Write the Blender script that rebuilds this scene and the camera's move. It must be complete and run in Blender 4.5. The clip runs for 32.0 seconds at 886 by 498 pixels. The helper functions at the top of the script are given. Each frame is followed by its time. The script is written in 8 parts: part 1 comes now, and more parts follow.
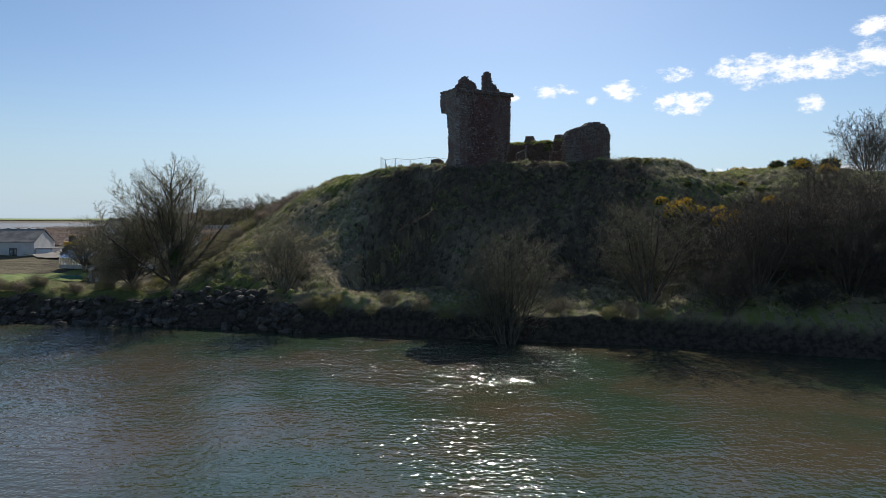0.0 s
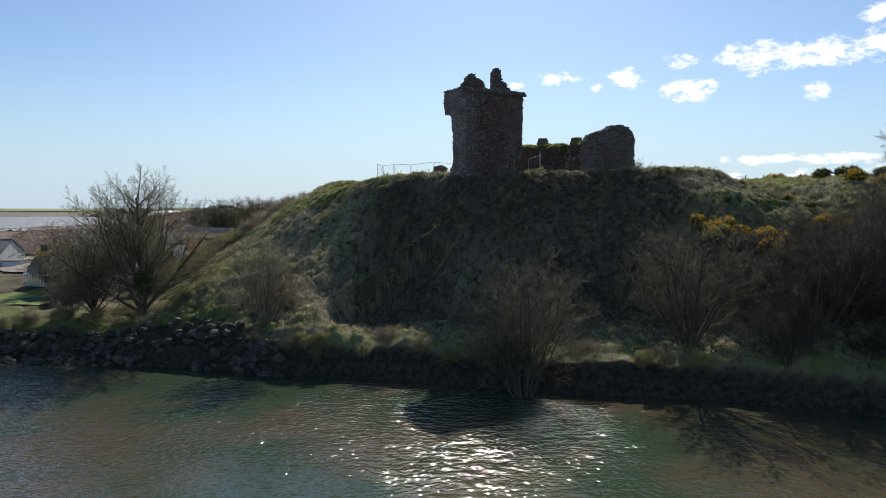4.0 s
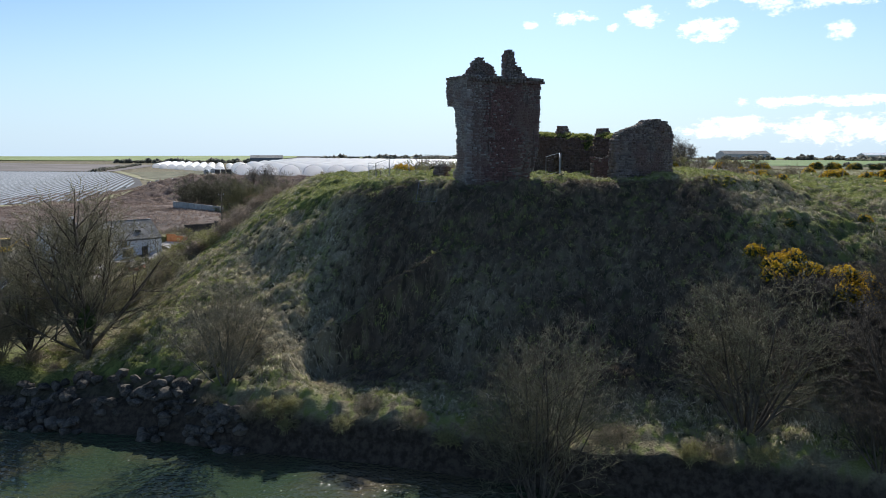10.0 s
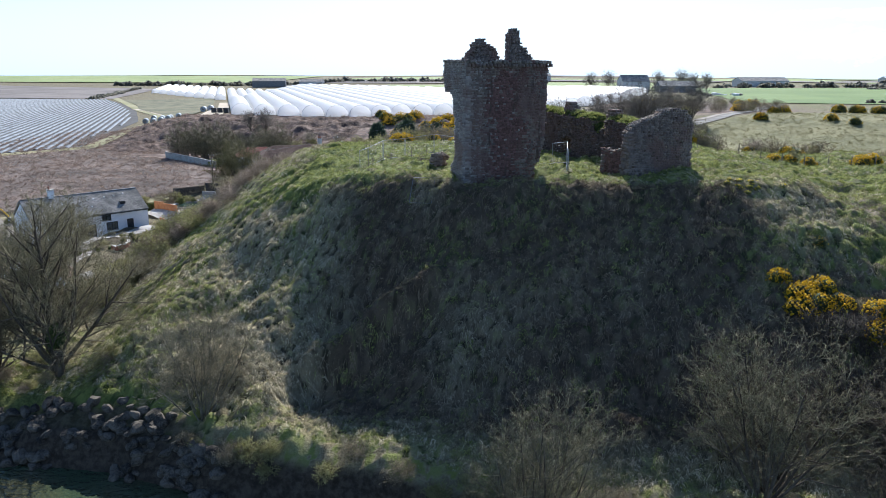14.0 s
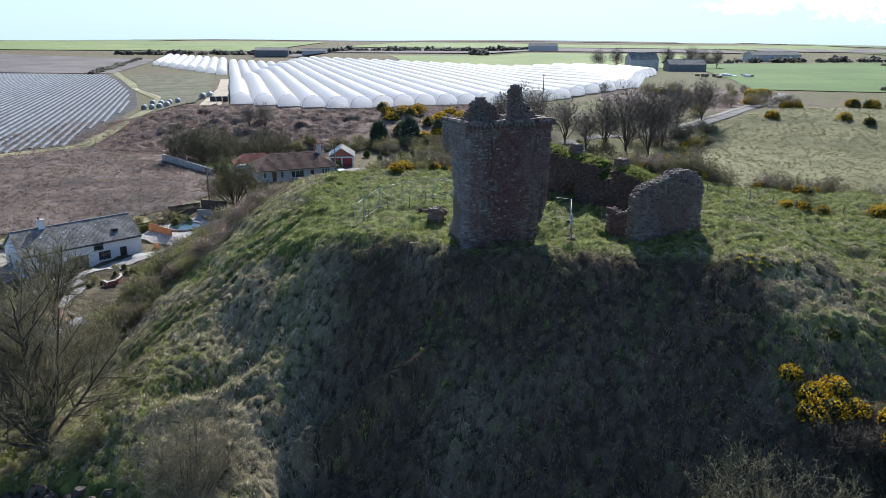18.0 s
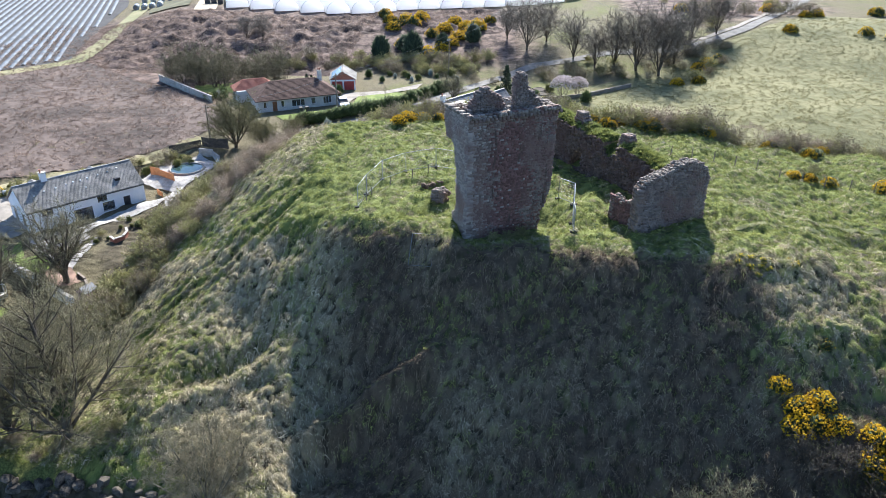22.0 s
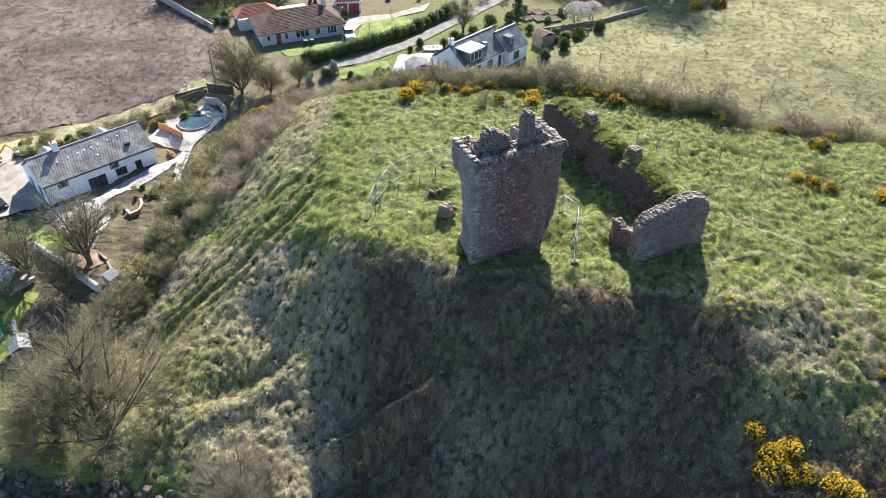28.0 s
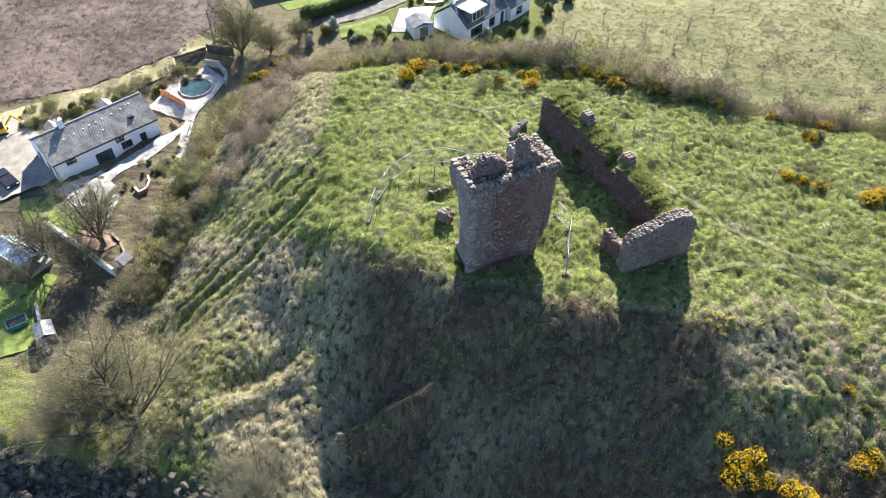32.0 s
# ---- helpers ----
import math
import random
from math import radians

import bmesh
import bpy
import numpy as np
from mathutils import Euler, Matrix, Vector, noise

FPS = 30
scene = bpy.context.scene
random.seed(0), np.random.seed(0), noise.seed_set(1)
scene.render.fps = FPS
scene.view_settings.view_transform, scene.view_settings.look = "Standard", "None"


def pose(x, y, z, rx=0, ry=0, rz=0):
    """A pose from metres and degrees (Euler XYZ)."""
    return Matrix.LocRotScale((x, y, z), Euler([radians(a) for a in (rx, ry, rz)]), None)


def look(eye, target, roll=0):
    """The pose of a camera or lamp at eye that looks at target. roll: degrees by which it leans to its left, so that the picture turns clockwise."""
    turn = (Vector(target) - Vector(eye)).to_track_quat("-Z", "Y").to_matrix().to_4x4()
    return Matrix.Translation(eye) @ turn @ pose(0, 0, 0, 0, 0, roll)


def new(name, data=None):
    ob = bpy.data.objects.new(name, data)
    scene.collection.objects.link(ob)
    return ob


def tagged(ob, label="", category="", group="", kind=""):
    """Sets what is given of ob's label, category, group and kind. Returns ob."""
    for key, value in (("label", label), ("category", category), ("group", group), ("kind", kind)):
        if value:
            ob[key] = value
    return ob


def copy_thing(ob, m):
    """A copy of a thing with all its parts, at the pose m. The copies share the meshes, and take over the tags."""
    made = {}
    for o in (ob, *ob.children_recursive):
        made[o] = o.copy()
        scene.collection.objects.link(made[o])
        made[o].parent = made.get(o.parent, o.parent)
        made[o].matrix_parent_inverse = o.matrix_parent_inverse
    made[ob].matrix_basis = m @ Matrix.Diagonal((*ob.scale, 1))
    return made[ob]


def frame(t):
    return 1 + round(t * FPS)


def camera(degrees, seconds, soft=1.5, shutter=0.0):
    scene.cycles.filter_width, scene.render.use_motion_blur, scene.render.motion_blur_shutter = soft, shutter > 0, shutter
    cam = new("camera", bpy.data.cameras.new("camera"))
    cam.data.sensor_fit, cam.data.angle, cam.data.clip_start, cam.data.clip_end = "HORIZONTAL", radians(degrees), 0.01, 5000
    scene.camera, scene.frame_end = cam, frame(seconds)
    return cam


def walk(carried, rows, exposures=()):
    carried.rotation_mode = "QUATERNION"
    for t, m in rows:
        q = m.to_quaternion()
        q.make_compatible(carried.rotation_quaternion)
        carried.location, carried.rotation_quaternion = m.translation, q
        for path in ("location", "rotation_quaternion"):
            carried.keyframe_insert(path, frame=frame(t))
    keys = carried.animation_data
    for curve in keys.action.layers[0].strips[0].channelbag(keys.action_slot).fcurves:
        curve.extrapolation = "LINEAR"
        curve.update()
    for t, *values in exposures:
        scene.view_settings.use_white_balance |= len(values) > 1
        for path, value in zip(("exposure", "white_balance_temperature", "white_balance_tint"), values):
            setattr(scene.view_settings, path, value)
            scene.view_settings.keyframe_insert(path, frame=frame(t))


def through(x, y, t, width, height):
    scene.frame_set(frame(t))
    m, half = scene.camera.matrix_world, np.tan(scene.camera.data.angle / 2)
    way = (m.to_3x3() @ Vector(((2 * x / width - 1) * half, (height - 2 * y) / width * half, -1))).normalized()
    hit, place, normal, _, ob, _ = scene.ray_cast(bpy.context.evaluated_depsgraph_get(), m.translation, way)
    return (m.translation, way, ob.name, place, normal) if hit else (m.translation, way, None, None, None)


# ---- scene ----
cam = camera(63.56, 32.0, soft=0.6)
# seconds, x, y, z, yaw, pitch, roll: a drone that climbs towards the ruin over the river
ROWS = [
    (0, -0.009, -0.006, 10.977, -0.506, -2.232, -0.130),
    (0.5, -0.164, 1.346, 11.201, -0.572, -2.220, -0.130),
    (1, -0.257, 2.703, 11.518, -0.608, -2.197, -0.130),
    (1.5, -0.487, 3.964, 12.010, -0.724, -2.224, -0.130),
    (2, -0.586, 5.203, 12.557, -0.770, -2.301, -0.130),
    (2.5, -0.751, 6.402, 13.096, -0.846, -2.408, -0.130),
    (4.5, 0.193, 11.232, 14.487, -0.061, -4.227, -0.130),
    (5, 0.174, 12.346, 14.916, -0.047, -5.784, -0.130),
    (5.5, 0.203, 13.486, 15.319, -0.033, -6.521, -0.130),
    (6, 0.233, 14.663, 15.767, -0.019, -6.898, -0.130),
    (6.5, 0.333, 15.820, 16.246, 0.069, -6.897, -0.130),
    (7, 0.520, 16.923, 16.709, 0.248, -6.876, -0.130),
    (7.5, 0.531, 17.949, 17.204, 0.286, -6.865, -0.130),
    (8, 0.621, 18.978, 17.737, 0.384, -6.874, -0.130),
    (8.5, 0.747, 20.010, 18.340, 0.502, -6.853, -0.130),
    (9, 0.880, 21.030, 19.085, 0.621, -6.902, -0.130),
    (9.5, 0.994, 22.012, 19.853, 0.691, -6.904, -0.130),
    (10, 1.089, 22.932, 20.677, 0.762, -7.677, -0.130),
    (10.5, 1.182, 23.852, 21.548, 0.823, -8.670, -0.144),
    (11, 1.294, 24.731, 22.379, 0.915, -9.583, -0.157),
    (11.5, 1.459, 25.576, 23.194, 1.046, -10.426, -0.171),
    (12, 1.580, 26.356, 23.995, 1.138, -11.279, -0.184),
    (12.5, 1.689, 27.110, 24.771, 1.229, -12.102, -0.198),
    (13, 1.795, 27.831, 25.564, 1.321, -12.915, -0.211),
    (13.5, 1.872, 28.543, 26.397, 1.357, -13.681, -0.225),
    (14, 2.001, 29.230, 27.253, 1.403, -14.176, -0.238),
    (14.5, 2.109, 29.915, 28.133, 1.449, -14.352, -0.252),
    (16.5, 2.342, 32.365, 32.043, 1.673, -14.984, -0.305),
    (17, 2.374, 32.939, 33.063, 1.709, -15.270, -0.319),
    (17.5, 2.409, 33.462, 34.068, 1.775, -15.895, -0.333),
    (18, 2.449, 33.961, 35.131, 1.841, -17.121, -0.346),
    (18.5, 2.453, 34.410, 36.212, 1.897, -18.346, -0.360),
    (19, 2.446, 34.857, 37.271, 1.943, -19.562, -0.373),
    (19.5, 2.427, 35.278, 38.340, 1.982, -20.737, -0.387),
    (20, 2.469, 35.665, 39.380, 2.072, -21.893, -0.400),
    (20.5, 2.500, 36.043, 40.478, 2.122, -23.095, -0.396),
    (21, 2.473, 36.389, 41.587, 2.141, -24.307, -0.392),
    (21.5, 2.435, 36.718, 42.714, 2.181, -25.518, -0.388),
    (22, 2.428, 37.039, 43.853, 2.230, -26.720, -0.383),
    (22.5, 2.411, 37.383, 45.017, 2.290, -27.932, -0.379),
    (23, 2.329, 37.720, 46.185, 2.290, -28.894, -0.375),
    (23.5, 2.287, 38.081, 47.387, 2.327, -29.490, -0.371),
    (24, 2.252, 38.513, 48.583, 2.395, -30.055, -0.367),
    (24.5, 2.241, 38.986, 49.765, 2.452, -30.641, -0.362),
    (25, 2.143, 39.467, 50.936, 2.490, -31.917, -0.358),
    (25.5, 2.150, 40.014, 52.133, 2.587, -33.762, -0.354),
    (27.5, 2.161, 42.336, 56.803, 2.868, -37.505, -0.338),
    (28, 2.206, 42.907, 57.971, 2.955, -38.601, -0.333),
    (28.5, 2.193, 43.498, 59.169, 2.982, -39.720, -0.329),
    (29, 2.225, 44.104, 60.365, 3.019, -40.400, -0.325),
    (29.5, 2.240, 44.667, 61.546, 3.046, -41.070, -0.321),
    (30, 2.270, 45.239, 62.766, 3.093, -42.240, -0.317),
    (30.5, 2.292, 45.835, 64.024, 3.150, -43.460, -0.312),
    (31, 2.307, 46.432, 65.298, 3.217, -44.670, -0.308),
    (31.5, 2.339, 47.021, 66.502, 3.254, -45.829, -0.304),
    (32, 2.406, 47.692, 67.776, 3.331, -47.039, -0.300),
]
EXPOSURES = [(0, 0.05, 6500, 10), (4, 0.2, 6500, 10), (9, 0.4, 6400, 10), (12, 0.6, 5950, 10), (14.3, 0.95, 5950, 10), (16.6, 0.5, 5950, 10), (18, 0.66, 5950, 10), (18.8, 1.02, 5950, 10),
             (20, 1.2, 6000, 10), (22, 1.48, 6050, 10), (24, 1.78, 6200, 10), (26, 1.78, 6350, 10), (29, 1.6, 6500, 10), (32, 1.72, 6500, 10)]
walk(cam, [(t, pose(x, y, z, 90 + pitch, roll, yaw)) for t, x, y, z, yaw, pitch, roll in ROWS], EXPOSURES)

# ---- sky and sun ----
SUN_ELEV, SUN_AZ = 36.7, 4.7      # degrees: height, and turn from +y towards +x


def node(nt, kind, **values):
    n = nt.nodes.new(kind)
    for k, v in values.items():
        n.inputs[k.replace("_", " ")].default_value = v
    return n


# clouds: bearing, height, half width and half thickness in degrees
CLOUDS = [(9.0, 10.1, 1.9, 0.5), (14.4, 9.9, 1.5, 0.8), (12.2, 9.3, 0.5, 0.3), (19.0, 8.8, 2.0, 1.0), (18.3, 11.0, 1.5, 0.55), (24.2, 10.9, 3.4, 1.2), (28.6, 10.9, 3.2, 1.1), (32.5, 11.2, 3.0, 1.2), (27.5, 8.3, 0.9, 0.7), (22.5, 2.4, 1.6, 0.35),  (31.5, 13.2, 1.6, 0.6), (37, 11.5, 4, 1.4),
          (6.0, 9.7, 0.6, 0.35), (27.0, 3.6, 6.0, 0.4), (21.0, 1.9, 4.2, 0.8), (28.5, 1.7, 6.0, 1.1), (36, 2.2, 6.0, 1.2), (44, 3.0, 6, 1.3), (-50, 4, 9, 1.5), (70, 5, 10, 2), (120, 6, 14, 3), (-110, 6, 12, 2.5), (175, 7, 14, 3)]


def make_world():
    w = bpy.data.worlds.new("sky")
    scene.world = w
    w.use_nodes = True
    nt = w.node_tree
    nt.nodes.clear()
    out = nt.nodes.new("ShaderNodeOutputWorld")
    bg = nt.nodes.new("ShaderNodeBackground")
    bg.inputs["Strength"].default_value = 0.084
    sky = nt.nodes.new("ShaderNodeTexSky")
    sky.sky_type = "NISHITA"
    sky.sun_disc = False
    sky.sun_elevation = radians(SUN_ELEV)
    sky.sun_rotation = radians(SUN_AZ)
    sky.air_density, sky.dust_density, sky.ozone_density = 1.0, 0.4, 3.0
    co = nt.nodes.new("ShaderNodeTexCoord")
    sep = nt.nodes.new("ShaderNodeSeparateXYZ")
    nt.links.new(co.outputs["Generated"], sep.inputs[0])
    # broken cumulus: bearings and heights of the clouds, frayed by noise
    def calc(op, a, b=0.0, c=0.0):
        n = nt.nodes.new("ShaderNodeMath")
        n.operation = op
        for k, v in enumerate((a, b, c)):
            if isinstance(v, (int, float)):
                n.inputs[k].default_value = v
            else:
                nt.links.new(v, n.inputs[k])
        return n.outputs[0]
    bearing = calc("ARCTAN2", sep.outputs["X"], sep.outputs["Y"])
    rise = calc("ARCSINE", sep.outputs["Z"])
    both = nt.nodes.new("ShaderNodeCombineXYZ")
    nt.links.new(bearing, both.inputs[0])
    nt.links.new(calc("MULTIPLY", rise, 1.7), both.inputs[1])
    coarse = node(nt, "ShaderNodeTexNoise", Scale=38.0, Detail=9.0, Roughness=0.66)
    nt.links.new(both.outputs[0], coarse.inputs["Vector"])
    cover = None
    for az, el, w, h in CLOUDS:
        u = calc("DIVIDE", calc("SUBTRACT", bearing, radians(az)), radians(w))
        v = calc("DIVIDE", calc("SUBTRACT", rise, radians(el)), radians(h))
        d = calc("SUBTRACT", 1.0, calc("ADD", calc("MULTIPLY", u, u), calc("MULTIPLY", v, v)))
        cover = d if cover is None else calc("SMOOTH_MAX", cover, d, 0.25)
    puff = calc("ADD", calc("MAXIMUM", cover, -1.4), calc("MULTIPLY", calc("SUBTRACT", coarse.outputs["Fac"], 0.48), 6.0))
    ramp = nt.nodes.new("ShaderNodeMapRange")
    ramp.interpolation_type = "SMOOTHSTEP"
    ramp.inputs["From Min"].default_value = 0.05
    ramp.inputs["From Max"].default_value = 1.5
    nt.links.new(puff, ramp.inputs["Value"])
    mix = nt.nodes.new("ShaderNodeMix")
    mix.data_type = "RGBA"
    mix.inputs["B"].default_value = (13.0, 13.0, 13.0, 1)
    nt.links.new(ramp.outputs[0], mix.inputs["Factor"])
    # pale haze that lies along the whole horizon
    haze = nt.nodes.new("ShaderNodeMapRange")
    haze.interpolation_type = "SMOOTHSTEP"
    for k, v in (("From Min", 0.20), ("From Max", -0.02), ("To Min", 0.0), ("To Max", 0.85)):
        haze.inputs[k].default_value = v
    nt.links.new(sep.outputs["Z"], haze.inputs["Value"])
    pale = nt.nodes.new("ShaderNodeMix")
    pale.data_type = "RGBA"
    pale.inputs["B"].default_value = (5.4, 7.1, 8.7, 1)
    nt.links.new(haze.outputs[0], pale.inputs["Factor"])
    tint = nt.nodes.new("ShaderNodeMix")
    tint.data_type, tint.blend_type = "RGBA", "MULTIPLY"
    tint.inputs["Factor"].default_value = 1.0
    tint.inputs["B"].default_value = (0.92, 1.0, 1.1, 1)
    nt.links.new(sky.outputs[0], tint.inputs["A"])
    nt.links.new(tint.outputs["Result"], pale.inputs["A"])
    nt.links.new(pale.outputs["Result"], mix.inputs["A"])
    nt.links.new(mix.outputs["Result"], bg.inputs["Color"])
    nt.links.new(bg.outputs[0], out.inputs[0])


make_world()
sun = new("sun", bpy.data.lights.new("sun", "SUN"))
sun.data.energy, sun.data.angle, sun.data.color = 5.0, radians(0.53), (1.0, 0.95, 0.87)
_e, _a = radians(SUN_ELEV), radians(SUN_AZ)
SUN_DIR = Vector((math.sin(_a) * math.cos(_e), math.cos(_a) * math.cos(_e), math.sin(_e)))
sun.matrix_world = look(SUN_DIR * 400, (0, 0, 0))

# ---- materials ----
MATS = {}


class Graph:
    """A small helper to write node materials."""

    def __init__(self, name):
        self.m = bpy.data.materials.new(name)
        self.m.use_nodes = True
        self.t = self.m.node_tree
        self.b = self.t.nodes["Principled BSDF"]
        self.geo = self.t.nodes.new("ShaderNodeNewGeometry")
        self.b.inputs["Specular IOR Level"].default_value = 0.3

    def link(self, a, b):
        self.t.links.new(a, b)

    def place(self, scale=(1, 1, 1), obj=False):
        mp = self.t.nodes.new("ShaderNodeMapping")
        mp.inputs["Scale"].default_value = scale
        if obj:
            c = self.t.nodes.new("ShaderNodeTexCoord")
            self.link(c.outputs["Object"], mp.inputs["Vector"])
        else:
            self.link(self.geo.outputs["Position"], mp.inputs["Vector"])
        return mp.outputs[0]

    def noise(self, scale, detail=4.0, rough=0.6, vec=None, stretch=(1, 1, 1), obj=False):
        n = node(self.t, "ShaderNodeTexNoise", Scale=scale, Detail=detail, Roughness=rough)
        self.link(vec or self.place(stretch, obj), n.inputs["Vector"])
        return n.outputs["Fac"]

    def span(self, v, a, b, lo=0.0, hi=1.0):
        n = self.t.nodes.new("ShaderNodeMapRange")
        n.interpolation_type = "SMOOTHSTEP"
        for k, x in zip(("From Min", "From Max", "To Min", "To Max"), (a, b, lo, hi)):
            n.inputs[k].default_value = x
        self.link(v, n.inputs["Value"])
        return n.outputs[0]

    def mix(self, f, a, b, mode="MIX"):
        n = self.t.nodes.new("ShaderNodeMix")
        n.data_type, n.blend_type = "RGBA", mode
        for key, v in (("Factor", f), ("A", a), ("B", b)):
            if isinstance(v, (int, float)):
                n.inputs[key].default_value = v
            elif isinstance(v, tuple):
                n.inputs[key].default_value = (*v[:3], 1)
            else:
                self.link(v, n.inputs[key])
        return n.outputs["Result"]

    def math(self, op, a, b=0.0):
        n = self.t.nodes.new("ShaderNodeMath")
        n.operation = op
        for k, v in enumerate((a, b)):
            if isinstance(v, (int, float)):
                n.inputs[k].default_value = v
            else:
                self.link(v, n.inputs[k])
        return n.outputs[0]

    def attr(self, name):
        n = self.t.nodes.new("ShaderNodeAttribute")
        n.attribute_name = name
        return n.outputs["Fac"]

    def island(self):
        return self.geo.outputs["Random Per Island"]

    def rnd(self):
        return self.t.nodes.new("ShaderNodeObjectInfo").outputs["Random"]

    def color(self, c):
        if isinstance(c, tuple):
            self.b.inputs["Base Color"].default_value = (*c, 1)
        else:
            self.link(c, self.b.inputs["Base Color"])

    def bump(self, v, dist=0.05, strength=0.6):
        n = self.t.nodes.new("ShaderNodeBump")
        n.inputs["Distance"].default_value, n.inputs["Strength"].default_value = dist, strength
        self.link(v, n.inputs["Height"])
        self.link(n.outputs[0], self.b.inputs["Normal"])

    def glow_through(self, c, amount):
        """Light that passes through thin leaves and sheets."""
        tr, mx = self.t.nodes.new("ShaderNodeBsdfTranslucent"), self.t.nodes.new("ShaderNodeMixShader")
        if isinstance(amount, (int, float)):
            mx.inputs[0].default_value = amount
        else:
            self.link(amount, mx.inputs[0])
        if isinstance(c, tuple):
            tr.inputs["Color"].default_value = (*c, 1)
        else:
            self.link(c, tr.inputs["Color"])
        self.link(self.b.outputs[0], mx.inputs[1])
        self.link(tr.outputs[0], mx.inputs[2])
        self.link(mx.outputs[0], self.t.nodes["Material Output"].inputs["Surface"])

    def done(self, rough=0.9, metal=0.0, **kw):
        self.b.inputs["Roughness"].default_value = rough
        self.b.inputs["Metallic"].default_value = metal
        for k, v in kw.items():
            self.b.inputs[k.replace("_", " ")].default_value = v
        return self.m


def mat_plain(name, a, b, scale=3.0, rough=0.7, bump=0.0, metal=0.0, fine=None, stretch=(1, 1, 1), spec=0.3):
    """Two tones of one surface, mixed by a coarse and a fine noise."""
    g = Graph(name)
    n1 = g.noise(scale, 3, stretch=stretch)
    n2 = g.noise(fine or scale * 9, 4, stretch=stretch)
    f = g.span(g.math("ADD", g.math("MULTIPLY", n1, 0.6), g.math("MULTIPLY", n2, 0.4)), 0.38, 0.62)
    g.color(g.mix(f, a, b))
    if bump:
        g.bump(n2, bump)
    return g.done(rough, metal, Specular_IOR_Level=spec)


def mat_ground():
    g = Graph("rough_grass")
    big, mid, fine = g.noise(0.11, 3), g.noise(0.9, 4), g.noise(7.0, 4)
    lush = g.attr("lush")
    f = g.span(g.math("ADD", g.math("MULTIPLY", mid, 0.5), g.math("ADD", g.math("MULTIPLY", big, 0.4), g.math("MULTIPLY", lush, 0.55))), 0.48, 0.85)
    dry = g.mix(g.span(fine, 0.35, 0.65), (0.075, 0.064, 0.038), (0.20, 0.17, 0.10))
    green = g.mix(g.span(fine, 0.35, 0.65), (0.065, 0.078, 0.022), (0.17, 0.18, 0.056))
    c = g.mix(f, dry, green)
    # tussocks: dark litter and moss plus painted shade in the gaps, straw, dead or green grass on the domes
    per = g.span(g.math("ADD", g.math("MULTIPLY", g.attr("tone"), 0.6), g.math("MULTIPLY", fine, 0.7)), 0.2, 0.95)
    # dead tones are also lowered to deepen the river face's shade
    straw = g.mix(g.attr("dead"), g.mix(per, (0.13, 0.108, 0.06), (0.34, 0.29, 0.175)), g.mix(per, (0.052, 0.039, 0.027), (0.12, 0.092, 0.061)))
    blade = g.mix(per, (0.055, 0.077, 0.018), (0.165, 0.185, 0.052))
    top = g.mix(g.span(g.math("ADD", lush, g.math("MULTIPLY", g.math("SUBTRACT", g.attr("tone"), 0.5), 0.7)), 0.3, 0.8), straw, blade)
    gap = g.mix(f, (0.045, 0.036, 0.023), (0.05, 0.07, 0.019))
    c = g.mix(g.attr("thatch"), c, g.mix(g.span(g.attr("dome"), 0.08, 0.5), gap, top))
    br = g.mix(g.span(g.noise(0.33, 6, 0.7), 0.40, 0.62), (0.06, 0.042, 0.035), (0.215, 0.155, 0.125))
    c = g.mix(g.attr("bracken"), c, br)
    bare = g.mix(g.span(mid, 0.35, 0.65), (0.13, 0.10, 0.07), (0.27, 0.22, 0.16))
    c = g.mix(g.attr("bare"), c, bare)
    soil = g.mix(g.span(g.noise(2.2, 5), 0.35, 0.65), (0.03, 0.024, 0.018), (0.075, 0.06, 0.045))
    c = g.mix(g.attr("earth"), c, soil)
    g.color(c)
    g.bump(g.math("ADD", mid, g.math("MULTIPLY", fine, 0.4)), 0.35, 0.8)
    return g.done(0.95, Specular_IOR_Level=0.15)


def mat_stone(name, a, b, c):
    """Weathered sandstone: three tones, pale lichen blotches, dark streaks."""
    g = Graph(name)
    per = g.island()
    r = g.rnd()
    f = g.span(g.math("ADD", g.math("MULTIPLY", g.math("FRACT", g.math("ADD", per, r)), 0.55), g.math("MULTIPLY", g.noise(3.2, 5, 0.7), 0.75)), 0.2, 1.05)
    col = g.mix(f, a, b)
    col = g.mix(g.span(g.noise(0.35, 4), 0.45, 0.62), col, c)
    col = g.mix(g.span(g.noise(1.3, 6, 0.7), 0.60, 0.76, 0, 0.5), col, (0.36, 0.34, 0.31))
    col = g.mix(g.span(g.noise(0.8, 5, stretch=(2, 2, 0.35)), 0.60, 0.72), col, (0.09, 0.065, 0.055))
    g.color(col)
    g.bump(g.noise(9, 6), 0.025, 0.7)
    return g.done(0.92, Specular_IOR_Level=0.2)


def mat_leafy(name, a, b, scale=0.8, rough=0.75, through=0.0):
    g = Graph(name)
    c = g.mix(g.island(), a, b)
    c = g.mix(g.span(g.noise(scale, 3), 0.4, 0.65, 0, 0.5), c, tuple(x * 0.6 for x in a))
    g.color(c)
    if through:
        g.glow_through(c, through)
    return g.done(rough, Specular_IOR_Level=0.2)


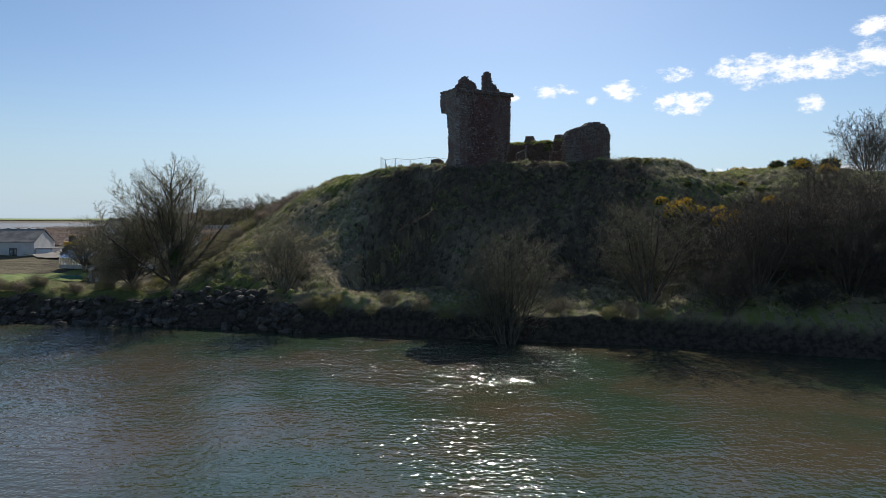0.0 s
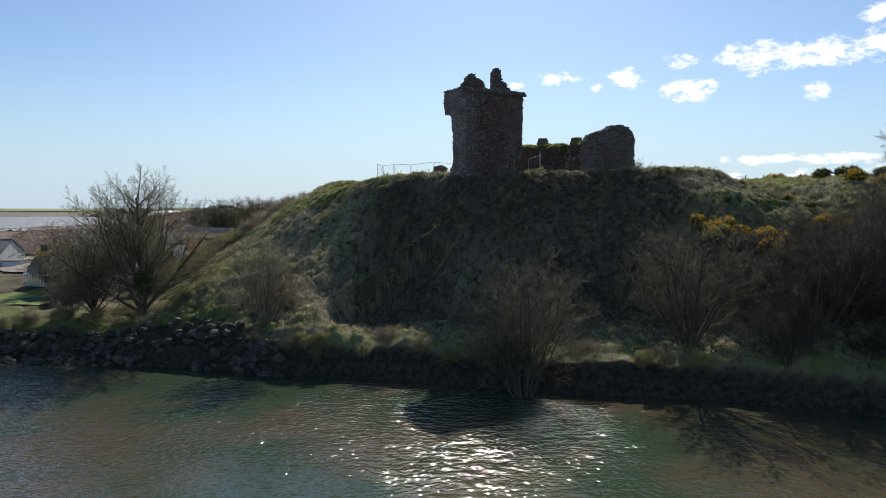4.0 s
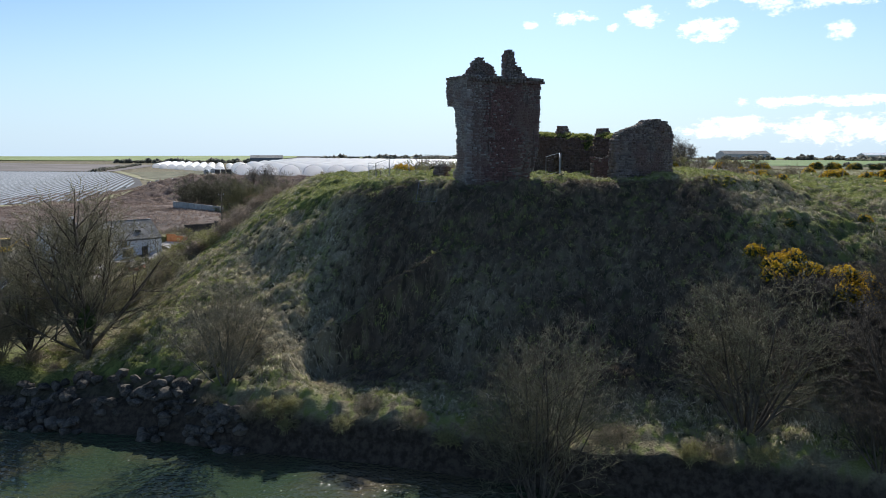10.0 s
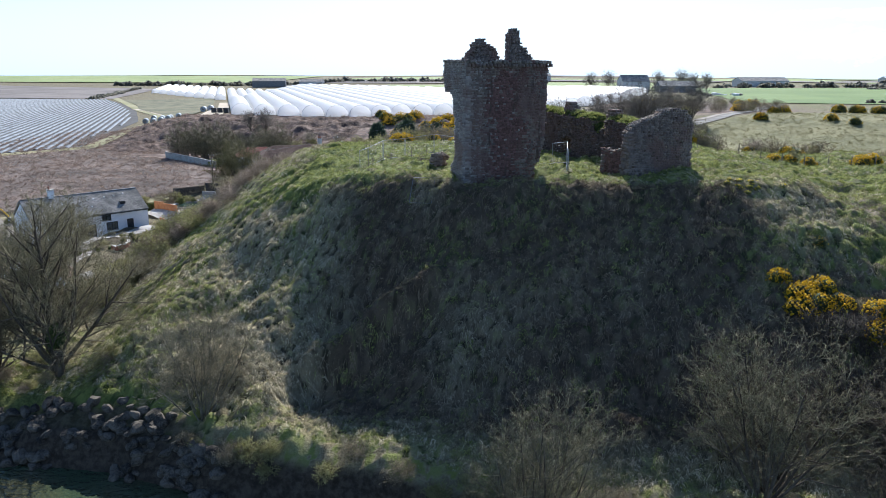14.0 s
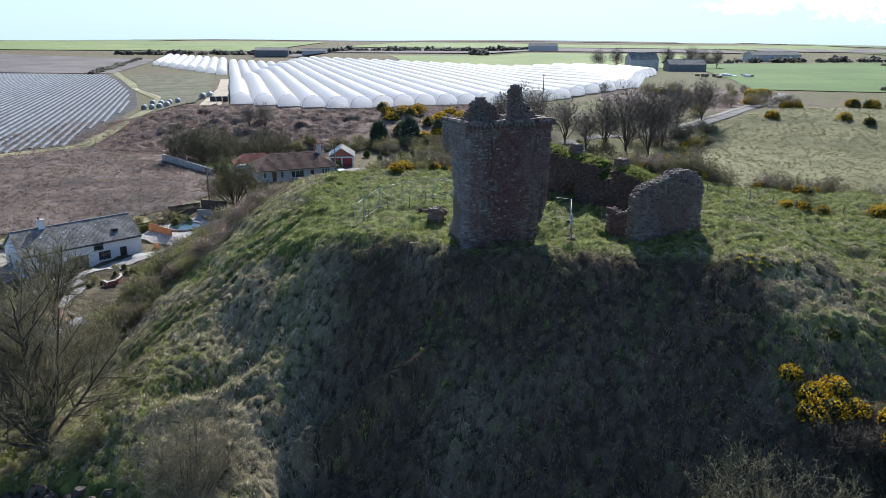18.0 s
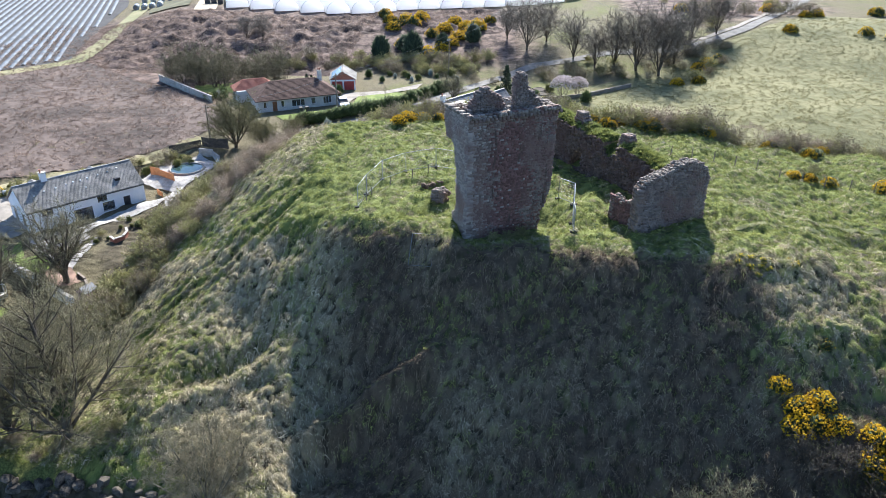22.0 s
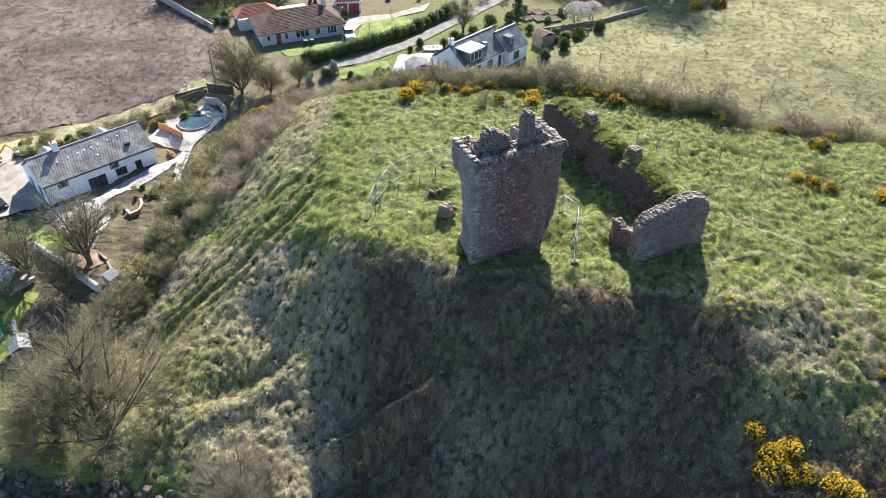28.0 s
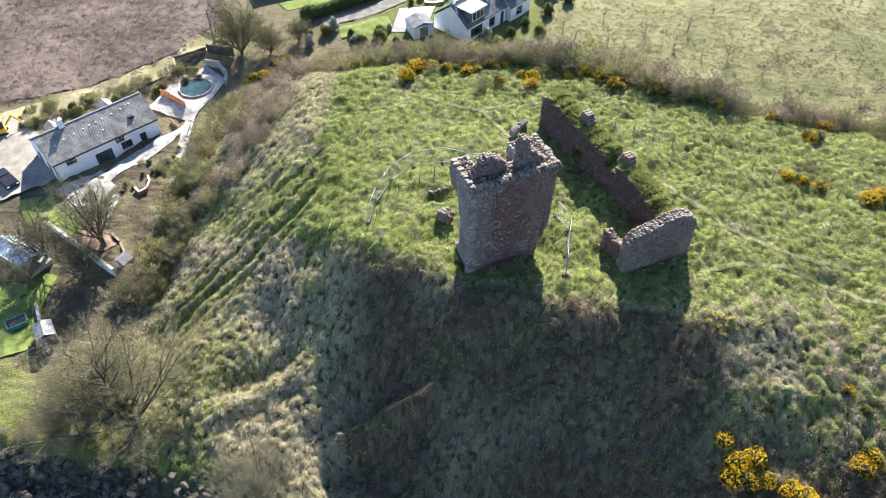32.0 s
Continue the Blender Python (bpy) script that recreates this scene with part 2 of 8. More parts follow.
def mat_water():
    g = Graph("river_water")
    swell = g.noise(0.30, 2, 0.5, stretch=(0.55, 1.3, 1))
    rip = g.noise(1.15, 2, 0.55, stretch=(0.9, 1.4, 1))
    fine = g.noise(2.5, 1, 0.5, stretch=(1.25, 1.1, 1))
    sep = g.t.nodes.new("ShaderNodeSeparateXYZ")
    g.link(g.geo.outputs["Position"], sep.inputs[0])
    wind = g.span(sep.outputs["Y"], 40, 60, 0.40, 0.85)
    calm = g.math("MULTIPLY", wind, g.span(g.noise(0.05, 3), 0.35, 0.65, 0.4, 1.0))
    h = g.math("ADD", g.math("MULTIPLY", swell, 0.5), g.math("ADD", g.math("MULTIPLY", rip, 0.55), g.math("MULTIPLY", fine, 0.34)))
    g.bump(g.math("MULTIPLY", h, calm), 0.55, 1.0)
    g.color(g.mix(g.span(g.noise(0.07, 3), 0.38, 0.62), (0.035, 0.055, 0.03), (0.072, 0.06, 0.035)))
    return g.done(0.05, IOR=1.33, Specular_IOR_Level=0.5)


M_GROUND = mat_ground()
M_WATER = mat_water()
M_RED = mat_stone("red_sandstone", (0.095, 0.052, 0.046), (0.215, 0.125, 0.108), (0.15, 0.092, 0.08))
M_GREY = mat_stone("grey_sandstone", (0.125, 0.10, 0.087), (0.255, 0.21, 0.183), (0.185, 0.125, 0.105))
M_PALE = mat_stone("bleached_sandstone", (0.20, 0.175, 0.158), (0.39, 0.35, 0.31), (0.235, 0.175, 0.15))
M_BROWN = mat_stone("brown_sandstone", (0.062, 0.046, 0.039), (0.17, 0.128, 0.108), (0.12, 0.078, 0.066))
M_CORE = mat_plain("rubble_core", (0.075, 0.052, 0.041), (0.20, 0.145, 0.11), 3.5, 0.95, 0.12)
M_CAPSTONE = mat_plain("lichened_cope", (0.14, 0.115, 0.097), (0.31, 0.27, 0.225), 2.5, 0.95, 0.05)
M_BARK = mat_plain("bark", (0.055, 0.045, 0.034), (0.15, 0.125, 0.095), 2.0, 0.9, 0.03, stretch=(1, 1, 0.3))
M_TWIG = mat_leafy("twigs", (0.14, 0.122, 0.08), (0.31, 0.265, 0.17))
M_TWIG_RED = mat_leafy("reddish_twigs", (0.22, 0.172, 0.128), (0.42, 0.33, 0.25))
M_TWIG_GREEN = mat_leafy("budding_twigs", (0.22, 0.20, 0.10), (0.43, 0.385, 0.19))
M_ROCK = mat_plain("dark_boulder", (0.028, 0.025, 0.021), (0.13, 0.112, 0.09), 0.9, 0.85, 0.08, spec=0.15)

# ---- land ----
def smooth(a, b, x):
    t = np.clip((x - a) / (b - a), 0, 1)
    return t * t * (3 - 2 * t)


_rng = np.random.default_rng(4)
_waves = [(_rng.uniform(0, 6.28), _rng.uniform(0, 6.28), _rng.uniform(-1, 1), _rng.uniform(-1, 1)) for _ in range(24)]


def bumps(x, y, size):
    """Cheap smooth unevenness, about -1 to 1, with that wavelength."""
    v = 0
    for k, (p, q, a, b) in enumerate(_waves):
        s = 6.28 / size * (0.6 + 0.07 * (k % 12))
        n = math.hypot(a, b) + 1e-6
        v = v + np.sin(s * (a * x + b * y) / n + p + 1.3 * np.sin(s * 0.6 * (b * x - a * y) / n + q))
    return v / 6.0


def smin(a, b, k):
    h = np.clip(0.5 + 0.5 * (b - a) / k, 0, 1)
    return b * (1 - h) + a * h - k * h * (1 - h)


def smax(a, b, k):
    return -smin(-a, -b, k)


def shore(x):
    return np.interp(x, (-300, -46, -22, -15, -4, 8, 21, 30, 40, 90, 400), (92, 76.2, 73, 70.6, 68.6, 64.8, 62.3, 58.6, 55, 44, 10))


def crest(x):
    return np.interp(x, (-40, -13, -7, 1, 9, 18, 24, 34, 60, 200), (108, 96.5, 94, 90.8, 89.2, 87.8, 86.5, 88.0, 90, 60))


def low_land(x, y):
    """The land round the mound: river terrace, gardens, fields."""
    d = y - shore(x)
    z = 3.2 * smooth(0.0, 5.0, d) + 2.6 * smooth(14, 42, d) * np.maximum(smooth(10, -25, x), smooth(105, 125, y)) + 0.8 * smooth(40, 60, d)
    z = z + 2.0 * smooth(125, 160, y)
    z = z + 5.0 * smooth(192, 232, y + 0.12 * (x + 70)) * smooth(-98, -70, x + 0.1 * (y - 200))
    z = z + 2.5 * smooth(20, 60, x) * smooth(100, 150, y)
    far = np.hypot(x, y)
    z = z + (12.5 + 2.0 * bumps(x, y, 900.0) - z) * smooth(500, 1250, far)
    # rolling country that falls away behind its last rise
    z = z - 0.05 * np.maximum(far - 1500 - 60 * bumps(x, y, 700.0), 0)
    bed = np.maximum(d * 0.35, -2.2) + 2.75 * np.exp(-((x - 30.5) / 4.5) ** 2 - ((y - 40.5 - 0.3 * (x - 30)) / 2.2) ** 2)
    return np.where(d < 0, bed, z)


def mound(x, y):
    ys, yc = shore(x), crest(x)
    u = np.clip((y - ys) / (yc - ys), -0.2, 1.6)
    left = np.interp(u, (-0.2, 0, 0.035, 0.10, 0.34, 0.53, 0.76, 0.95, 1.05, 1.6), (-1.5, 0, 0.12, 0.16, 0.275, 0.50, 0.745, 0.985, 1.0, 1.02))
    right = np.interp(u, (-0.2, 0, 0.04, 0.2, 0.46, 0.58, 0.8, 1.0, 1.6), (-1.5, 0, 0.12, 0.27, 0.57, 0.70, 0.90, 1.0, 1.02))
    shelf = np.interp(u, (-0.2, 0, 0.035, 0.10, 0.25, 0.95, 1.05, 1.6), (-1.5, 0, 0.12, 0.205, 0.38, 0.92, 0.985, 1.02))
    left = left + (shelf - left) * smooth(-7, -13, x)
    w = smooth(14, 28, x)
    top = 18.4 + 0.45 * smooth(16, 26, x) - 0.05 * np.maximum(x - 28, 0) - 0.02 * np.maximum(-x, 0) - 0.03 * np.maximum(y - 112, 0)
    top = top - 0.75 * smooth(-4, -11, x) * smooth(114, 98, y)
    front = top * (left * (1 - w) + right * w)
    xl = np.interp(y, (60, 92, 97, 119, 127, 160), (-4, -9.5, -12, -17, -15, -5))
    flank = top + 0.6 - 0.66 * np.maximum(xl - x, -8)
    yb = np.interp(x, (-30, -20, -5, 14, 34, 50, 120), (115, 121, 126, 127, 117.5, 113, 106))
    back = top - 0.55 * np.maximum(y - yb, -4)
    return smin(smin(front, flank, 4.0), smin(back, top, 1.2), 1.0)


def tracks(x, y):
    """Narrow trodden grooves that slant across the flank: 0 to 1."""
    along = smooth(-30, -27, x) * smooth(-12.5, -15, x)
    w = 0.25 * bumps(x, y, 5.0)
    g = np.exp(-((y - 103.3 - 0.735 * (x + 13.8) - 0.02 * (x + 20) ** 2 + 0.7 + w) / 0.7) ** 2)
    g = g + 0.7 * np.exp(-((y - 104.6 - 0.80 * (x + 15.3) - 0.01 * (x + 20) ** 2 + w) / 0.4) ** 2)
    g = g + 0.5 * np.exp(-((y - 100.6 - 0.74 * (x + 13.8) - 0.02 * (x + 20) ** 2 - w) / 0.4) ** 2)
    g = g + 0.45 * np.exp(-((y - 107.6 - 0.82 * (x + 15.3) - w) / 0.4) ** 2)
    return np.clip(g, 0, 1) * along


def bracken_area(x, y):
    """Where dead bracken lies in hummocks behind the gardens: 0 to 1."""
    lim = np.interp(x, (-95, -68, -49, -36, -20, -5, 12), (236, 241, 233, 230, 240, 244, 250))
    keep = smooth(186, 191, y + 0.25 * np.minimum(x + 60, 0)) * smooth(lim, lim - 4, y) * smooth(np.interp(y, (186, 217, 243), (-82, -87, -92)), np.interp(y, (186, 217, 243), (-78, -82, -87)), x) * smooth(12, 7, x)
    return keep * (1 - smooth(-27, -24, x) * smooth(217, 213, y)) * (1 - smooth(-62, -59, x) * smooth(-34, -36, x) * smooth(190, 187, y))


def lumps(x, y):
    return bracken_area(x, y) * (0.5 * bumps(x, y, 9.0) + 0.4 * bumps(x + 9, y, 4.0))


SAG_U = (0, 0.1, 0.3, 0.4, 0.66, 0.93, 1.03, 1.3)
SAG = ((-24, (0, 0, 0, 0, 0, 0, 0, 0)), (-16, (0, -0.3, -1.4, -2.1, -2.6, -0.9, -0.3, 0)), (-10, (0, -0.3, -1.7, -2.1, -1.8, -0.8, 0, 0)), (-3, (0, 0, -0.5, -0.7, -0.7, -0.7, 0, 0)), (5, (0, 0, 0, 0, 0, 0, 0, 0)),
       (17, (0, 0, 0, 0, 0, 0, 0, 0)), (26, (0, 0, -0.4, -1.0, -1.7, -0.8, 0, 0)), (36, (0, 0, -0.4, -1.0, -1.7, -1.5, -1.7, -0.7)), (45, (0, 0, 0, 0, 0, 0, 0, 0)))


def sag(x, y):
    """Hollowing of the river face: deeper on both shoulders of the mound than in its middle."""
    u = (y - shore(x)) / (crest(x) - shore(x))
    d = np.zeros(np.shape(x))
    for (x0, a), (x1, b) in zip(SAG, SAG[1:]):
        t = smooth(x0, x1, x)
        d = np.where((x >= x0) & (x < x1), np.interp(u, SAG_U, a) * (1 - t) + np.interp(u, SAG_U, b) * t, d)
    return d


def height(x, y):
    x, y = np.asarray(x, float), np.asarray(y, float)
    z = smax(low_land(x, y), mound(x, y) + sag(x, y), 0.8)
    z = z + 1.6 * np.exp(-((x - 12.7) / 2.0) ** 2 - ((y - 70.9) / 1.5) ** 2)
    near = smooth(90, 50, np.abs(x)) * smooth(45, 62, y) * smooth(170, 130, y)
    on = smooth(0.3, 3.0, z)
    z = z + near * on * (0.24 * bumps(x, y, 7.0) + 0.13 * bumps(x + 31, y - 7, 2.4) + 0.07 * bumps(x - 11, y + 5, 1.25))
    # sheep tracks down the green flank
    z = z - 0.65 * tracks(x, y)
    z = z + lumps(x, y)
    # level ground round the pond
    z = z + (6.9 - z) * smooth(6.0, 4.4, np.hypot(x + 38.6, y - 133.9))
    # worn ground at the foot of the tower's river face
    a, b = (x - 2.45) * 0.888 + (y - 91.7) * 0.46, (y - 91.7) * 0.888 - (x - 2.45) * 0.46
    z = z - 1.0 * smooth(-5.5, -0.6, b) * smooth(2.2, 0.6, b) * smooth(-2.5, 0.5, a) * smooth(10.5, 7.8, a)
    # scarps and hollows on the river face
    z = z - 0.7 * np.exp(-((x + 0.8) / 1.4) ** 2 - ((y - 100.9) / 0.8) ** 2)
    s1 = y - 81.8 - 0.32 * (x + 2)
    in1 = smooth(-11.5, -8.5, x) * smooth(1.5, -1.0, x)
    z = z + in1 * (1.7 * np.exp(-((s1 - 0.2) / 0.75) ** 2) - 0.9 * np.exp(-((s1 + 2.2) / 1.4) ** 2) - 1.0 * np.exp(-((s1 - 3.0) / 1.8) ** 2))
    s2 = y - 84.9 - 0.52 * (x + 15.4)
    in2 = smooth(-23, -20, x) * smooth(-12.5, -14.5, x)
    z = z + in2 * (0.5 * np.exp(-((s2 + 0.3) / 1.2) ** 2) - 0.9 * np.exp(-((s2 - 1.8) / 1.3) ** 2))
    z = z + 0.6 * np.exp(-((x + 7) / 6.0) ** 2 - ((y - 71.5 + 0.25 * (x + 7)) / 1.6) ** 2)
    z = z - 0.55 * np.exp(-((x + 12.3 - 0.12 * (y - 88)) / 0.55) ** 2) * smooth(84, 88, y) * smooth(99, 95, y)
    return z


PATHS = (((23.6, 92.4), (28.2, 93.3), (32.6, 93.8), (36.6, 92.5), (40, 90.2), (46, 87)),
         ((-8, 121.4), (-4, 118.6), (-1, 116.8), (3, 115.9), (6, 112), (8.5, 108), (9.5, 104)),
         ((3, 115.9), (7, 117.4), (11, 118.2), (17, 115)),
         ((14.2, 114.2), (18, 109.5), (23, 103), (27.5, 98), (33, 95.4), (40, 94.5)))


def trodden(x, y):
    """1 on the footpaths, 0 away from them."""
    best = np.full(np.shape(x), 9.0)
    for line in PATHS:
        for (ax, ay), (bx, by) in zip(line, line[1:]):
            L2 = (bx - ax) ** 2 + (by - ay) ** 2
            t = np.clip(((x - ax) * (bx - ax) + (y - ay) * (by - ay)) / L2, 0, 1)
            best = np.minimum(best, np.hypot(x - ax - t * (bx - ax), y - ay - t * (by - ay)))
    return smooth(0.75, 0.3, best)


def hummocks(x, y):
    """Crowded grass domes: how high in its dome a place lies, and a tone for each dome."""
    u, v = x / 0.47 + 0.35 * bumps(x, y, 3.1), y / 0.52 + 0.35 * bumps(x + 5, y, 2.7)
    iu, iv = np.floor(u), np.floor(v)
    best, tone = np.zeros(np.shape(x)), np.zeros(np.shape(x))
    for di in (-1, 0, 1):
        for dj in (-1, 0, 1):
            a, b = iu + di, iv + dj
            h = [np.modf(np.abs(np.sin(a * p + b * q) * 43758.5453))[0] for p, q in ((127.1, 311.7), (269.5, 183.3), (419.2, 371.9), (73.7, 157.1))]
            k = (0.35 + 0.65 * h[2]) * np.clip(1 - ((u - a - h[0]) ** 2 + (v - b - h[1]) ** 2) / (0.4 + 0.4 * h[2]), 0, 1) ** 0.75
            tone = np.where(k > best, h[3], tone)
            best = np.maximum(best, k)
    return best, tone


def turf_height(x, y):
    """How tall the tussocks stand on the mound and its bank."""
    m = mound(x, y) - low_land(x, y)
    u = (y - shore(x)) / (crest(x) - shore(x))
    on = smooth(0.1, 1.2, m) * smooth(2.0, 4.0, y - shore(x)) * smooth(135, 129, y)
    level = smooth(0.98, 1.08, u)
    lawn = level * smooth(-13, -8, x) * smooth(27, 18, x) * smooth(119, 112, y)
    return on * (0.46 - 0.21 * level - 0.10 * lawn - 0.25 * dead_shade_grass(x, y)) * (1 - 0.92 * trodden(x, y)) * (1 - 0.6 * tracks(x, y)) * (0.75 + 0.35 * bumps(x, y, 8.0))


def turf(x, y):
    return turf_height(x, y) * (hummocks(x, y)[0] - 0.38)


def ground_z(x, y):
    return float(height(np.array([x]), np.array([y]))[0])


def mesh_np(name, verts, faces, mats, smooth_shade=False, attrs=None):
    """A mesh from arrays: faces is (n, 3) or (n, 4)."""
    me = bpy.data.meshes.new(name)
    if isinstance(faces, list) and len({len(f) for f in faces}) > 1:
        faces = [t for f in faces for t in ((f,) if len(f) == 3 else ((f[0], f[1], f[2]), (f[0], f[2], f[3])))]
    verts, faces = np.asarray(verts, np.float32), np.asarray(faces, np.int32)
    n, k = faces.shape
    me.vertices.add(len(verts))
    me.vertices.foreach_set("co", verts.ravel())
    me.loops.add(n * k)
    me.loops.foreach_set("vertex_index", faces.ravel())
    me.polygons.add(n)
    me.polygons.foreach_set("loop_start", np.arange(0, n * k, k, dtype=np.int32))
    me.update(calc_edges=True)
    for m in mats if isinstance(mats, (list, tuple)) else [mats]:
        me.materials.append(m)
    if smooth_shade:
        me.polygons.foreach_set("use_smooth", np.ones(n, bool))
    for key, v in (attrs or {}).items():
        me.attributes.new(key, "FLOAT", "POINT").data.foreach_set("value", np.asarray(v, np.float32))
    return me


def grid_faces(nu, nv):
    i = np.arange(nu * nv).reshape(nv, nu)
    return np.stack([i[:-1, :-1], i[:-1, 1:], i[1:, 1:], i[1:, :-1]], -1).reshape(-1, 4)


def spread(a, b, lo, hi, step, grow=1.13):
    """Even steps from lo to hi, growing out to a and b."""
    mid = list(np.arange(lo, hi + step / 2, step))
    s, v = step, lo
    while v > a:
        s *= grow
        v -= s
        mid.insert(0, max(v, a))
    s, v = step, hi
    while v < b:
        s *= grow
        v += s
        mid.append(min(v, b))
    return np.array(mid)


def zones(x, y):
    """How lush, how brackeny and how bare the ground is."""
    m = mound(x, y) - low_land(x, y)
    u = (y - shore(x)) / (crest(x) - shore(x))
    lush = 0.15 + 0.64 * smooth(0.94, 1.05, u) * smooth(0.5, 2, m) + 0.4 * smooth(20, 26, x) * smooth(0.5, 0.8, u) * smooth(1.05, 0.95, u) + 0.42 * smooth(-9, -14, x) * smooth(78, 88, y) * smooth(0.5, 2, m)
    lush = lush - 0.35 * smooth(-12, -16, x) * smooth(104, 112, y)
    lush = lush + 0.15 * smooth(0.25, 0.8, bumps(x + 40, y, 12.0)) * smooth(1.0, 0.9, u) * smooth(0.35, 0.5, u)
    lush = lush + 0.6 * tracks(x, y) - 0.34 * smooth(-13, -17, x) * smooth(84, 92, y) - 0.2 * smooth(-11, -15, x) * smooth(76, 80, y) * smooth(0.3, 1.5, m)
    lush = lush - 0.25 * smooth(20, 25, x) * smooth(34, 30, x) * smooth(0.75, 0.9, u) * smooth(1.15, 1.05, u)
    lush = lush + 0.35 * smooth(0.26, 0.1, u) * smooth(0, 0.06, u)
    brk = smooth(132, 142, y + 0.2 * x) * smooth(-40, -47, x) + smooth(185, 200, y) * smooth(26, 10, x)
    brk = np.clip(brk, 0, 1) * smooth(262, 240, y) + smooth(40, 48, x) * smooth(104, 92, x) * smooth(200, 212, y - 0.5 * (x - 44)) * smooth(290, 276, y)
    bare = np.exp(-((x - 35.5 - 0.12 * (y - 90)) / 0.5) ** 2) * smooth(80, 84, y) * smooth(97, 92, y)
    earth = smooth(0.055, 0.03, u) * smooth(70, 60, np.abs(x)) + 0.9 * smooth(0.12, 0.09, u) * smooth(-14, -19, x)
    garden = smooth(-35.5, -37, x) * smooth(90, 94, y) * smooth(131, 127, y) * smooth(-60, -57, x)
    lush = lush + 0.4 * smooth(-17, -22, x) * smooth(101, 96, y)
    yard = smooth(-34, -28, x) * smooth(26, 18, x) * smooth(138, 143, y) * smooth(184, 176, y) + smooth(-66, -60, x) * smooth(-34, -37, x) * smooth(126, 131, y) * smooth(150, 144, y)
    lush = lush + 0.45 * yard + 0.25 * smooth(130, 140, y) * (bumps(x, y, 23.0) > 0.1)
    earth = earth + 0.12 * yard * smooth(-0.2, 0.5, bumps(x, y, 8.0))
    return lush - 0.1 * garden, brk, np.clip(bare, 0, 1), np.clip(earth + 0.6 * garden * smooth(-0.4, 0.3, bumps(x, y, 7.0)), 0, 1)


def dead_shade_grass(x, y):
    """Brown lodged grass on the river face below the crest, which also carries painted shade."""
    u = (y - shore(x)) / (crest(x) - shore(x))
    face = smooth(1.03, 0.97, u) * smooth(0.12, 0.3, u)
    # thinner at the sun-grazed left, kept lower right where the cast shadow stops short
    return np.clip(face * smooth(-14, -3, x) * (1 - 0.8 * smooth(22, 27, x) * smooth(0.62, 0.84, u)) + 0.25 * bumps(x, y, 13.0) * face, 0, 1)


def make_ground():
    xs = spread(-4500, 4500, -31, 45, 0.19, 1.065)
    ys = spread(-900, 4700, 64, 129, 0.19, 1.065)
    X, Y = np.meshgrid(xs, ys)
    Z = height(X, Y) - lumps(X, Y) - 0.9 * bracken_area(X, Y) + turf(X, Y)
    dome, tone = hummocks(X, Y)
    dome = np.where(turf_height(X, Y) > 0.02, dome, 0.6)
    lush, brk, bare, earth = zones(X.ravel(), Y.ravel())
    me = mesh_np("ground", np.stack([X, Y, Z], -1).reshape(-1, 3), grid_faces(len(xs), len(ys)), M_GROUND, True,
                 {"lush": lush, "bracken": brk, "bare": bare, "earth": earth, "dome": dome.ravel(), "tone": tone.ravel(), "dead": dead_shade_grass(X, Y).ravel(),
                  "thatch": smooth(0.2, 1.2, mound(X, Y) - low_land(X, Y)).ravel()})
    return tagged(new("ground", me), "rough grassy mound, river bank and far farmland", "ground", kind="structure")


ground = make_ground()


def make_bracken():
    xs, ys = np.arange(-94, 14, 0.7), np.arange(184, 252, 0.7)
    X, Y = np.meshgrid(xs, ys)
    m = bracken_area(X, Y)
    Z = height(X, Y) + 0.12 - 0.6 * (1 - smooth(0.0, 0.3, m))
    F = grid_faces(len(xs), len(ys))
    F = F[m.ravel()[F].max(1) > 0.02]
    used, F = np.unique(F, return_inverse=True)
    V = np.stack([X, Y, Z], -1).reshape(-1, 3)[used]
    me = mesh_np("bracken_slope", V, F.reshape(-1, 4), M_GROUND, True, {"bracken": np.full(len(V), 1.0), "lush": 0.3 + 0.3 * bumps(V[:, 0], V[:, 1], 20.0)})
    return tagged(new("bracken_slope", me), "hummocky slope of dead brown bracken", "ground", kind="structure")


make_bracken()


def make_water():
    xs, ys = spread(-900, 900, -60, 60, 2.0, 1.3), spread(-900, 110, -10, 80, 2.0, 1.3)
    X, Y = np.meshgrid(xs, ys)
    me = mesh_np("river", np.stack([X, Y, X * 0], -1).reshape(-1, 3), grid_faces(len(xs), len(ys)), M_WATER, True)
    return tagged(new("river", me), "rippled brown-green river water with sun glitter", "water", kind="structure")


river = make_water()


def part(name, bm, mat, parent=None, label=""):
    """One mesh object out of a bmesh, under a thing or a part."""
    me = bpy.data.meshes.new(name)
    bm.to_mesh(me)
    bm.free()
    for m in mat if isinstance(mat, (list, tuple)) else [mat]:
        me.materials.append(m)
    ob = new(name, me)
    ob.parent = parent
    if label:
        ob["label"] = label
    return ob


def part_np(name, verts, faces, mat, parent=None, label="", smooth_shade=False):
    ob = new(name, mesh_np(name, verts, faces, mat, smooth_shade))
    ob.parent = parent
    if label:
        ob["label"] = label
    return ob


def thing(name, x, y, z, label, category, turn=0.0, group=""):
    ob = new(name)
    ob.matrix_world = pose(x, y, z, 0, 0, turn)
    return tagged(ob, label, category, group)

# ---- the ruined castle ----
BOX_F = np.array([(0, 1, 2, 3), (7, 6, 5, 4), (0, 4, 5, 1), (1, 5, 6, 2), (2, 6, 7, 3), (3, 7, 4, 0)])


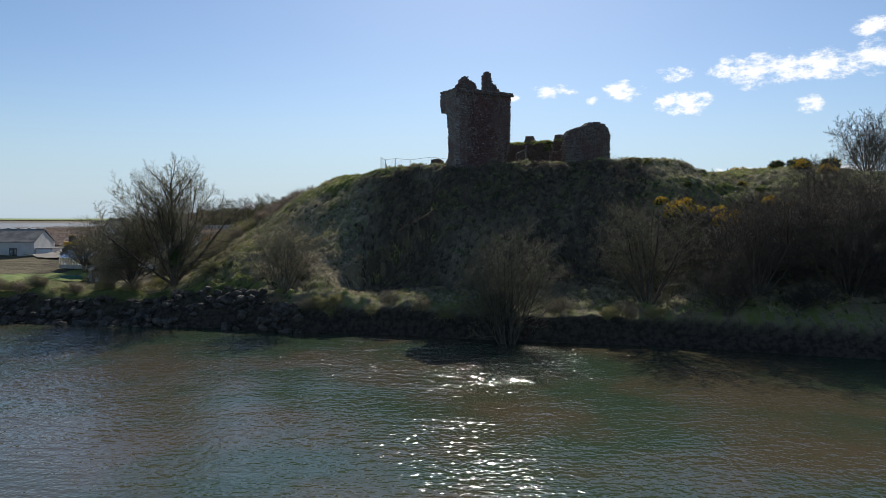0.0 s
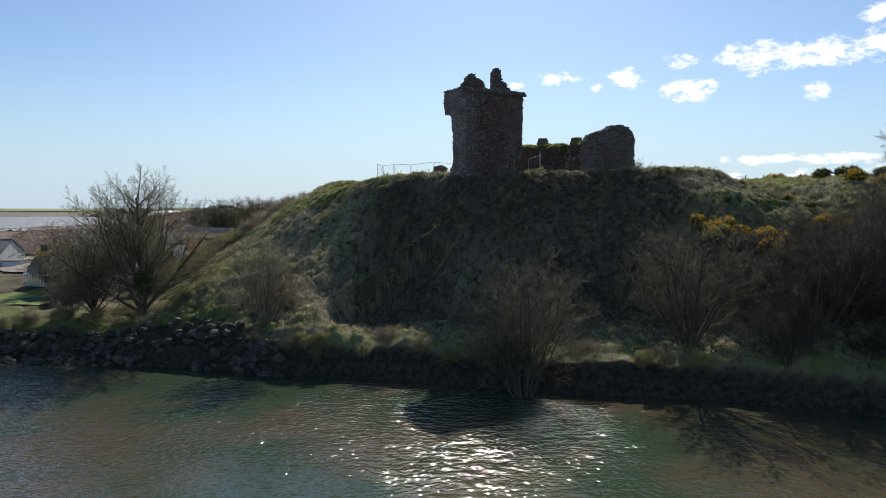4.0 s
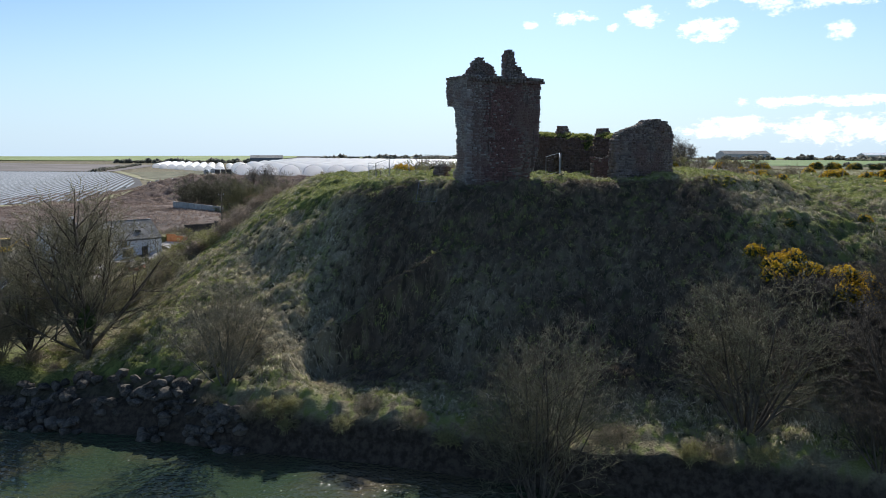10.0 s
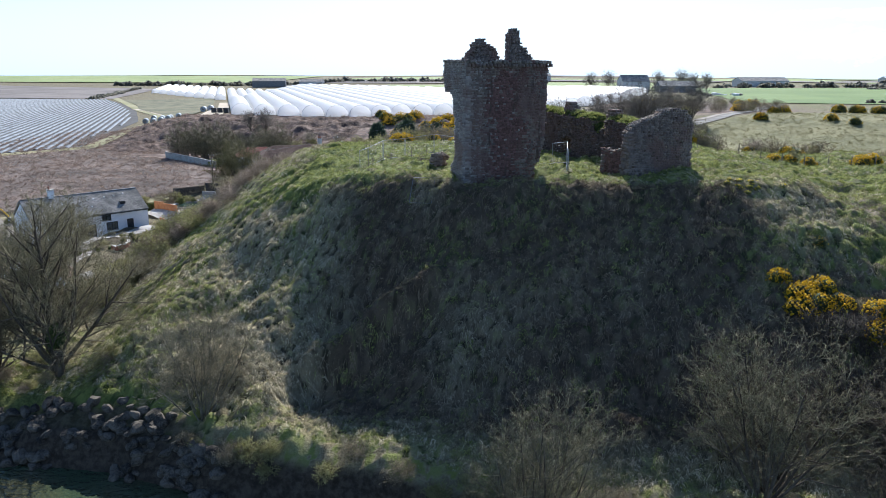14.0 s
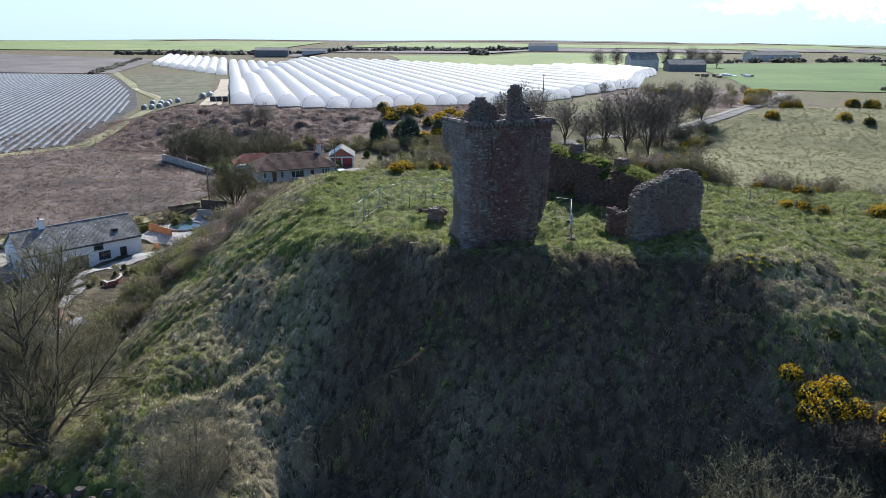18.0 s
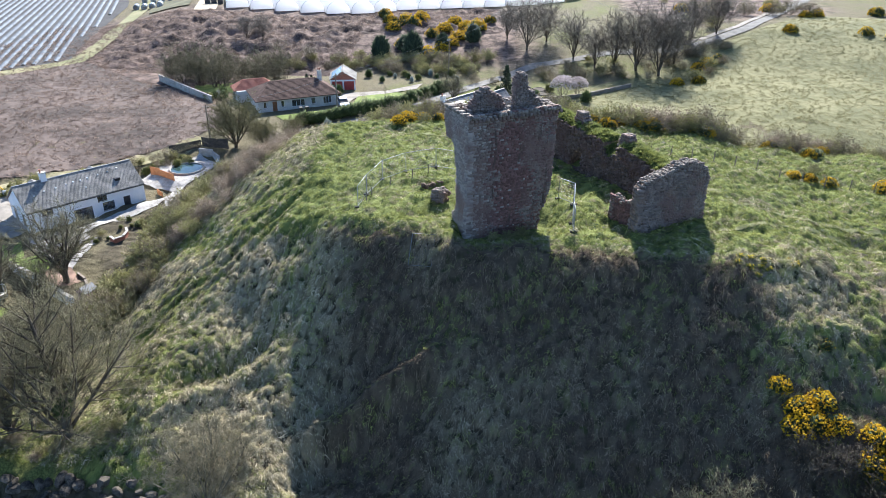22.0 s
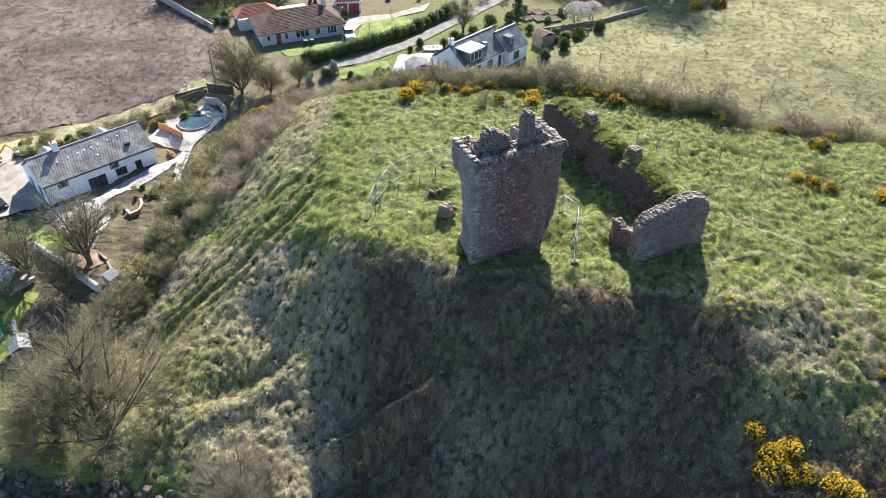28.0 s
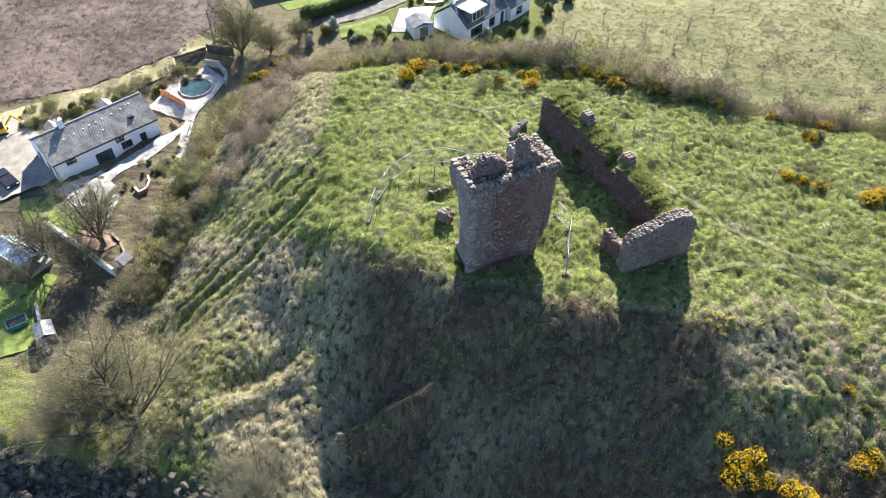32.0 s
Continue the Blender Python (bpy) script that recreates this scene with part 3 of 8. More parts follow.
class Blocks:
    """Collects rough stone blocks (eight corners each, a little skewed)."""

    def __init__(self, seed):
        self.r, self.v, self.f, self.n = random.Random(seed), [], [], 0

    def corners(self, a0, a1, b0, b1, z0, z1, j=0.02):
        r = self.r
        c = [(a0, b0, z0), (a1, b0, z0), (a1, b1, z0), (a0, b1, z0), (a0, b0, z1), (a1, b0, z1), (a1, b1, z1), (a0, b1, z1)]
        return [(x + r.uniform(-j, j), y + r.uniform(-j, j), z + r.uniform(-j, j)) for x, y, z in c]

    def add(self, *box, j=0.02):
        self.v += self.corners(*box, j=j)
        self.f += [tuple(self.n + k for k in q[::-1]) for q in BOX_F.tolist()]
        self.n += 8

    def make(self, name, mat, parent, label=""):
        return part_np(name, self.v, self.f, mat, parent, label)


def masonry(stones, inside, a0, a1, z0, z1, front, depth, r, course=0.21, length=(0.22, 0.52), j=0.01, proud=0.011, lost=0.0):
    """One face of coursed rubble: inside(a, z) says where there is wall; front is the face's b, depth goes into the wall."""
    z = z0
    while z < z1:
        hgt = course * r.uniform(0.75, 1.25)
        a = a0 + r.uniform(-0.3, 0)
        while a < a1:
            w = r.uniform(*length)
            if inside(a + w / 2, z + hgt / 2):
                p = r.gauss(0, proud) + (0.14 if r.random() < lost else 0)
                b = sorted((front + p * (1 if depth > 0 else -1), front + depth))
                (stones(a, z) if callable(stones) else stones).add(a + 0.008, a + w - 0.008, b[0], b[1], z + 0.006, z + hgt - 0.006, j=j)
            a += w
        z += hgt


def ragged(profile, r, amp=0.12, step=0.35):
    """A broken outline round a profile."""
    cells = {}

    def f(v):
        k = math.floor(v / step)
        if k not in cells:
            cells[k] = r.uniform(-amp, amp)
        return np.interp(v, [p[0] for p in profile], [p[1] for p in profile]) + cells[k]
    return f


def make_tower():
    r = random.Random(11)
    t = thing("ruined_tower", 2.45, 91.7, 0, "ruined red sandstone tower shell with a broken parapet", "tower", 27.4)
    BASE, TOP = 16.4, 27.85
    right_edge = ragged([(16, 7.2), (18.5, 7.25), (19.3, 7.75), (20.5, 8.1), (28, 8.3)], r, 0.05)
    left_depth = ragged([(16, 2.6), (18.6, 2.7), (19.6, 2.0), (22.5, 2.15), (24.2, 2.35), (25.1, 2.6), (25.3, 4.1), (26.5, 4.5), (28, 4.2)], r, 0.13)
    right_depth = ragged([(16, 3.2), (20, 3.8), (28, 4.3)], r, 0.15)
    core = Blocks(3)

    def slab(a0, a1, b0, b1, z0, z1):
        core.add(a0, a1, b0, b1, z0, z1, j=0.0)
    z = BASE
    while z < TOP - 0.2:
        e, d, q = right_edge(z + 0.2), left_depth(z + 0.2), right_depth(z + 0.2)
        z1 = min(z + 0.45, TOP - 0.2)
        slab(0.08, e - 0.1, 0.1, 1.8, z, z1)
        slab(0.08, 1.5, 1.8, max(1.85, d - 0.12), z, z1)
        slab(5.5, e - 0.12, 1.8, q - 0.12, z, z1)
        z += 0.45
    core.make("rubble_core", M_CORE, t)["kind"] = "stuff"
    # north face, grey and red; the left corner bleached
    face = Blocks(5)
    pale_face, grey_face = Blocks(15), Blocks(16)
    pr = random.Random(2)

    def pick(a, z):
        k = pr.random()
        if k < 1.1 * math.exp(-max(a, 0) / 0.7) + 0.02:
            return pale_face
        q = a + 0.5 * math.sin(z * 1.1) + 0.3 * math.sin(z * 2.7 + 1)
        red = smooth(1.7, 2.9, q) * smooth(6.2, 4.8, q) * smooth(27.6, 26.2, z)
        return face if k < 0.25 + 0.72 * red else grey_face
    masonry(pick, lambda a, z: a < right_edge(z), 0.0, 8.7, BASE, TOP, 0.0, 0.25, r, 0.135, (0.11, 0.38), 0.012, 0.013, 0.012)
    face.make("stonework", M_RED, t, "coursed red sandstone of the river face")["kind"] = "stuff"
    pale_face.make("bleached_stonework", M_PALE, t, "pale bleached stones at the corner")["kind"] = "stuff"
    grey_face.make("grey_stonework", M_GREY, t, "grey-brown weathered stones")["kind"] = "stuff"
    side = Blocks(6)
    # side walls and inner faces, built as blocks that turn the corner
    z = BASE
    while z < TOP:
        hgt = r.uniform(0.11, 0.19)
        d, q, e = left_depth(z + hgt / 2), right_depth(z + hgt / 2), right_edge(z + hgt / 2)
        b = 0.0
        while b < d:
            w = min(r.uniform(0.2, 0.45), d - b + 0.05)
            side.add(-0.02 + r.gauss(0, 0.02), 0.25, b + 0.01, b + w, z + 0.012, z + hgt - 0.012)
            side.add(1.3, 1.55 + r.gauss(0, 0.03), b + 0.01, b + w, z + 0.012, z + hgt - 0.012)
            b += w
        side.add(0.0, 1.5, d - 0.3, d + r.uniform(-0.1, 0.1), z + 0.012, z + hgt - 0.012)
        b = 0.3
        while b < q:
            w = min(r.uniform(0.3, 0.6), q - b + 0.05)
            side.add(e - 0.3, e + r.gauss(0, 0.03), b + 0.01, b + w, z + 0.012, z + hgt - 0.012)
            side.add(5.45 + r.gauss(0, 0.03), 5.7, b + 0.01, b + w, z + 0.012, z + hgt - 0.012)
            b += w
        side.add(5.5, e - 0.05, q - 0.3, q + r.uniform(-0.12, 0.12), z + 0.012, z + hgt - 0.012)
        a = 1.5
        while a < 5.5:
            w = r.uniform(0.3, 0.6)
            side.add(a, a + w - 0.02, 1.7, 1.92 + r.gauss(0, 0.03), z + 0.012, z + hgt - 0.012)
            a += w
        z += hgt
    side.make("side_stonework", M_PALE, t, "pale grey bleached stone of the side walls")["kind"] = "stuff"
    # corbel course under the parapet
    a = 0.1
    proto = None
    while a < 8.4:
        if proto is None:
            c = Blocks(8)
            c.add(0, 0.2, -0.24, 0.1, 0, 0.26, j=0.02)
            proto = c.make("corbel", M_GREY, t)
            proto.location = (a, 0, TOP - 0.45)
        else:
            o = new("corbel", proto.data)
            o.parent = t
            o.location = (a, r.uniform(-0.02, 0.05), TOP - 0.45 + r.uniform(-0.03, 0.03))
        a += 0.36
    def single(name, mat, seed, *b, j=0.03):
        k = Blocks(seed)
        k.add(*b, j=j)
        return k.make(name, mat, t)
    z, n = BASE + 0.6, 0
    while z < TOP - 0.3:
        hgt = r.uniform(0.2, 0.32)
        lng = n % 2 == 0
        ql = r.uniform(0.34, 0.62)
        single("quoin", M_PALE if r.random() < 0.7 else M_GREY, n, -0.02, ql, -0.02 + r.uniform(-0.015, 0.015), 0.95 - ql, z + 0.01, z + hgt - 0.01, j=0.025)
        if z > 20.5:
            e = right_edge(z + 0.1)
            single("quoin", M_GREY if r.random() < 0.6 else M_RED, n + 90, e - ql, e + 0.01, -0.015 + r.uniform(-0.015, 0.015), 0.95 - ql, z + 0.01, z + hgt - 0.01, j=0.025)
        z += hgt
        n += 1
    a = -0.15
    while a < 8.35:
        w = r.uniform(0.14, 0.32)
        if r.random() > 0.16:
            single("parapet_stone", M_CAPSTONE, int(a * 100), a, a + w - 0.03, -0.24 + r.uniform(-0.05, 0.06), 0.4, TOP - 0.17, TOP + r.uniform(-0.02, 0.16), j=0.045)
        a += w
    b = 0.2
    while b < 3.8:
        w = r.uniform(0.3, 0.55)
        single("parapet_stone", M_CAPSTONE, int(b * 100) + 7, -0.12 + r.uniform(-0.06, 0.06), 0.45, b, b + w - 0.03, TOP - 0.1, TOP + r.uniform(-0.02, 0.16), j=0.05)
        b += w
    b = 0.2
    while b < 4.2:
        w = r.uniform(0.3, 0.55)
        single("parapet_stone", M_CAPSTONE, int(b * 100) + 31, 7.95, 8.5 + r.uniform(-0.1, 0.1), b, b + w - 0.03, TOP - 0.1, TOP + r.uniform(-0.02, 0.16), j=0.05)
        b += w
    # loose rubble on the wall heads
    rub, earth = Blocks(10), Blocks(17)
    for _ in range(1500):
        a, b = r.uniform(0.2, 8.3), r.uniform(0.2, 4.0)
        if b > 1.8 and 1.5 < a < 5.6:
            continue
        s = r.uniform(0.06, 0.2)
        (rub if r.random() < 0.55 else earth).add(a, a + s, b, b + s * r.uniform(0.7, 1.4), TOP - 0.3, TOP + s * r.uniform(-0.6, 0.9), j=s * 0.3)
    earth.make("rubble", M_CORE, t, "reddish broken wall core")["kind"] = "stuff"
    rub.make("rubble", M_CAPSTONE, t, "loose pale rubble on the wall head")["kind"] = "stuff"
    for nm, lab, prof, b0, b1 in (
            ("chimney_stump", "broken stump of a chimney gable", [(0.5, 0), (0.8, 0.6), (1.2, 1.2), (1.7, 1.9), (2.3, 1.95), (2.7, 1.45), (3.3, 1.35), (3.7, 0.6), (4.0, 0)], 1.05, 1.85),
            ("gable_spike", "tall thin spike of broken gable wall", [(4.75, 0), (4.8, 2.1), (5.0, 2.75), (5.35, 2.9), (5.75, 2.6), (5.95, 1.5), (6.5, 1.25), (6.8, 0.75), (7.3, 0.3), (7.7, 0)], 0.95, 1.75)):
        k = Blocks(12)
        z = 0.0
        while z < 2.7:
            hgt = r.uniform(0.11, 0.19)
            a = prof[0][0]
            while a < prof[-1][0]:
                w = r.uniform(0.16, 0.38)
                if np.interp(a + w / 2, [p[0] for p in prof], [p[1] for p in prof]) > z + hgt * 0.5:
                    cut = sorted((b0 + r.gauss(0, 0.05), b0 + 0.27 + r.uniform(-0.07, 0.07), b0 + 0.55 + r.uniform(-0.07, 0.07), b1 + r.gauss(0, 0.06)))
                    for c0, c1 in zip(cut, cut[1:]):
                        k.add(a + r.uniform(0, 0.03), a + w - r.uniform(0.01, 0.04), c0 + 0.008, c1 - 0.008, TOP + z, TOP + z + hgt * r.uniform(0.85, 1.05), j=0.026)
                a += w
            z += hgt
        k.make(nm, M_GREY, t, lab)["kind"] = "stuff"
    return t


def make_wall(name, p0, p1, thick, profile, label, mat, seed, holes=(), base=16.8, cope=True, rough=0.02):
    """A length of ruined curtain wall from p0 to p1 (its near face), profile: (along, top height)."""
    r = random.Random(seed)
    dx, dy = p1[0] - p0[0], p1[1] - p0[1]
    L = math.hypot(dx, dy)
    t = thing(name, p0[0], p0[1], 0, label, "wall", math.degrees(math.atan2(dy, dx)))
    top = ragged(profile, r, 0.17 if not cope else 0.1, 0.45)

    def solid(a, z):
        if a < -0.02 + 0.15 * math.sin(z * 3) or a > L + 0.12 * math.sin(z * 4 + 1) or z > top(a):
            return False
        return not any(abs(a - h[0]) < h[2] and abs(z - h[1]) < h[3] for h in holes)
    core = Blocks(seed + 1)
    a = 0.0
    while a < L:
        z = base
        tt = top(a + 0.22)
        spans = [(base, tt)]
        for h in holes:
            if abs(a + 0.22 - h[0]) < h[2]:
                spans = [(base, h[1] - h[3]), (h[1] + h[3], tt)]
        for s0, s1 in spans:
            if s1 - s0 > 0.15:
                core.add(a, min(a + 0.45, L - 0.05), 0.1, thick - 0.1, s0, s1 - 0.08, j=0.0)
        a += 0.45
    core.make("rubble_core", M_CORE, t)["kind"] = "stuff"
    f1, f2 = Blocks(seed + 2), Blocks(seed + 3)
    zt = max(p[1] for p in profile) + 0.3
    for f in (f1, f2):
        masonry(f, solid, 0, L, base, zt, 0.0 if f is f1 else thick, 0.22 if f is f1 else -0.22, r, 0.125 + rough, (0.13, 0.42), 0.4 * rough + 0.006, rough, 3 * rough)
    z = base
    while z < zt:
        hgt = r.uniform(0.2, 0.32)
        for e in (0.0, L):
            if top(min(max(e, 0.1), L - 0.1)) > z + hgt / 2:
                b = 0.0
                while b < thick:
                    w = r.uniform(0.3, 0.6)
                    x0, x1 = (-0.1 + r.uniform(-0.12, 0.1), 0.3) if e == 0 else (L - 0.3, L + r.uniform(-0.15, 0.15))
                    f2.add(x0, x1, b, min(b + w, thick) - 0.01, z + 0.01, z + hgt - 0.01)
                    b += w
        z += hgt
    f1.make("stonework", mat, t)["kind"] = "stuff"
    f2.make("far_stonework", M_GREY, t)["kind"] = "stuff"
    if cope:
        c = Blocks(seed + 4)
        a = 0.0
        while a < L:
            w = r.uniform(0.12, 0.28)
            b = 0.02
            while b < thick:
                d = r.uniform(0.12, 0.26)
                c.add(a, min(a + w, L) - 0.02, b, min(b + d, thick) - 0.02, top(a + w / 2) - 0.2, top(a + w / 2) + r.uniform(-0.08, 0.07), j=0.035)
                b += d
            a += w
        c.make("wall_head", M_CAPSTONE, t, "pale weathered stones of the wall head")
    return t, top, L


tower = make_tower()
end_wall, _, _ = make_wall("end_wall", (16.7, 91.8), (22.75, 94.3), 1.15,
                           [(0, 22.0), (0.5, 22.7), (1.4, 22.95), (2.4, 23.3), (3.5, 23.75), (4.8, 23.9), (5.7, 23.7), (6.2, 23.2), (6.6, 22.5)],
                           "free-standing end wall of grey-red ruined masonry", M_GREY, 31)
stub_wall, _, _ = make_wall("stub_wall", (15.0, 95.2), (16.9, 92.1), 0.8,
                            [(0, 20.3), (0.8, 20.2), (1.4, 20.0), (2.0, 20.35), (4, 20.2)],
                            "low red wall stub with a small doorway slit", M_RED, 41, holes=((3.0, 18.9, 0.22, 0.8),))
curtain_wall, curtain_top, curtain_len = make_wall("curtain_wall", (9.7, 113.3), (20.8, 94.6), 2.3,
                                      [(0, 22.2), (1.2, 22.7), (6, 22.4), (11.0, 22.3), (11.6, 20.7), (12.3, 20.9), (13.5, 22.4), (17.5, 21.7), (19.5, 21.0), (22, 20.9)],
                                      "long ruined curtain wall with grass on its head", M_BROWN, 51, holes=((7.2, 19.2, 0.8, 0.8),), cope=False, rough=0.05)

# ---- plants ----
def rings(points, radii, sides):
    """A tube through points; returns verts and quads."""
    v, f = [], []
    for k, (p, rad) in enumerate(zip(points, radii)):
        d = (points[min(k + 1, len(points) - 1)] - points[max(k - 1, 0)]).normalized()
        a = d.orthogonal().normalized()
        b = d.cross(a)
        for s in range(sides):
            t = 6.28318 * s / sides
            v.append(tuple(p + (a * math.cos(t) + b * math.sin(t)) * rad))
    for k in range(len(points) - 1):
        for s in range(sides):
            q = (s + 1) % sides
            f.append((k * sides + s, k * sides + q, (k + 1) * sides + q, (k + 1) * sides + s))
    return v, f


class Wood:
    """Grows a bare branching plant: big limbs in one mesh, twigs in another."""

    def __init__(self, seed):
        self.r = random.Random(seed)
        self.m = {0: ([], []), 1: ([], [])}
        self.side, self.segs, self.tips, self.fine = 0.64, 3, [], 0.014

    def tube(self, which, pts, radii, sides):
        v, f = rings(pts, radii, sides)
        vs, fs = self.m[which]
        n = len(vs)
        vs += v
        fs += [tuple(i + n for i in q) for q in f]

    def grow(self, p, d, length, rad, level, depth, kids, lift, wild, thin=0.58):
        r = self.r
        n = 5 if level == 0 else (1 if level == depth else (2 if level == depth - 1 and depth > 2 else self.segs))
        pts, radii, q = [p.copy()], [rad], d.copy()
        for k in range(n):
            q = (q + Vector((r.uniform(-1, 1), r.uniform(-1, 1), r.uniform(-1, 1))) * wild + Vector((0, 0, lift))).normalized()
            pts.append(pts[-1] + q * length / n)
            radii.append(rad * (1 - (k + 1) / n * (0.75 if level < depth else 0.55)))
        big = level < 2 and rad > 0.03
        if level == depth:
            # a fine twig: a three-sided spike
            a = q.orthogonal().normalized()
            b = q.cross(a)
            vs, fs = self.m[1]
            k = len(vs)
            vs += [tuple(p + a * rad), tuple(p - a * rad * 0.5 + b * rad * 0.87), tuple(p - a * rad * 0.5 - b * rad * 0.87), tuple(pts[-1])]
            fs += [(k, k + 1, k + 3), (k + 1, k + 2, k + 3), (k + 2, k, k + 3)]
            self.tips.append((pts[0], pts[-1]))
            return
        self.tube(0 if big else 1, pts, radii, 6 if level == 0 else (4 if big else 3))
        count = kids[level]
        for k in range(count):
            t = (k + 0.6 + r.uniform(-0.3, 0.3)) / count
            t = 0.2 + 0.8 * t if level == 0 else 0.15 + 0.85 * t
            s = min(t * n, n - 0.001)
            i = int(s)
            base = pts[i].lerp(pts[i + 1], s - i)
            along = (pts[i + 1] - pts[i]).normalized()
            out = along.orthogonal().normalized()
            out.rotate(Matrix.Rotation(k * 2.4 + r.uniform(-0.6, 0.6), 3, along))
            ang = radians(r.uniform(30, 68) if level == 0 else r.uniform(25, 55))
            nd = (along * math.cos(ang) + out * math.sin(ang)).normalized()
            self.grow(base, nd, length * self.side * r.uniform(0.78, 1.22) * (1.12 - 0.45 * t), max(rad * (1 - 0.7 * t) * thin, self.fine * (1.0 if level + 1 == depth else 1.5)), level + 1, depth, kids, lift, wild, thin)


def bud_mesh(w, per, size):
    """Small opening leaves along the outer twigs: verts and triangles."""
    v, f, r = [], [], w.r
    for a, b in w.tips:
        for _ in range(per):
            c = a.lerp(b, r.uniform(0.35, 1.05))
            d = Vector((r.gauss(0, 1), r.gauss(0, 1), r.gauss(0.3, 1))).normalized() * size * r.uniform(0.6, 1.4)
            e = d.orthogonal() * r.uniform(0.4, 0.7)
            n = len(v)
            v += [tuple(c - e), tuple(c + e), tuple(c + d)]
            f.append((n, n + 1, n + 2))
    return v, f


def wood_thing(name, label, category, seed, stems, height, rad, depth, kids, lean, lift=0.05, wild=0.12, mats=None, group="", parts=("trunk", "crown"), buds=None):
    """A bare tree or bush as a thing standing at the origin."""
    w = Wood(seed)
    if category == "bush":
        w.segs, w.fine = 2, 0.016
    for k in range(stems):
        a = 6.28 * k / stems + w.r.uniform(-0.5, 0.5)
        t = math.tan(radians(lean * w.r.uniform(0.5, 1.2))) if stems > 1 else w.r.uniform(-0.06, 0.06)
        d = Vector((math.cos(a) * t, math.sin(a) * t, 1)).normalized()
        w.grow(Vector((math.cos(a), math.sin(a), 0)) * (0.12 * height * 0.1 * stems if stems > 1 else 0) - Vector((0, 0, 0.5)), d,
               height * w.r.uniform(0.55, 0.72), rad * w.r.uniform(0.8, 1.1), 0, depth, kids, lift, wild)
    ob = tagged(new(name), label, category, group)
    mats = mats or (M_BARK, M_TWIG)
    for which, nm in enumerate(parts):
        v, f = w.m[which]
        if v:
            part_np(nm, v, f, mats[which], ob)
    if buds:
        part_np("bud_spray", *bud_mesh(w, buds[0], buds[1]), buds[2], ob, buds[3])["kind"] = "stuff"
    return ob


def dome_tree(name, label, seed, stems, tall, wide, rad, kids, mats, fork=0.0, side=0.46, lift=0.05, wild=0.13, group="", fine=0.02, leader=0):
    """A bare tree whose limbs fan out from the base, or from a forked trunk, to a rounded crown."""
    w = Wood(seed)
    w.side, w.fine = side, fine
    r = w.r
    if fork:
        w.tube(0, [Vector((0, 0, -0.6)), Vector((0.05, 0, fork * 0.5)), Vector((0.1, 0.05, fork + 0.2))], [rad * 2.6, rad * 2.1, rad * 1.7], 9)
    if leader:
        w.grow(Vector((0, 0, -0.5)), Vector((0.03, 0.02, 1)).normalized(), tall * 0.95, rad * 2.3, 0, len(kids), (leader, *kids[1:]), 0.1, 0.05)
    for k in range(stems):
        q = math.sqrt((k + 0.4) / stems)
        a = k * 2.4 + r.uniform(-0.3, 0.3)
        end = Vector((math.cos(a) * q * wide, math.sin(a) * q * wide, tall * (0.42 + 0.58 * math.sqrt(max(0.0, 1 - q * q)))))
        p = Vector((math.cos(a) * 0.12, math.sin(a) * 0.12, fork * r.uniform(0.45, 1.0) if fork else -0.4))
        if not fork:
            p += Vector((math.cos(a), math.sin(a), 0)) * q * 0.02 * stems
        d = end - p
        w.grow(p, (d.normalized() - Vector((0, 0, 0.12))).normalized(), d.length * r.uniform(0.82, 1.02), rad * r.uniform(0.7, 1.1), 0, len(kids), kids, lift, wild)
    ob = tagged(new(name), label, "tree", group)
    for which, nm in enumerate(("trunk", "crown")):
        part_np(nm, *w.m[which], mats[which], ob)
    return ob


def put(proto, x, y, turn=0.0, size=1.0, dz=0.0, tilt=0.0):
    """Sets the prototype itself, the first time, or a copy of it on the ground."""
    m = pose(x, y, ground_z(x, y) + dz, tilt, 0, turn) @ Matrix.Diagonal((size, size, size, 1))
    if not proto.get("used"):
        proto["used"] = 1
        proto.matrix_world = m
        return proto
    ob = copy_thing(proto, m)
    ob.matrix_basis = m
    return ob


def flower_blobs(r, count, spread_, height_, size):
    """Small crumpled clumps for gorse: verts and triangles."""
    base = [Vector(v) for v in ((0, 0, 1), (0.94, 0, 0.33), (-0.47, 0.82, 0.33), (-0.47, -0.82, 0.33), (0.47, 0.82, -0.33), (0.47, -0.82, -0.33), (-0.94, 0, -0.33))]
    tri = [(0, 1, 2), (0, 2, 3), (0, 3, 1), (1, 4, 2), (2, 6, 3), (3, 5, 1), (1, 5, 4), (2, 4, 6), (3, 6, 5)]
    v, f = [], []
    for _ in range(count):
        t, q = r.uniform(0, 6.28), math.sqrt(r.random())
        h = height_ * math.sqrt(max(0.0, 1 - q * q)) * r.uniform(0.55, 1.05)
        c = Vector((math.cos(t) * q * spread_, math.sin(t) * q * spread_, h))
        s = size * r.uniform(0.6, 1.4)
        n = len(v)
        rot = Euler((r.uniform(0, 6), r.uniform(0, 6), r.uniform(0, 6))).to_matrix()
        v += [tuple(c + rot @ (p * s * r.uniform(0.6, 1.3))) for p in base]
        f += [(a + n, b + n, d + n) for a, b, d in tri]
    return v, f


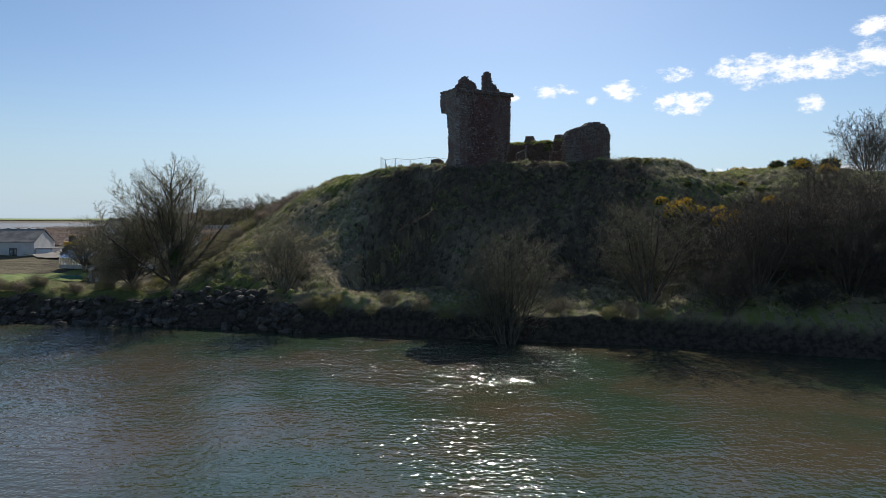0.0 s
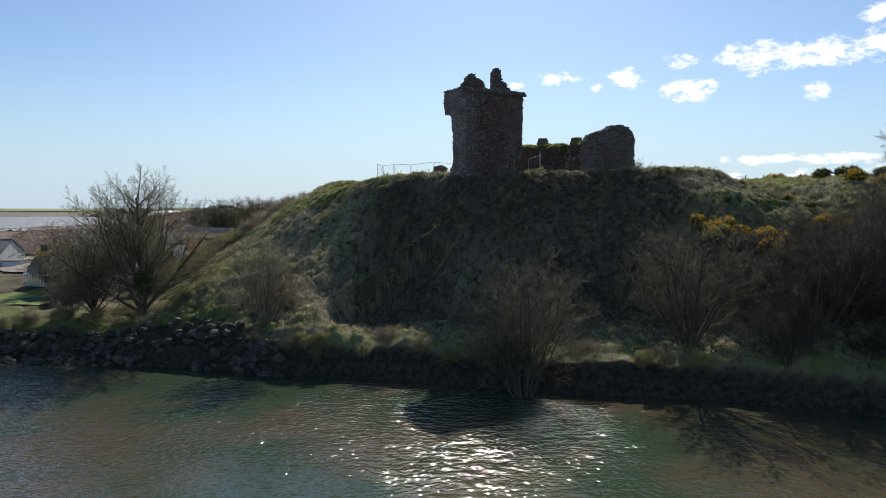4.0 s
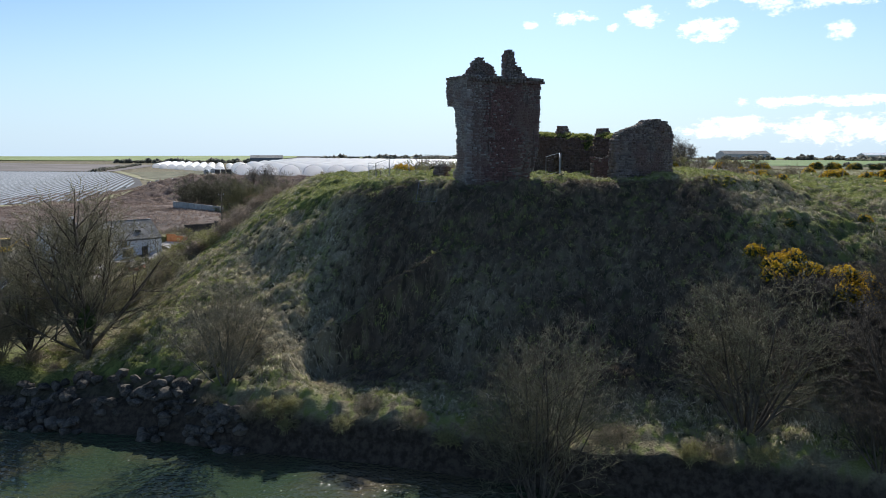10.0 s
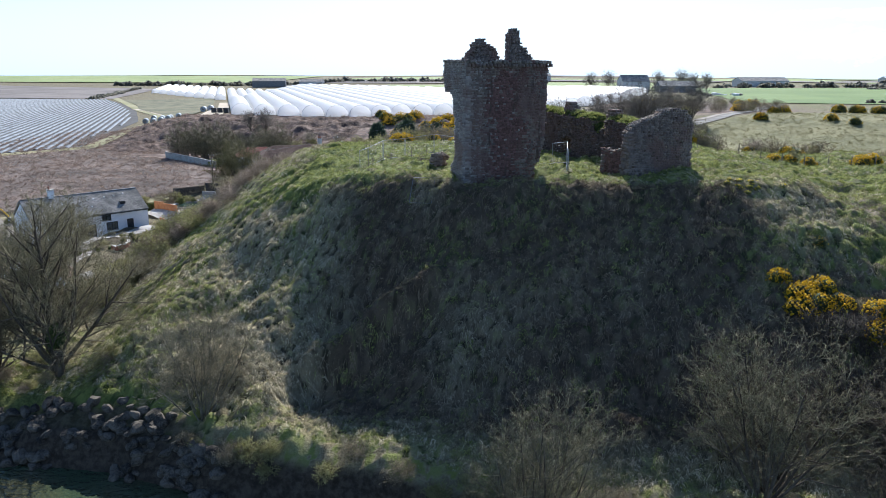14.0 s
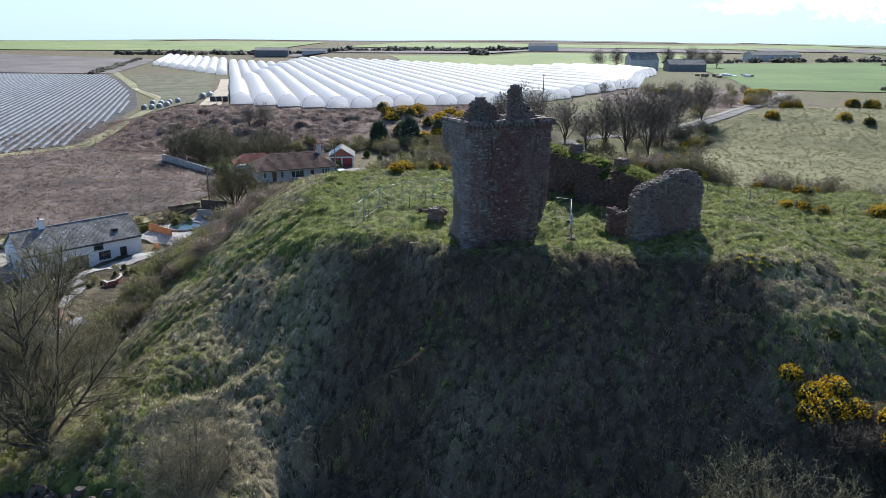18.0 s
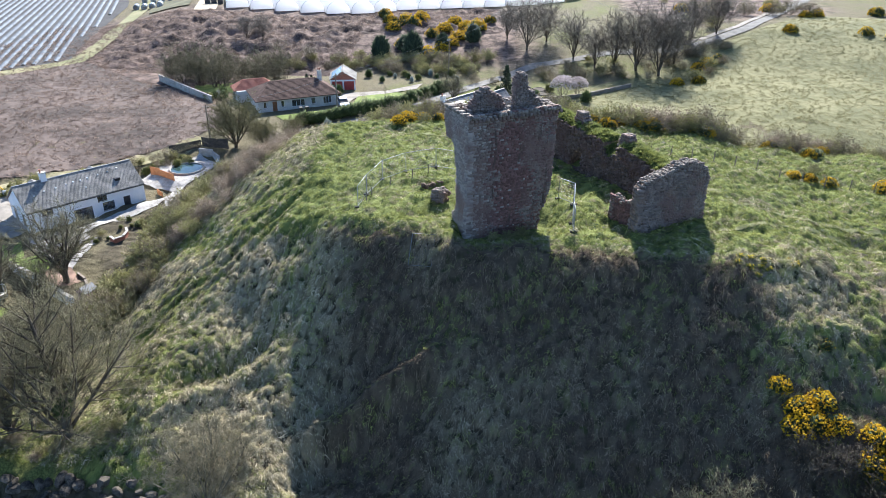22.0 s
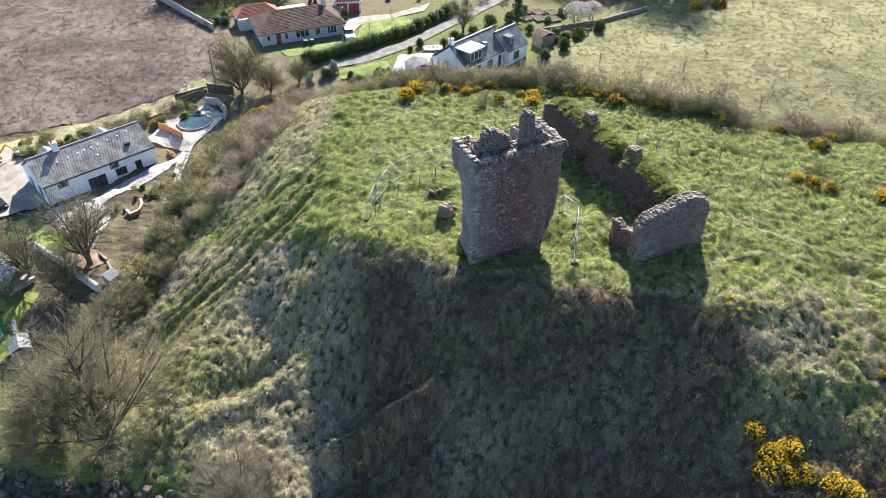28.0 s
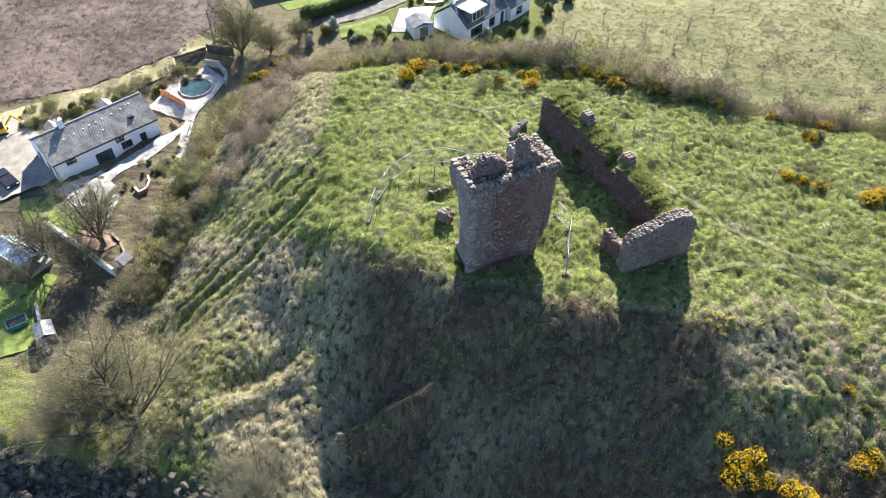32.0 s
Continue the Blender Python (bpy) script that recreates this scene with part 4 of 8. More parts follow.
def spiky(r, count, spread_, height_, length):
    """Short upright needles over a dome: verts and triangles."""
    v, f = [], []
    for _ in range(count):
        t, q = r.uniform(0, 6.28), math.sqrt(r.random())
        k = r.uniform(0.25, 1.0)
        h = height_ * math.sqrt(max(0.0, 1 - q * q)) * k
        c = Vector((math.cos(t) * q * spread_ * k, math.sin(t) * q * spread_ * k, h))
        d = Vector((math.cos(t) * q + r.uniform(-0.5, 0.5), math.sin(t) * q + r.uniform(-0.5, 0.5), 0.7)).normalized() * length * r.uniform(0.5, 1.3)
        a = d.orthogonal().normalized() * length * 0.22
        b = a.cross(d).normalized() * length * 0.22
        n = len(v)
        v += [tuple(c - a), tuple(c + a * 0.5 + b), tuple(c + a * 0.5 - b), tuple(c + d)]
        f += [(n, n + 1, n + 3), (n + 1, n + 2, n + 3), (n + 2, n, n + 3)]
    return v, f


M_GORSE = mat_leafy("gorse_needles", (0.035, 0.05, 0.018), (0.09, 0.11, 0.035))
M_BLOSSOM = mat_leafy("gorse_blossom", (0.55, 0.33, 0.01), (0.80, 0.55, 0.02), through=0.2)
M_HEDGE = mat_leafy("hedge_leaves", (0.04, 0.062, 0.02), (0.12, 0.155, 0.045))
M_CONIFER = mat_leafy("conifer_needles", (0.03, 0.045, 0.026), (0.085, 0.11, 0.055))
M_OLIVE = mat_leafy("olive_leaves", (0.10, 0.11, 0.03), (0.20, 0.20, 0.06))


def gorse_bush(seed, flowers):
    r = random.Random(seed)
    ob = tagged(new("gorse_bush"), "dark green gorse bush covered in yellow blossom" if flowers > 60 else "dark gorse bush with a few yellow flowers", "bush", "gorse on the mound")
    v, f = [], []
    for k in range(4):
        a = r.uniform(0, 6.28)
        o = (math.cos(a) * 0.55 * (k > 0), math.sin(a) * 0.55 * (k > 0))
        s = r.uniform(0.6, 1.0)
        vv, ff = spiky(r, 250, 0.85 * s, 1.25 * s, 0.32)
        n = len(v)
        v += [(x + o[0], y + o[1], z) for x, y, z in vv]
        f += [tuple(i + n for i in q) for q in ff]
    part_np("foliage", v, f, M_GORSE, ob)
    v, f = flower_blobs(r, flowers * 3, 1.2, 1.3, 0.075)
    part_np("blossom", v, f, M_BLOSSOM, ob, "bright yellow gorse flowers")
    return ob


def conifer(seed, h):
    r = random.Random(seed)
    ob = tagged(new("conifer_tree"), "dark green conifer beside the gardens", "tree", "conifers")
    w = Wood(seed)
    w.tube(0, [Vector((0, 0, -0.3)), Vector((0, 0, h * 0.95))], [0.16, 0.03], 6)
    part_np("trunk", *w.m[0], M_BARK, ob)
    v, f = [], []
    for k in range(26):
        z = h * (0.1 + 0.87 * k / 26)
        rad = 0.28 * (h - z) * r.uniform(0.8, 1.15) + 0.15
        for q in range(16):
            a = r.uniform(0, 6.28)
            vv, ff = spiky(r, 5, 0.25, 0.3, 0.42)
            n = len(v)
            rr = rad * math.sqrt(r.random())
            v += [(x + math.cos(a) * rr, y + math.sin(a) * rr, zz + z - rr * 0.3) for x, y, zz in vv]
            f += [tuple(i + n for i in t) for t in ff]
    part_np("crown", v, f, M_CONIFER, ob)
    return ob


def evergreen(seed, rx, ry, h, name, label, mat, count=900, group=""):
    r = random.Random(seed)
    ob = tagged(new(name), label, "bush", group)
    v, f = spiky(r, count, 1.0, 1.0, 0.30)
    part_np("foliage", [(x * rx, y * ry, z * h) for x, y, z in v], f, mat, ob)
    w = Wood(seed)
    for k in range(5):
        a = k * 1.3
        w.tube(0, [Vector((0, 0, -0.2)), Vector((math.cos(a) * rx * 0.5, math.sin(a) * ry * 0.5, h * 0.6))], [0.04, 0.015], 4)
    part_np("stems", *w.m[0], M_BARK, ob)
    return ob


R_VEG = random.Random(77)
# bank trees
M_ALDER = mat_leafy("alder_twigs", (0.10, 0.092, 0.055), (0.27, 0.25, 0.15), through=0.2)
M_SYCAMORE = mat_leafy("sycamore_twigs", (0.10, 0.09, 0.052), (0.25, 0.222, 0.125))
M_PALETWIG = mat_leafy("lichened_twigs", (0.12, 0.108, 0.07), (0.31, 0.28, 0.185), through=0.15)
M_PALEBARK = mat_plain("lichened_bark", (0.09, 0.08, 0.06), (0.24, 0.215, 0.16), 2.0, 0.9, 0.03, stretch=(1, 1, 0.3))
alder = dome_tree("bare_alder", "many-stemmed bare alder at the water's edge", 1, 13, 12.4, 5.2, 0.12, (11, 7, 5, 5), (M_BARK, M_ALDER), side=0.44, wild=0.1, fine=0.011, lift=0.08)
put(alder, 6.4, 63.6, 20, 0.80)
bank_tree = dome_tree("bare_tree", "bare spreading tree on the river bank", 2, 12, 9.2, 5.4, 0.12, (10, 7, 5, 5), (M_BARK, M_ALDER), side=0.44, wild=0.1, fine=0.011, lift=0.06)
put(bank_tree, 19.6, 66.0, 0, 1.0)
# bank twigs again, darkened in colour for being seen against the sun
M_SHADETWIG = mat_leafy("shade_dark_twigs", (0.04, 0.034, 0.027), (0.115, 0.098, 0.072))
dark_tree = dome_tree("bare_tree", "bare tree of the steep bank thicket, twigs darkened for shade", 12, 12, 9.0, 5.0, 0.11, (10, 7, 5, 5), (M_BARK, M_SHADETWIG), side=0.44, wild=0.11, fine=0.011, lift=0.07)
small_tree = dome_tree("bare_tree", "low bare many-stemmed tree among grass", 3, 13, 7.6, 4.7, 0.09, (10, 7, 6, 5), (M_PALEBARK, M_PALETWIG), side=0.43, wild=0.1, fine=0.009, lift=0.07)
put(small_tree, -15.9, 74.6, 0, 0.92)
sycamore = dome_tree("bare_tree", "tall bare sycamore with a dense rounded crown", 4, 13, 12.8, 8.2, 0.16, (10, 8, 6, 5), (M_BARK, M_SYCAMORE), 1.0, 0.43, wild=0.1, fine=0.0105, leader=24, lift=0.08)
put(sycamore, -29.9, 81.6, 0, 1.03)
put(sycamore, -34.8, 81.6, 130, 0.62)
ivy = evergreen(58, 0.9, 0.8, 1.9, "ivy_clump", "green ivy clump on the sycamore trunk", M_HEDGE, 700)
ivy.matrix_world = pose(-29.5, 81.2, ground_z(-29.5, 81.2) + 2.4, 0, 0, 30)
put(small_tree, -36.8, 80.6, 250, 0.6)
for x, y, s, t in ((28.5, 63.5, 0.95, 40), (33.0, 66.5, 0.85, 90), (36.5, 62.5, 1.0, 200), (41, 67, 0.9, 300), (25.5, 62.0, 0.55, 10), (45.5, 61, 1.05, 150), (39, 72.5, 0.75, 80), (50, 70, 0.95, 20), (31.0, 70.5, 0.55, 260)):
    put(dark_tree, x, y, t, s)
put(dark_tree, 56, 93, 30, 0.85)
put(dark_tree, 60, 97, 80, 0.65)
# trees in the gardens and along the lane
garden_tree = dome_tree("bare_tree", "bare garden tree with thick grey limbs", 5, 12, 8.6, 4.9, 0.15, (10, 7, 6), (M_BARK, M_ALDER), 1.8, 0.5, fine=0.016)
for x, y, s, t in ((-41.6, 104.4, 1.0, 0), (-47.6, 102.2, 0.8, 70), (-48.2, 98.0, 0.6, 140), (-42.0, 99.6, 0.7, 30)):
    put(garden_tree, x, y, t, s)
M_OLIVETWIG = mat_leafy("olive_budding_twigs", (0.13, 0.12, 0.055), (0.30, 0.28, 0.135), through=0.2)
budding_tree = dome_tree("budding_tree", "olive budding tree with a broad crown beside the pond garden", 15, 14, 7.4, 4.4, 0.11, (11, 8, 6, 4), (M_BARK, M_OLIVETWIG), 0.7, 0.43, wild=0.1, fine=0.012, lift=0.07)
for x, y, s, t in ((-33.6, 142.4, 1.05, 200), (-29.5, 143.5, 0.6, 20), (-25.5, 146.0, 0.5, 80), (-8.5, 131.5, 0.42, 10), (-2.5, 133.5, 0.5, 120), (4.5, 132.5, 0.45, 220)):
    put(budding_tree, x, y, t, s)
tall_tree = dome_tree("bare_tree", "tall bare tree by the lane", 6, 11, 13.5, 4.6, 0.13, (9, 7, 7), (M_BARK, mat_leafy("grey_twigs", (0.10, 0.088, 0.072), (0.21, 0.185, 0.155))), 1.6, 0.52, fine=0.024)
for x, y, s, t in ((15.2, 203, 1.0, 0), (25, 197, 0.85, 50), (29, 192, 0.7, 90), (33.1, 192, 0.95, 140), (37, 188.5, 1.15, 200), (40.6, 184, 1.2, 260), (45, 190, 0.9, 30), (51, 201, 0.85, 110), (57.7, 205, 0.8, 170),
                   (-47.3, 211, 0.5, 20), (-51.5, 212, 0.45, 60), (70, 415, 1.2, 0), (80, 418, 1.3, 60), (108, 425, 1.3, 120), (118, 420, 1.4, 200), (126, 424, 1.2, 20), (134, 426, 1.2, 90), (20, 208, 0.8, 10), (11, 210, 0.7, 300)):
    put(tall_tree, x, y, t, s * (0.82 if y < 300 else 0.55))
thicket = dome_tree("bare_tree", "slender dark bare tree of a small copse", 8, 8, 6.8, 2.3, 0.06, (8, 6, 4), (M_BARK, M_ALDER), side=0.42, fine=0.02, group="copse behind the bungalow")
for k in range(34):
    x, y = -58 + 23 * (k + R_VEG.random()) / 34, 179 + R_VEG.uniform(-4, 5)
    put(thicket, x, y, R_VEG.uniform(0, 360), R_VEG.uniform(0.65, 1.05))
con = conifer(21, 8.5)
big_bush = evergreen(57, 2.3, 2.3, 4.6, "evergreen_tree", "broad dark evergreen tree behind the gardens", M_CONIFER, 1500, "evergreens behind the gardens")
for x, y, s in ((-17.5, 199, 0.95), (-10.5, 200, 1.05), (-12.6, 203, 0.7), (-4, 204, 0.7), (3, 208, 0.8)):
    put(big_bush, x, y, R_VEG.uniform(0, 360), s)
for x, y, s in ((-27.5, 171.5, 0.45), (-29, 174, 0.4)):
    put(con, x, y, R_VEG.uniform(0, 360), s)
sapling = wood_thing("sapling", "thin bare sapling in the rough field", "tree", 9, 2, 4.2, 0.035, 2, (9, 5), 8, 0.06, 0.1, (M_BARK, M_TWIG_RED), "saplings in the field")
for x, y in ((15.7, 151), (17.4, 148.5), (22.4, 148), (28.4, 150.5), (32.4, 147), (35.9, 144), (22.5, 155), (39.6, 143.5), (26, 143), (30, 141), (19, 144), (44, 140), (13, 147), (47, 145), (35, 151)):
    put(sapling, x, y, R_VEG.uniform(0, 360), R_VEG.uniform(0.75, 1.15))
# scrub below the green flank and along the back of the mound
M_BUDS = mat_leafy("opening_buds", (0.17, 0.165, 0.065), (0.42, 0.40, 0.18), through=0.3)
M_BUDS_BROWN = mat_leafy("brown_catkins", (0.15, 0.12, 0.08), (0.36, 0.30, 0.20), through=0.2)
scrub = [wood_thing("scrub_bush", "dense bare brown scrub bush", "bush", 31, 7, 2.9, 0.028, 2, (8, 7), 34, 0.06, 0.2, (M_TWIG_RED, M_TWIG_RED), "scrub round the mound", ("woody_base", "twig_crown"), (1, 0.09, M_BUDS_BROWN, "dry brown catkins")),
         wood_thing("willow_bush", "olive budding willow scrub bush", "bush", 32, 7, 3.0, 0.028, 2, (8, 7), 30, 0.07, 0.2, (M_TWIG, M_TWIG_GREEN), "scrub round the mound", ("woody_base", "twig_crown"), (3, 0.11, M_BUDS, "olive opening buds")),
         wood_thing("thorn_bush", "grey-brown bare thorn bush", "bush", 33, 6, 3.4, 0.035, 2, (9, 8), 26, 0.07, 0.2, (M_BARK, M_TWIG), "scrub round the mound", ("woody_base", "twig_crown"), (2, 0.09, M_BUDS_BROWN, "grey-brown buds"))]
for k in range(135):
    t = R_VEG.random()
    y = 97 + 36 * t
    lo, hi = np.interp(y, (97, 105, 115, 125, 133), (-37.5, -36, -36, -36, -32)), np.interp(y, (97, 105, 111, 117, 123, 133), (-33.5, -29.5, -24.5, -20.5, -20.5, -25))
    x = R_VEG.uniform(lo + 0.8, hi)
    up = (x - lo) / (hi - lo)
    put(scrub[0] if up > 0.55 and y > 108 else scrub[1 if R_VEG.random() < 0.75 else 2], x, y, R_VEG.uniform(0, 360), R_VEG.uniform(0.8, 1.3) * (0.75 if up > 0.6 else 1))
for k in range(150):
    t = k / 150
    x = -27 + 92 * t + R_VEG.uniform(-0.8, 0.8)
    y = np.interp(x, (-27, -17, -9, 0, 10, 17, 23, 30, 36, 50, 66), (136, 134, 128, 126.4, 126.2, 124, 121.5, 118.8, 117.6, 116.4, 112)) + abs(R_VEG.gauss(0, 3.0))
    put(scrub[R_VEG.choice((1, 1, 1, 2, 2, 0))], x, y, R_VEG.uniform(0, 360), R_VEG.uniform(0.75, 1.35))
for x, y, s in ((3.2, 120.5, 0.75), (19.0, 96.2, 0.75), (38.5, 108.5, 0.5), (-3, 124, 0.6), (6.0, 92.4, 0.4), (7.2, 92.9, 0.45), (4.8, 91.8, 0.35)):
    put(scrub[1], x, y, 40, s)
for k in range(120):
    x = R_VEG.uniform(-22, 30)
    y = R_VEG.uniform(129, 145) - max(0, x - 10) * 0.45
    if not (-3 < x < 9 and y > 143):
        put(scrub[R_VEG.choice((1, 1, 1, 2, 2, 0))], x, y, R_VEG.uniform(0, 360), R_VEG.uniform(0.6, 1.25))
for k in range(34):
    x, y = R_VEG.uniform(44, 100), R_VEG.uniform(206, 280)
    if y > 192 + 0.55 * (x - 44) + 8:
        put(scrub[R_VEG.choice((1, 2, 2))], x, y, R_VEG.uniform(0, 360), R_VEG.uniform(0.7, 1.5))
# thick growth over the steep bank in the shade; the darkest thorns hold that shade in their colour
dark_scrub = wood_thing("thorn_bush", "dense thorn bush on the steep bank, twigs darkened for shade", "bush", 35, 7, 3.3, 0.032, 2, (9, 8), 28, 0.07, 0.2, (M_BARK, M_SHADETWIG), "scrub round the mound", ("woody_base", "twig_crown"), (1, 0.08, M_SHADETWIG, "dark brown buds"))
for k in range(46):
    x = R_VEG.uniform(-52, -25)
    put(scrub[R_VEG.choice((0, 1, 2, 2))], x, float(shore(x)) + R_VEG.uniform(4.0, 11 if x > -36 else 5.5), R_VEG.uniform(0, 360), R_VEG.uniform(0.3, 0.65))
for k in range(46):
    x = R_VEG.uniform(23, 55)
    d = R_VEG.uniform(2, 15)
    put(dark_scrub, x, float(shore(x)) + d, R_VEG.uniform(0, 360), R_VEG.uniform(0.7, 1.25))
for k in range(26):
    x = R_VEG.uniform(-20, 22)
    put(scrub[R_VEG.choice((1, 2))], x, float(shore(x)) + R_VEG.uniform(0.6, 2.0), R_VEG.uniform(0, 360), R_VEG.uniform(0.35, 0.6))
gorse = [gorse_bush(41, 110), gorse_bush(42, 75), gorse_bush(43, 18)]
for x, y, s, k in ((-5.3, 124.6, 1.0, 0), (-3.6, 125.2, 0.8, 1), (-1.4, 124.5, 0.7, 1), (1.2, 124.6, 0.8, 0), (5.6, 126.0, 0.6, 1), (9.2, 123.6, 0.9, 0), (8.0, 124.2, 0.6, 1), (19.6, 121.2, 0.6, 1), (24.2, 121.4, 1.05, 0), (22.8, 120.8, 0.7, 1),
                   (30.1, 118.4, 0.9, 1), (37, 117.6, 0.7, 1), (40.6, 114.2, 1.0, 2), (40.0, 113.6, 0.8, 1), (35.6, 106.8, 0.7, 0), (37.0, 106.2, 0.7, 1), (38.8, 105.6, 0.75, 1), (43.2, 103.6, 1.0, 0), (44.5, 104.2, 0.9, 0), (46.5, 102, 1.0, 1), (49, 103, 1.1, 1),
                   (-30.4, 136.2, 0.9, 1), (-29.0, 137.0, 0.9, 0), (-26.4, 140.8, 1.0, 1), (-25.4, 141.4, 0.8, 2), (-31.0, 135.0, 0.7, 1), (-28.1, 140.0, 0.8, 1), (-6.2, 122.4, 0.9, 0), (9.0, 121.4, 0.8, 0), (5.2, 121.8, 0.6, 1), (24.6, 78.3, 0.75, 0), (25.6, 76.6, 1.0, 0), (26.9, 77.0, 0.9, 0), (27.6, 75.4, 0.8, 1), (29.6, 74.6, 0.9, 0), (30.8, 74.2, 1.0, 0), (32.2, 73.0, 0.8, 1),
                   (35.2, 82.4, 0.6, 1), (36.6, 80.9, 0.55, 2), (36.4, 77.4, 0.8, 1), (38.2, 76.2, 0.9, 1), (44.2, 92.8, 1.1, 2), (46, 91, 1.2, 2), (47.5, 94, 1.0, 1), (44, 86, 1.0, 1), (46, 84, 1.0, 0), (48.5, 88, 1.1, 2), (28.2, 80.4, 0.5, 2), (25.2, 75.6, 1.0, 0), (26.4, 75.4, 0.9, 1), (29.4, 73.2, 1.1, 0), (30.4, 72.4, 1.0, 0), (35.6, 76.6, 0.9, 0),
                   (-20, 231, 1.8, 1), (-14, 226.5, 1.9, 0), (-10.2, 226, 1.9, 0), (1.3, 218.5, 1.9, 0), (4.2, 217.4, 1.8, 0), (-4, 203, 1.7, 0), (-13.6, 206, 1.5, 1), (-7, 201, 1.6, 0), (-0.5, 209.5, 1.8, 0), (-16.5, 216.5, 1.7, 1), (-2.2, 206, 1.7, 0), (2.5, 213, 1.7, 0), (46.8, 177.4, 1.2, 1), (42.7, 177.2, 1.2, 0), (56.3, 231.5, 1.7, 1), (78.7, 232.6, 1.7, 0), (74.4, 206, 1.5, 1), (90.2, 204, 1.5, 1), (93.6, 200, 1.5, 2),
                   (-17.6, 221, 1.6, 1), (-15, 219, 1.7, 2), (-12, 221, 1.8, 1), (-6.8, 212, 1.6, 1), (-4, 215, 1.8, 0), (-1.6, 222, 1.8, 0), (1, 218, 1.6, 0), (4.4, 216, 1.6, 0), (7, 221, 1.4, 1), (60, 262, 1.6, 1), (63, 261, 1.8, 1), (66.5, 260, 1.7, 2), (70, 261, 1.5, 1),
                   (90, 262, 1.6, 0), (93, 261, 1.8, 0), (95.5, 263, 1.5, 1), (85, 224, 1.4, 1), (88, 225, 1.6, 0), (104, 228, 1.8, 1), (108, 226, 1.8, 1), (113, 225, 1.7, 1), (118, 223, 1.6, 2), (124, 221, 1.7, 1), (49, 186, 1.3, 1), (51.5, 188, 1.4, 1), (54, 190, 1.3, 2)):
    put(gorse[k], x, y, R_VEG.uniform(0, 360), s, -0.1)
for k in range(26):
    x = R_VEG.uniform(-8, 46)
    put(gorse[R_VEG.choice((0, 1, 1, 2))], x, float(np.interp(x, (-9, 0, 10, 17, 23, 30, 36, 50), (126, 125, 125, 123, 121, 118.5, 117.3, 116))) + R_VEG.uniform(-0.6, 1.5), R_VEG.uniform(0, 360), R_VEG.uniform(0.5, 1.0), -0.1)
# daffodils on the crest
def daffodil_clump(seed):
    r = random.Random(seed)
    ob = tagged(new("daffodil_clump"), "clump of yellow daffodils in rough grass", "flowers", "daffodils on the crest")
    v, f = spiky(r, 60, 0.4, 0.3, 0.3)
    part_np("leaves", v, f, M_OLIVE, ob)
    v, f = flower_blobs(r, 15, 0.5, 0.42, 0.07)
    part_np("blossom", [(x, y, z + 0.1) for x, y, z in v], f, M_DAFF, ob, "yellow daffodil heads")
    return ob


M_DAFF = mat_leafy("daffodil_yellow", (0.75, 0.55, 0.02), (0.85, 0.68, 0.05))
daff = daffodil_clump(5)
for k in range(22):
    t = R_VEG.random()
    put(daff, 23.2 + 5.0 * t + R_VEG.uniform(-0.3, 0.3), 85.9 + 1.8 * abs(t - 0.35) + R_VEG.uniform(-0.6, 1.0), R_VEG.uniform(0, 360), R_VEG.uniform(0.4, 0.75))


def mat_tussock():
    g = Graph("tussock_grass")
    lush = g.attr("lush")
    per = g.math("ADD", g.math("MULTIPLY", g.island(), 0.5), g.math("MULTIPLY", g.attr("tone"), 0.5))
    dry = g.mix(g.span(per, 0.1, 0.9), (0.24, 0.198, 0.122), (0.74, 0.65, 0.45))
    # brown dead blades, darkened further to deepen the slope's shade
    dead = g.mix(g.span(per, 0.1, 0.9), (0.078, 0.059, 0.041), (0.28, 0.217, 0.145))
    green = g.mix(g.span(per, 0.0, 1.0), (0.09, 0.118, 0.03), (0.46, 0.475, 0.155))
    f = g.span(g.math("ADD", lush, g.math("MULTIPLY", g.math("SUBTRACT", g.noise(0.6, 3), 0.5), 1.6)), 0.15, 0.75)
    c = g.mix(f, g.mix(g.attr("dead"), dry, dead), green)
    g.color(c)
    g.glow_through(c, g.math("ADD", 0.06, g.math("MULTIPLY", f, 0.34)))
    return g.done(0.85, Specular_IOR_Level=0.06)


def on_mound(rg, count, thin):
    """Random plan points on the grassy mound and bank, thinned by thin(x, y)."""
    x, y = rg.uniform(-36, 50, count), rg.uniform(61, 129, count)
    z = height(x, y)
    m = mound(x, y) - low_land(x, y)
    keep = (z > 1.6) & (y - shore(x) > 2.6) & ((m > 0.0) | ((y - shore(x)) > 2.0)) & ~((x < -22) & (y > 99) & (m < 1.2)) & ~((x < -14) & (y - shore(x) < 4.4))
    keep &= ~((np.abs(x - 6.0) < 4.0) & (np.abs(y - 94.5 - 0.5 * (x - 6)) < 1.6)) & ~((x > 16.2) & (x < 23) & (np.abs(y - 92.6 - 0.41 * (x - 17)) < 0.8))
    keep &= rg.random(count) < thin(x, y)
    return x[keep], y[keep], z[keep]


def blades_mesh(name, V, F, mat, per, **attrs):
    return mesh_np(name, V, F, mat, False, {k: np.repeat(v, per) for k, v in attrs.items()})


